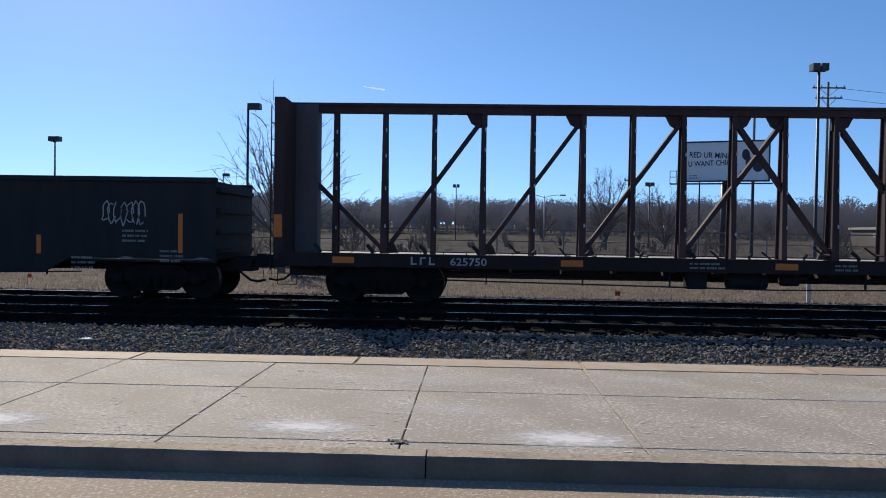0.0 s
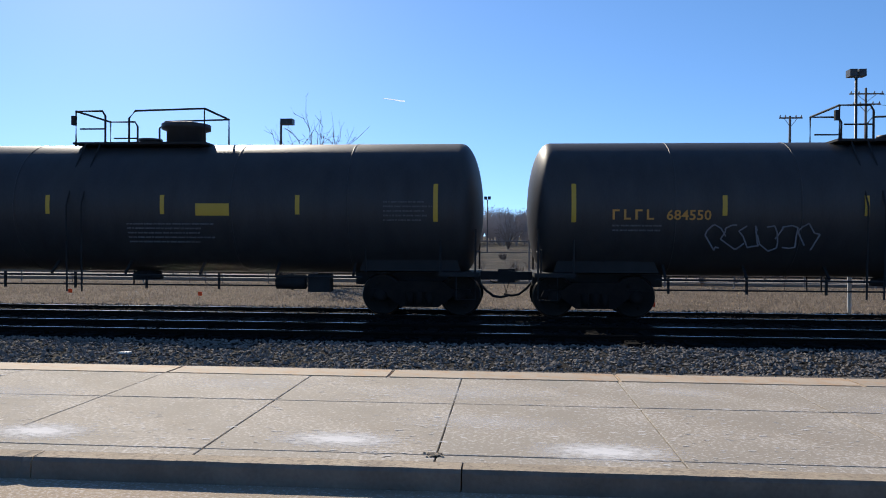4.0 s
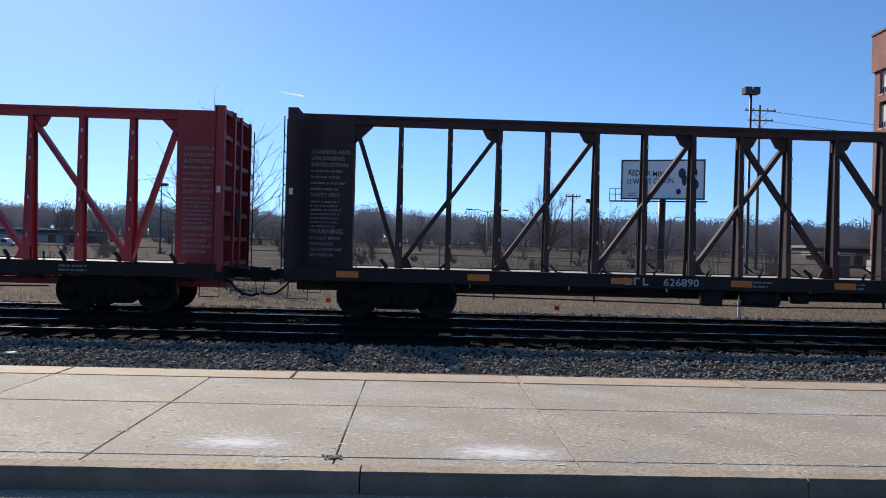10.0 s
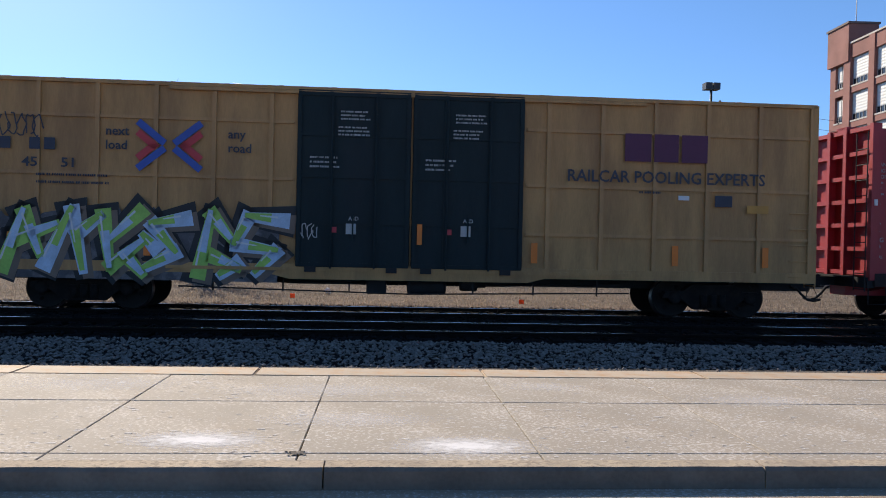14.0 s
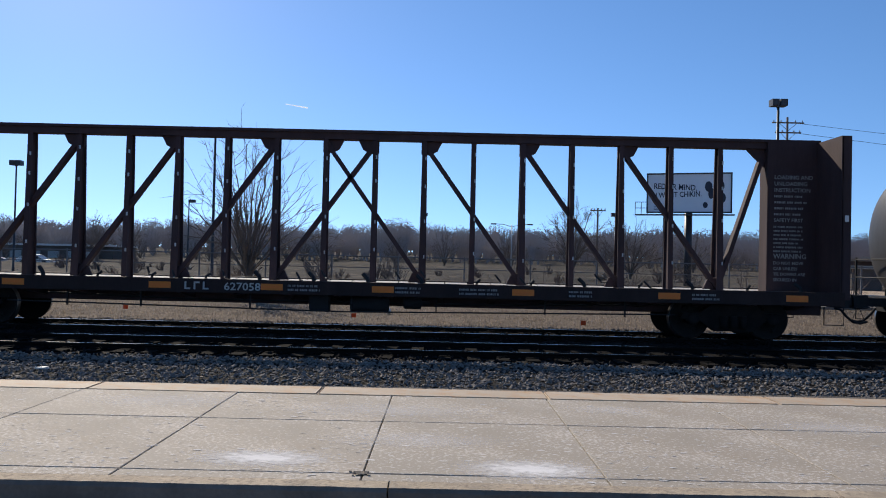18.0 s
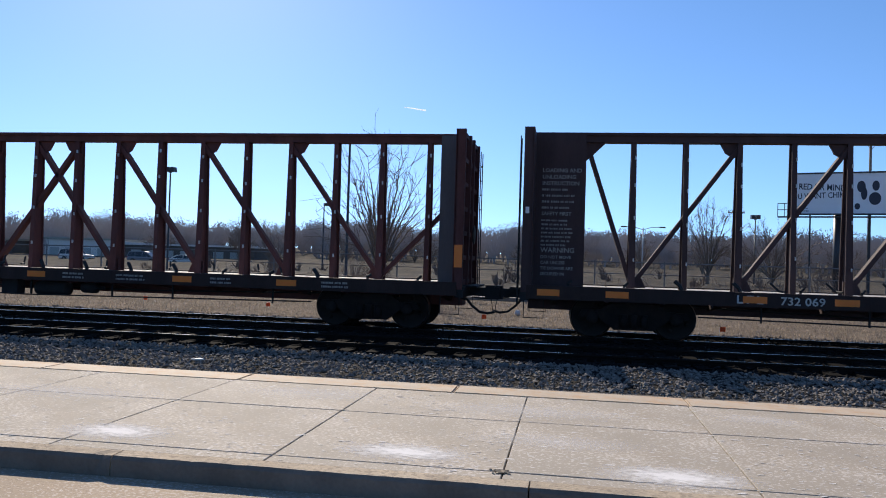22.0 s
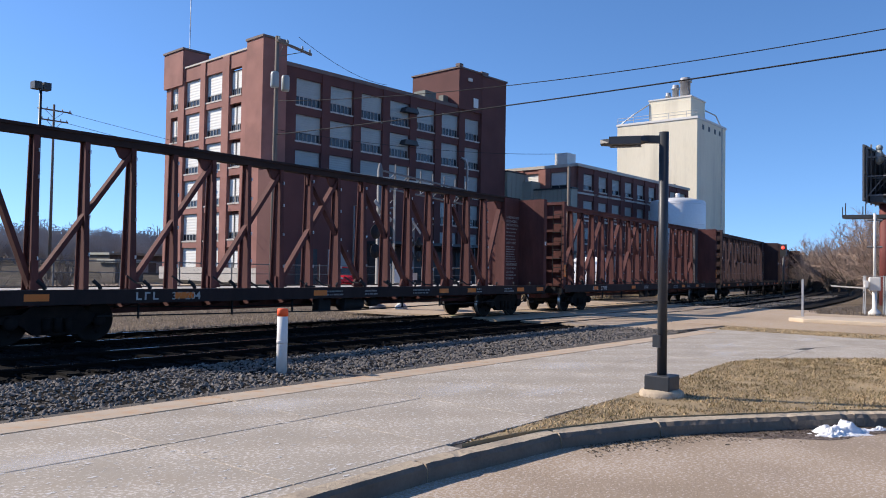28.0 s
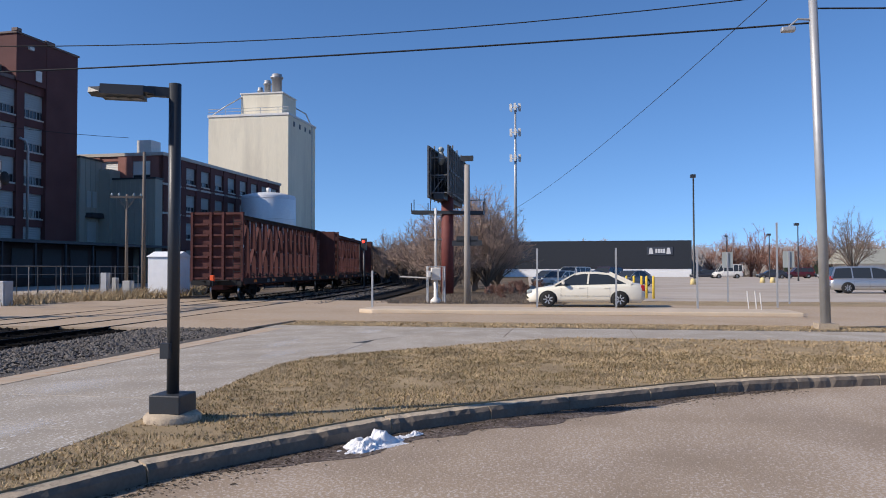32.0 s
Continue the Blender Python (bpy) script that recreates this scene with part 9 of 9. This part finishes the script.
def spreading_tree(x, y, h, seed, limbs=11, base=0.2, wide=0.85, rmin=0.007, trunk=0.11, label="leafless young tree with long fine spreading branches", name="tree", twig=None, z0=-0.22):
    """A tree or bush that forks low into many long straight limbs with side shoots."""
    r3 = random.Random(seed)
    t = thing(name, label, name, pose(x, y, z0))
    bmt, bmc = bmesh.new(), bmesh.new()
    tube(bmt, [(0, 0, 0), (0.03, 0, h * base * 0.5), (0.0, 0.02, h * base)], trunk, 9, r2=trunk * 0.78)

    def shoot(p, d, ln, r, lev):
        up = Vector((0, 0, 0.25 if lev == 0 else 0.12))
        pts = [p]
        for k in range(4):
            d = (d + up * 0.25 + Vector((r3.uniform(-1, 1), r3.uniform(-1, 1), r3.uniform(-0.5, 0.5))) * 0.07).normalized()
            pts.append(pts[-1] + d * ln / 4)
        tube(bmc, pts, r, 5 if lev == 0 else 3, r2=max(r * 0.25, rmin * 0.8), caps=False)
        if lev == 2:
            return
        for k in range(9 if lev == 0 else 5):
            f = r3.uniform(0.18, 0.97)
            i = min(int(f * 4), 3)
            b = pts[i].lerp(pts[i + 1], f * 4 - i)
            dd = (pts[i + 1] - pts[i]).normalized()
            az = r3.uniform(0, 6.283)
            side = dd.cross(Vector((math.cos(az), math.sin(az), 0.2)))
            side.normalize()
            a = r3.uniform(0.4, 0.75)
            shoot(b, dd * math.cos(a) + side * math.sin(a), ln * (1 - f * 0.6) * r3.uniform(0.3, 0.5), max(r * 0.42, rmin), lev + 1)

    for k in range(limbs):
        az = k * 2.4 + r3.uniform(-0.3, 0.3)
        a = r3.uniform(0.12, wide) if k else 0.05
        d = Vector((math.sin(a) * math.cos(az), math.sin(a) * math.sin(az), math.cos(a)))
        shoot(Vector((0, 0, h * base * r3.uniform(0.5, 1.0))), d, h * 0.8 * r3.uniform(0.75, 1.05) * (1 - 0.25 * a), max(r3.uniform(0.035, 0.055), rmin * 1.6), 0)
    part("trunk", bmt, M_BARK, t)
    part("crown", bmc, twig or M_TWIG, t)


def fine_tree(x, y, h, wide, seed, limbs=26, low=0.12, label="leafless tree with a dense haze of fine twigs", name="tree", bark=None, twig=None, z0=-0.22, thick=1.0, lift=0.35, sprigs=9):
    """A leafless tree: limbs that arch out to points of a domed crown, side branches along them, and fine twigs at their ends."""
    r3 = np.random.RandomState(seed)
    t = thing(name, label, name, pose(x, y, z0))
    vs, fs, stem_vs, stem_fs = [], [], [], []

    def rods(p, q, ra, rb, into_v, into_f):
        d = q - p
        d = d / (np.linalg.norm(d) + 1e-9)
        a = np.cross(d, (0.31, 0.9, 0.3) if abs(d[2]) > 0.9 else (0, 0, 1.0))
        a /= np.linalg.norm(a) + 1e-9
        b = np.cross(d, a)
        i = len(into_v)
        for c, r in ((p, ra), (q, rb)):
            for k in range(3):
                an = k * 2.0944
                into_v.append(tuple(c + (a * math.cos(an) + b * math.sin(an)) * r))
        for k in range(3):
            j = (k + 1) % 3
            into_f.append((i + k, i + j, i + 3 + j, i + 3 + k))

    def arch(p, q, bow, n):
        """Points of a bent line from p to q, rising first and then leaning out."""
        out = []
        for k in range(n + 1):
            f = k / n
            c = p + (q - p) * f + np.array((0, 0, bow)) * 4 * f * (1 - f) * 0.5
            out.append(c + r3.normal(0, 0.012 * h, 3) * (0 < k < n) * 0.6)
        return out

    r_trunk = 0.017 * h * thick
    top = np.array((0.0, 0.0, h * low))
    rods(np.zeros(3), top, r_trunk * 1.25, r_trunk, stem_vs, stem_fs)
    for k in range(limbs):
        az, q = k * 2.39996 + r3.uniform(-0.4, 0.4), math.sqrt((k + 0.5) / limbs)
        rr = q * wide * r3.uniform(0.8, 1.05)
        zz = h * (1.0 - 0.62 * q ** 2.2) * r3.uniform(0.88, 1.04)
        tip = np.array((math.cos(az) * rr, math.sin(az) * rr, max(zz, h * 0.22)))
        root = top * r3.uniform(0.45, 1.0)
        line = arch(root, tip, lift * h * q * 0.5, 6)
        r0 = r_trunk * r3.uniform(0.32, 0.5)
        for i in range(6):
            rods(line[i], line[i + 1], r0 * (1 - i / 6.6), r0 * (1 - (i + 1) / 6.6), stem_vs, stem_fs)
        for j in range(8):
            f = r3.uniform(0.28, 1.0) * 6
            i = min(int(f), 5)
            b = line[i] + (line[i + 1] - line[i]) * (f - i)
            d = (line[i + 1] - line[i]) / (np.linalg.norm(line[i + 1] - line[i]) + 1e-9)
            d = d + r3.normal(0, 0.5, 3) + np.array((0, 0, 0.2))
            d /= np.linalg.norm(d)
            ln = h * r3.uniform(0.1, 0.22)
            mid, end = b + d * ln * 0.5, b + d * ln + r3.normal(0, 0.03 * h, 3)
            r1 = max(r0 * 0.24, 0.0028 * thick * h / 7)
            rods(b, mid, r1, r1 * 0.8, vs, fs)
            rods(mid, end, r1 * 0.8, r1 * 0.5, vs, fs)
            for m in range(sprigs):
                g = r3.uniform(0.15, 1.0)
                c = b + (end - b) * g
                e = d + r3.normal(0, 0.65, 3) + np.array((0, 0, 0.15))
                e = e / np.linalg.norm(e) * h * r3.uniform(0.035, 0.085)
                rods(c, c + e, r1 * 0.5, r1 * 0.22, vs, fs)
    raw("trunk", stem_vs, stem_fs, bark or M_BARK, parent=t)
    raw("crown", vs, fs, twig or M_TWIG, parent=t)
    return t


fine_tree(-8.25, 32.8, 6.9, 3.3, 71, 36, 0.22, "leafless young tree with long fine spreading branches", thick=1.15, lift=0.3, sprigs=2)
M_THICKET = mat("thicket_twigs", (0.36, 0.265, 0.21), 0.9, var=0.4, bump=0)
fine_tree(13.5, 80, 8.4, 3.6, 72, 26, 0.2, "broad leafless tree behind the field", thick=1.3)
fine_tree(21, 86, 7.2, 5.4, 73, 34, 0.15, "low spreading leafless tree behind the field", thick=1.3)
fine_tree(92, -27, 7.6, 3.4, 74, 28, 0.25, "leafless tree beside the car park", thick=1.4)
for k, (x, y, h, w) in enumerate(((56, 10.2, 5.2, 2.6), (60, 11.6, 6.2, 3.0), (62, 8.4, 7.2, 3.0), (65, 9.9, 7.6, 3.2), (68.5, 8.3, 6.9, 3.0), (72, 13.5, 6.6, 3.2), (78, 17, 6.4, 3.4), (70, 10.4, 7.5, 3.2), (74, 9.3, 6.4, 2.8), (86, 20.5, 5.6, 3.2), (96, 25, 5.6, 3.4))):
    fine_tree(x, y, h, w, 80 + k, 40, 0.1, "dense leafless thicket tree by the railway", twig=M_THICKET, thick=1.5, lift=0.15, sprigs=20)
for k in range(26):                       # single trees standing out before the far woods
    r3 = random.Random(700 + k)
    y = r3.uniform(112, 150)
    fine_tree(r3.uniform(-0.62, 0.5) * y, y, r3.uniform(4.5, 7.0), r3.uniform(2.4, 3.6), 720 + k, 16, 0.16, "leafless tree at the edge of the far woods", thick=1.6, sprigs=6, z0=0.4)
for k in range(16):                       # reddish trees beyond the car park
    r3 = random.Random(800 + k)
    a = math.radians(-98.5 - k * 0.72 + r3.uniform(-0.3, 0.3))
    dd = r3.uniform(165, 182)
    fine_tree(-math.sin(a) * dd, math.cos(a) * dd, r3.uniform(6.5, 9.5), r3.uniform(2.8, 3.8), 820 + k, 16, 0.1, "russet leafless tree beyond the car park", bark=M_REDTWIG, twig=M_RUSSET if k < 9 else M_THICKET, thick=2.2, sprigs=9)
for k in range(34):
    r3 = random.Random(400 + k)
    y = r3.uniform(48, 80) if k < 10 else r3.uniform(70, 104)
    spreading_tree(r3.uniform(-0.5, 0.5) * y, y, r3.uniform(1.4, 2.6), 410 + k, 8, 0.08, 1.1, 0.014, 0.04, "low leafless scrub on the field", "shrub", z0=-0.2)
for k in range(44):                       # thin saplings and brush along and behind the fence
    r3 = random.Random(900 + k)
    y = r3.uniform(35.6, 41) if k % 3 else r3.uniform(44, 62)
    h = r3.uniform(0.9, 2.6)
    fine_tree(r3.uniform(-0.62, 0.55) * y, y, h, h * r3.uniform(0.3, 0.6), 940 + k, 9, 0.06, "thin leafless brush behind the fence", "shrub", thick=1.3, lift=0.2, sprigs=5)
for k in range(16):
    r3 = random.Random(200 + k)
    bare_tree(46 + k * 1.0 + r3.uniform(-0.6, 0.6), 6.2 - k * 0.12 + r3.uniform(-1.0, 1.0), r3.uniform(1.0, 1.9), 120 + k, 1.2, M_REDTWIG, M_REDTWIG, 4, "low red-brown leafless scrub", "shrub", 0.2, 0.018, 0.01)
for k in range(14):
    r3 = random.Random(300 + k)
    bare_tree(-24 + k * 4.1 + r3.uniform(-1.5, 1.5), 34.2 + r3.uniform(-0.8, 0.6), r3.uniform(1.0, 2.4), 150 + k, 1.0, M_TWIG, M_TWIG, 4, "thin leafless shrub by the fence", "shrub", 0.25, 0.02)


def far_wood(name, n, arc, dist, hgt, seed, material, label, ground=lambda y: -0.3):
    """A distant belt of leafless wood: round crowns of branches and twigs."""
    r3 = np.random.RandomState(seed)
    vs, fs = [], []
    for k in range(n):
        a = math.radians(r3.uniform(*arc))
        dd = r3.uniform(*dist)
        cx, cy = -math.sin(a) * dd, math.cos(a) * dd
        h = hgt * r3.uniform(0.6, 1.05) * (1 + 0.3 * noise.noise((a * 9, seed, 0)))
        rx, ry = math.cos(a), math.sin(a)
        wd = h * r3.uniform(0.28, 0.42)
        g = ground(cy)
        lines = [((0, 0), (0, h * 0.5), 0.22, 0.12)]
        for j in range(34):
            th = r3.uniform(-1.5, 1.5)
            q = r3.uniform(0.55, 0.85)
            lines.append(((r3.normal(0, 0.2), h * r3.uniform(0.12, 0.4)), (math.sin(th) * wd * q, h * 0.58 + math.cos(th) * h * 0.42 * q), 0.12, 0.03))
        for j in range(120):
            th, q = r3.uniform(-2.3, 2.3), math.sqrt(r3.uniform(0.12, 1.0))
            px, pz = math.sin(th) * wd * q, h * 0.56 + math.cos(th) * h * 0.4 * q
            u = th + r3.uniform(-1.5, 1.5)
            ln = h * r3.uniform(0.03, 0.075)
            lines.append(((px, pz), (px + math.sin(u) * ln, pz + abs(math.cos(u)) * ln), 0.06, 0.03))
        for (x0, z0), (x1, z1), w0, w1 in lines:
            dy = r3.uniform(-1.5, 1.5)
            ex, ez = x1 - x0, z1 - z0
            m = math.hypot(ex, ez) + 1e-6
            sc = dd / 190
            w0, w1 = w0 * sc, w1 * sc
            nx, nz = -ez / m, ex / m
            i = len(vs)
            for xx, zz in ((x0 - nx * w0, z0 - nz * w0), (x0 + nx * w0, z0 + nz * w0), (x1 + nx * w1, z1 + nz * w1), (x1 - nx * w1, z1 - nz * w1)):
                vs.append((cx + rx * xx - ry * dy, cy + ry * xx + rx * dy, zz + g))
            fs.append((i, i + 1, i + 2, i + 3))
    return tagged(raw(name, vs, fs, material), label, "trees", kind="stuff")


# the open field behind the fence rises gently to the woods
rise = lambda y: float(np.interp(y, (46, 90, 150, 215, 320), (-0.12, 0.2, 1.4, 3.0, 5.5)))
verts, faces = [], []
ys = list(range(46, 330, 12))
for y in ys:
    for x in range(-400, 401, 40):
        verts.append((x * (0.3 + y / 300), y, rise(y) + 0.35 * noise.noise((x * 0.02, y * 0.02, 0)) * min(1, (y - 46) / 60)))
w = 21
for i in range(len(ys) - 1):
    for k in range(w - 1):
        faces.append((i * w + k, i * w + k + 1, (i + 1) * w + k + 1, (i + 1) * w + k))
tagged(raw("field", verts, faces, M_FIELD, True), "dull brown winter field rising to the woods", "field", kind="structure")
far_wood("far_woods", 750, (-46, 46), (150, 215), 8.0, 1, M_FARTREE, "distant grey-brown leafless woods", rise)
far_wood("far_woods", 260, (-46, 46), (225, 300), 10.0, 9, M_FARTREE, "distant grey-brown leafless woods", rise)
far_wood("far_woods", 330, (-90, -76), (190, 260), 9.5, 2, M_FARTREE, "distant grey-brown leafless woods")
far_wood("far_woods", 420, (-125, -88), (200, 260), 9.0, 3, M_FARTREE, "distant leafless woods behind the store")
far_wood("conifers", 9, (-112, -100), (185, 195), 6.5, 5, mat("dark_conifer", (0.025, 0.04, 0.025), 0.9, bump=0), "dark evergreen trees beyond the car park")
far_wood("lineside_scrub", 120, (-82, -72), (95, 150), 5.0, 6, M_TWIG, "leafless scrub along the railway")


motions()
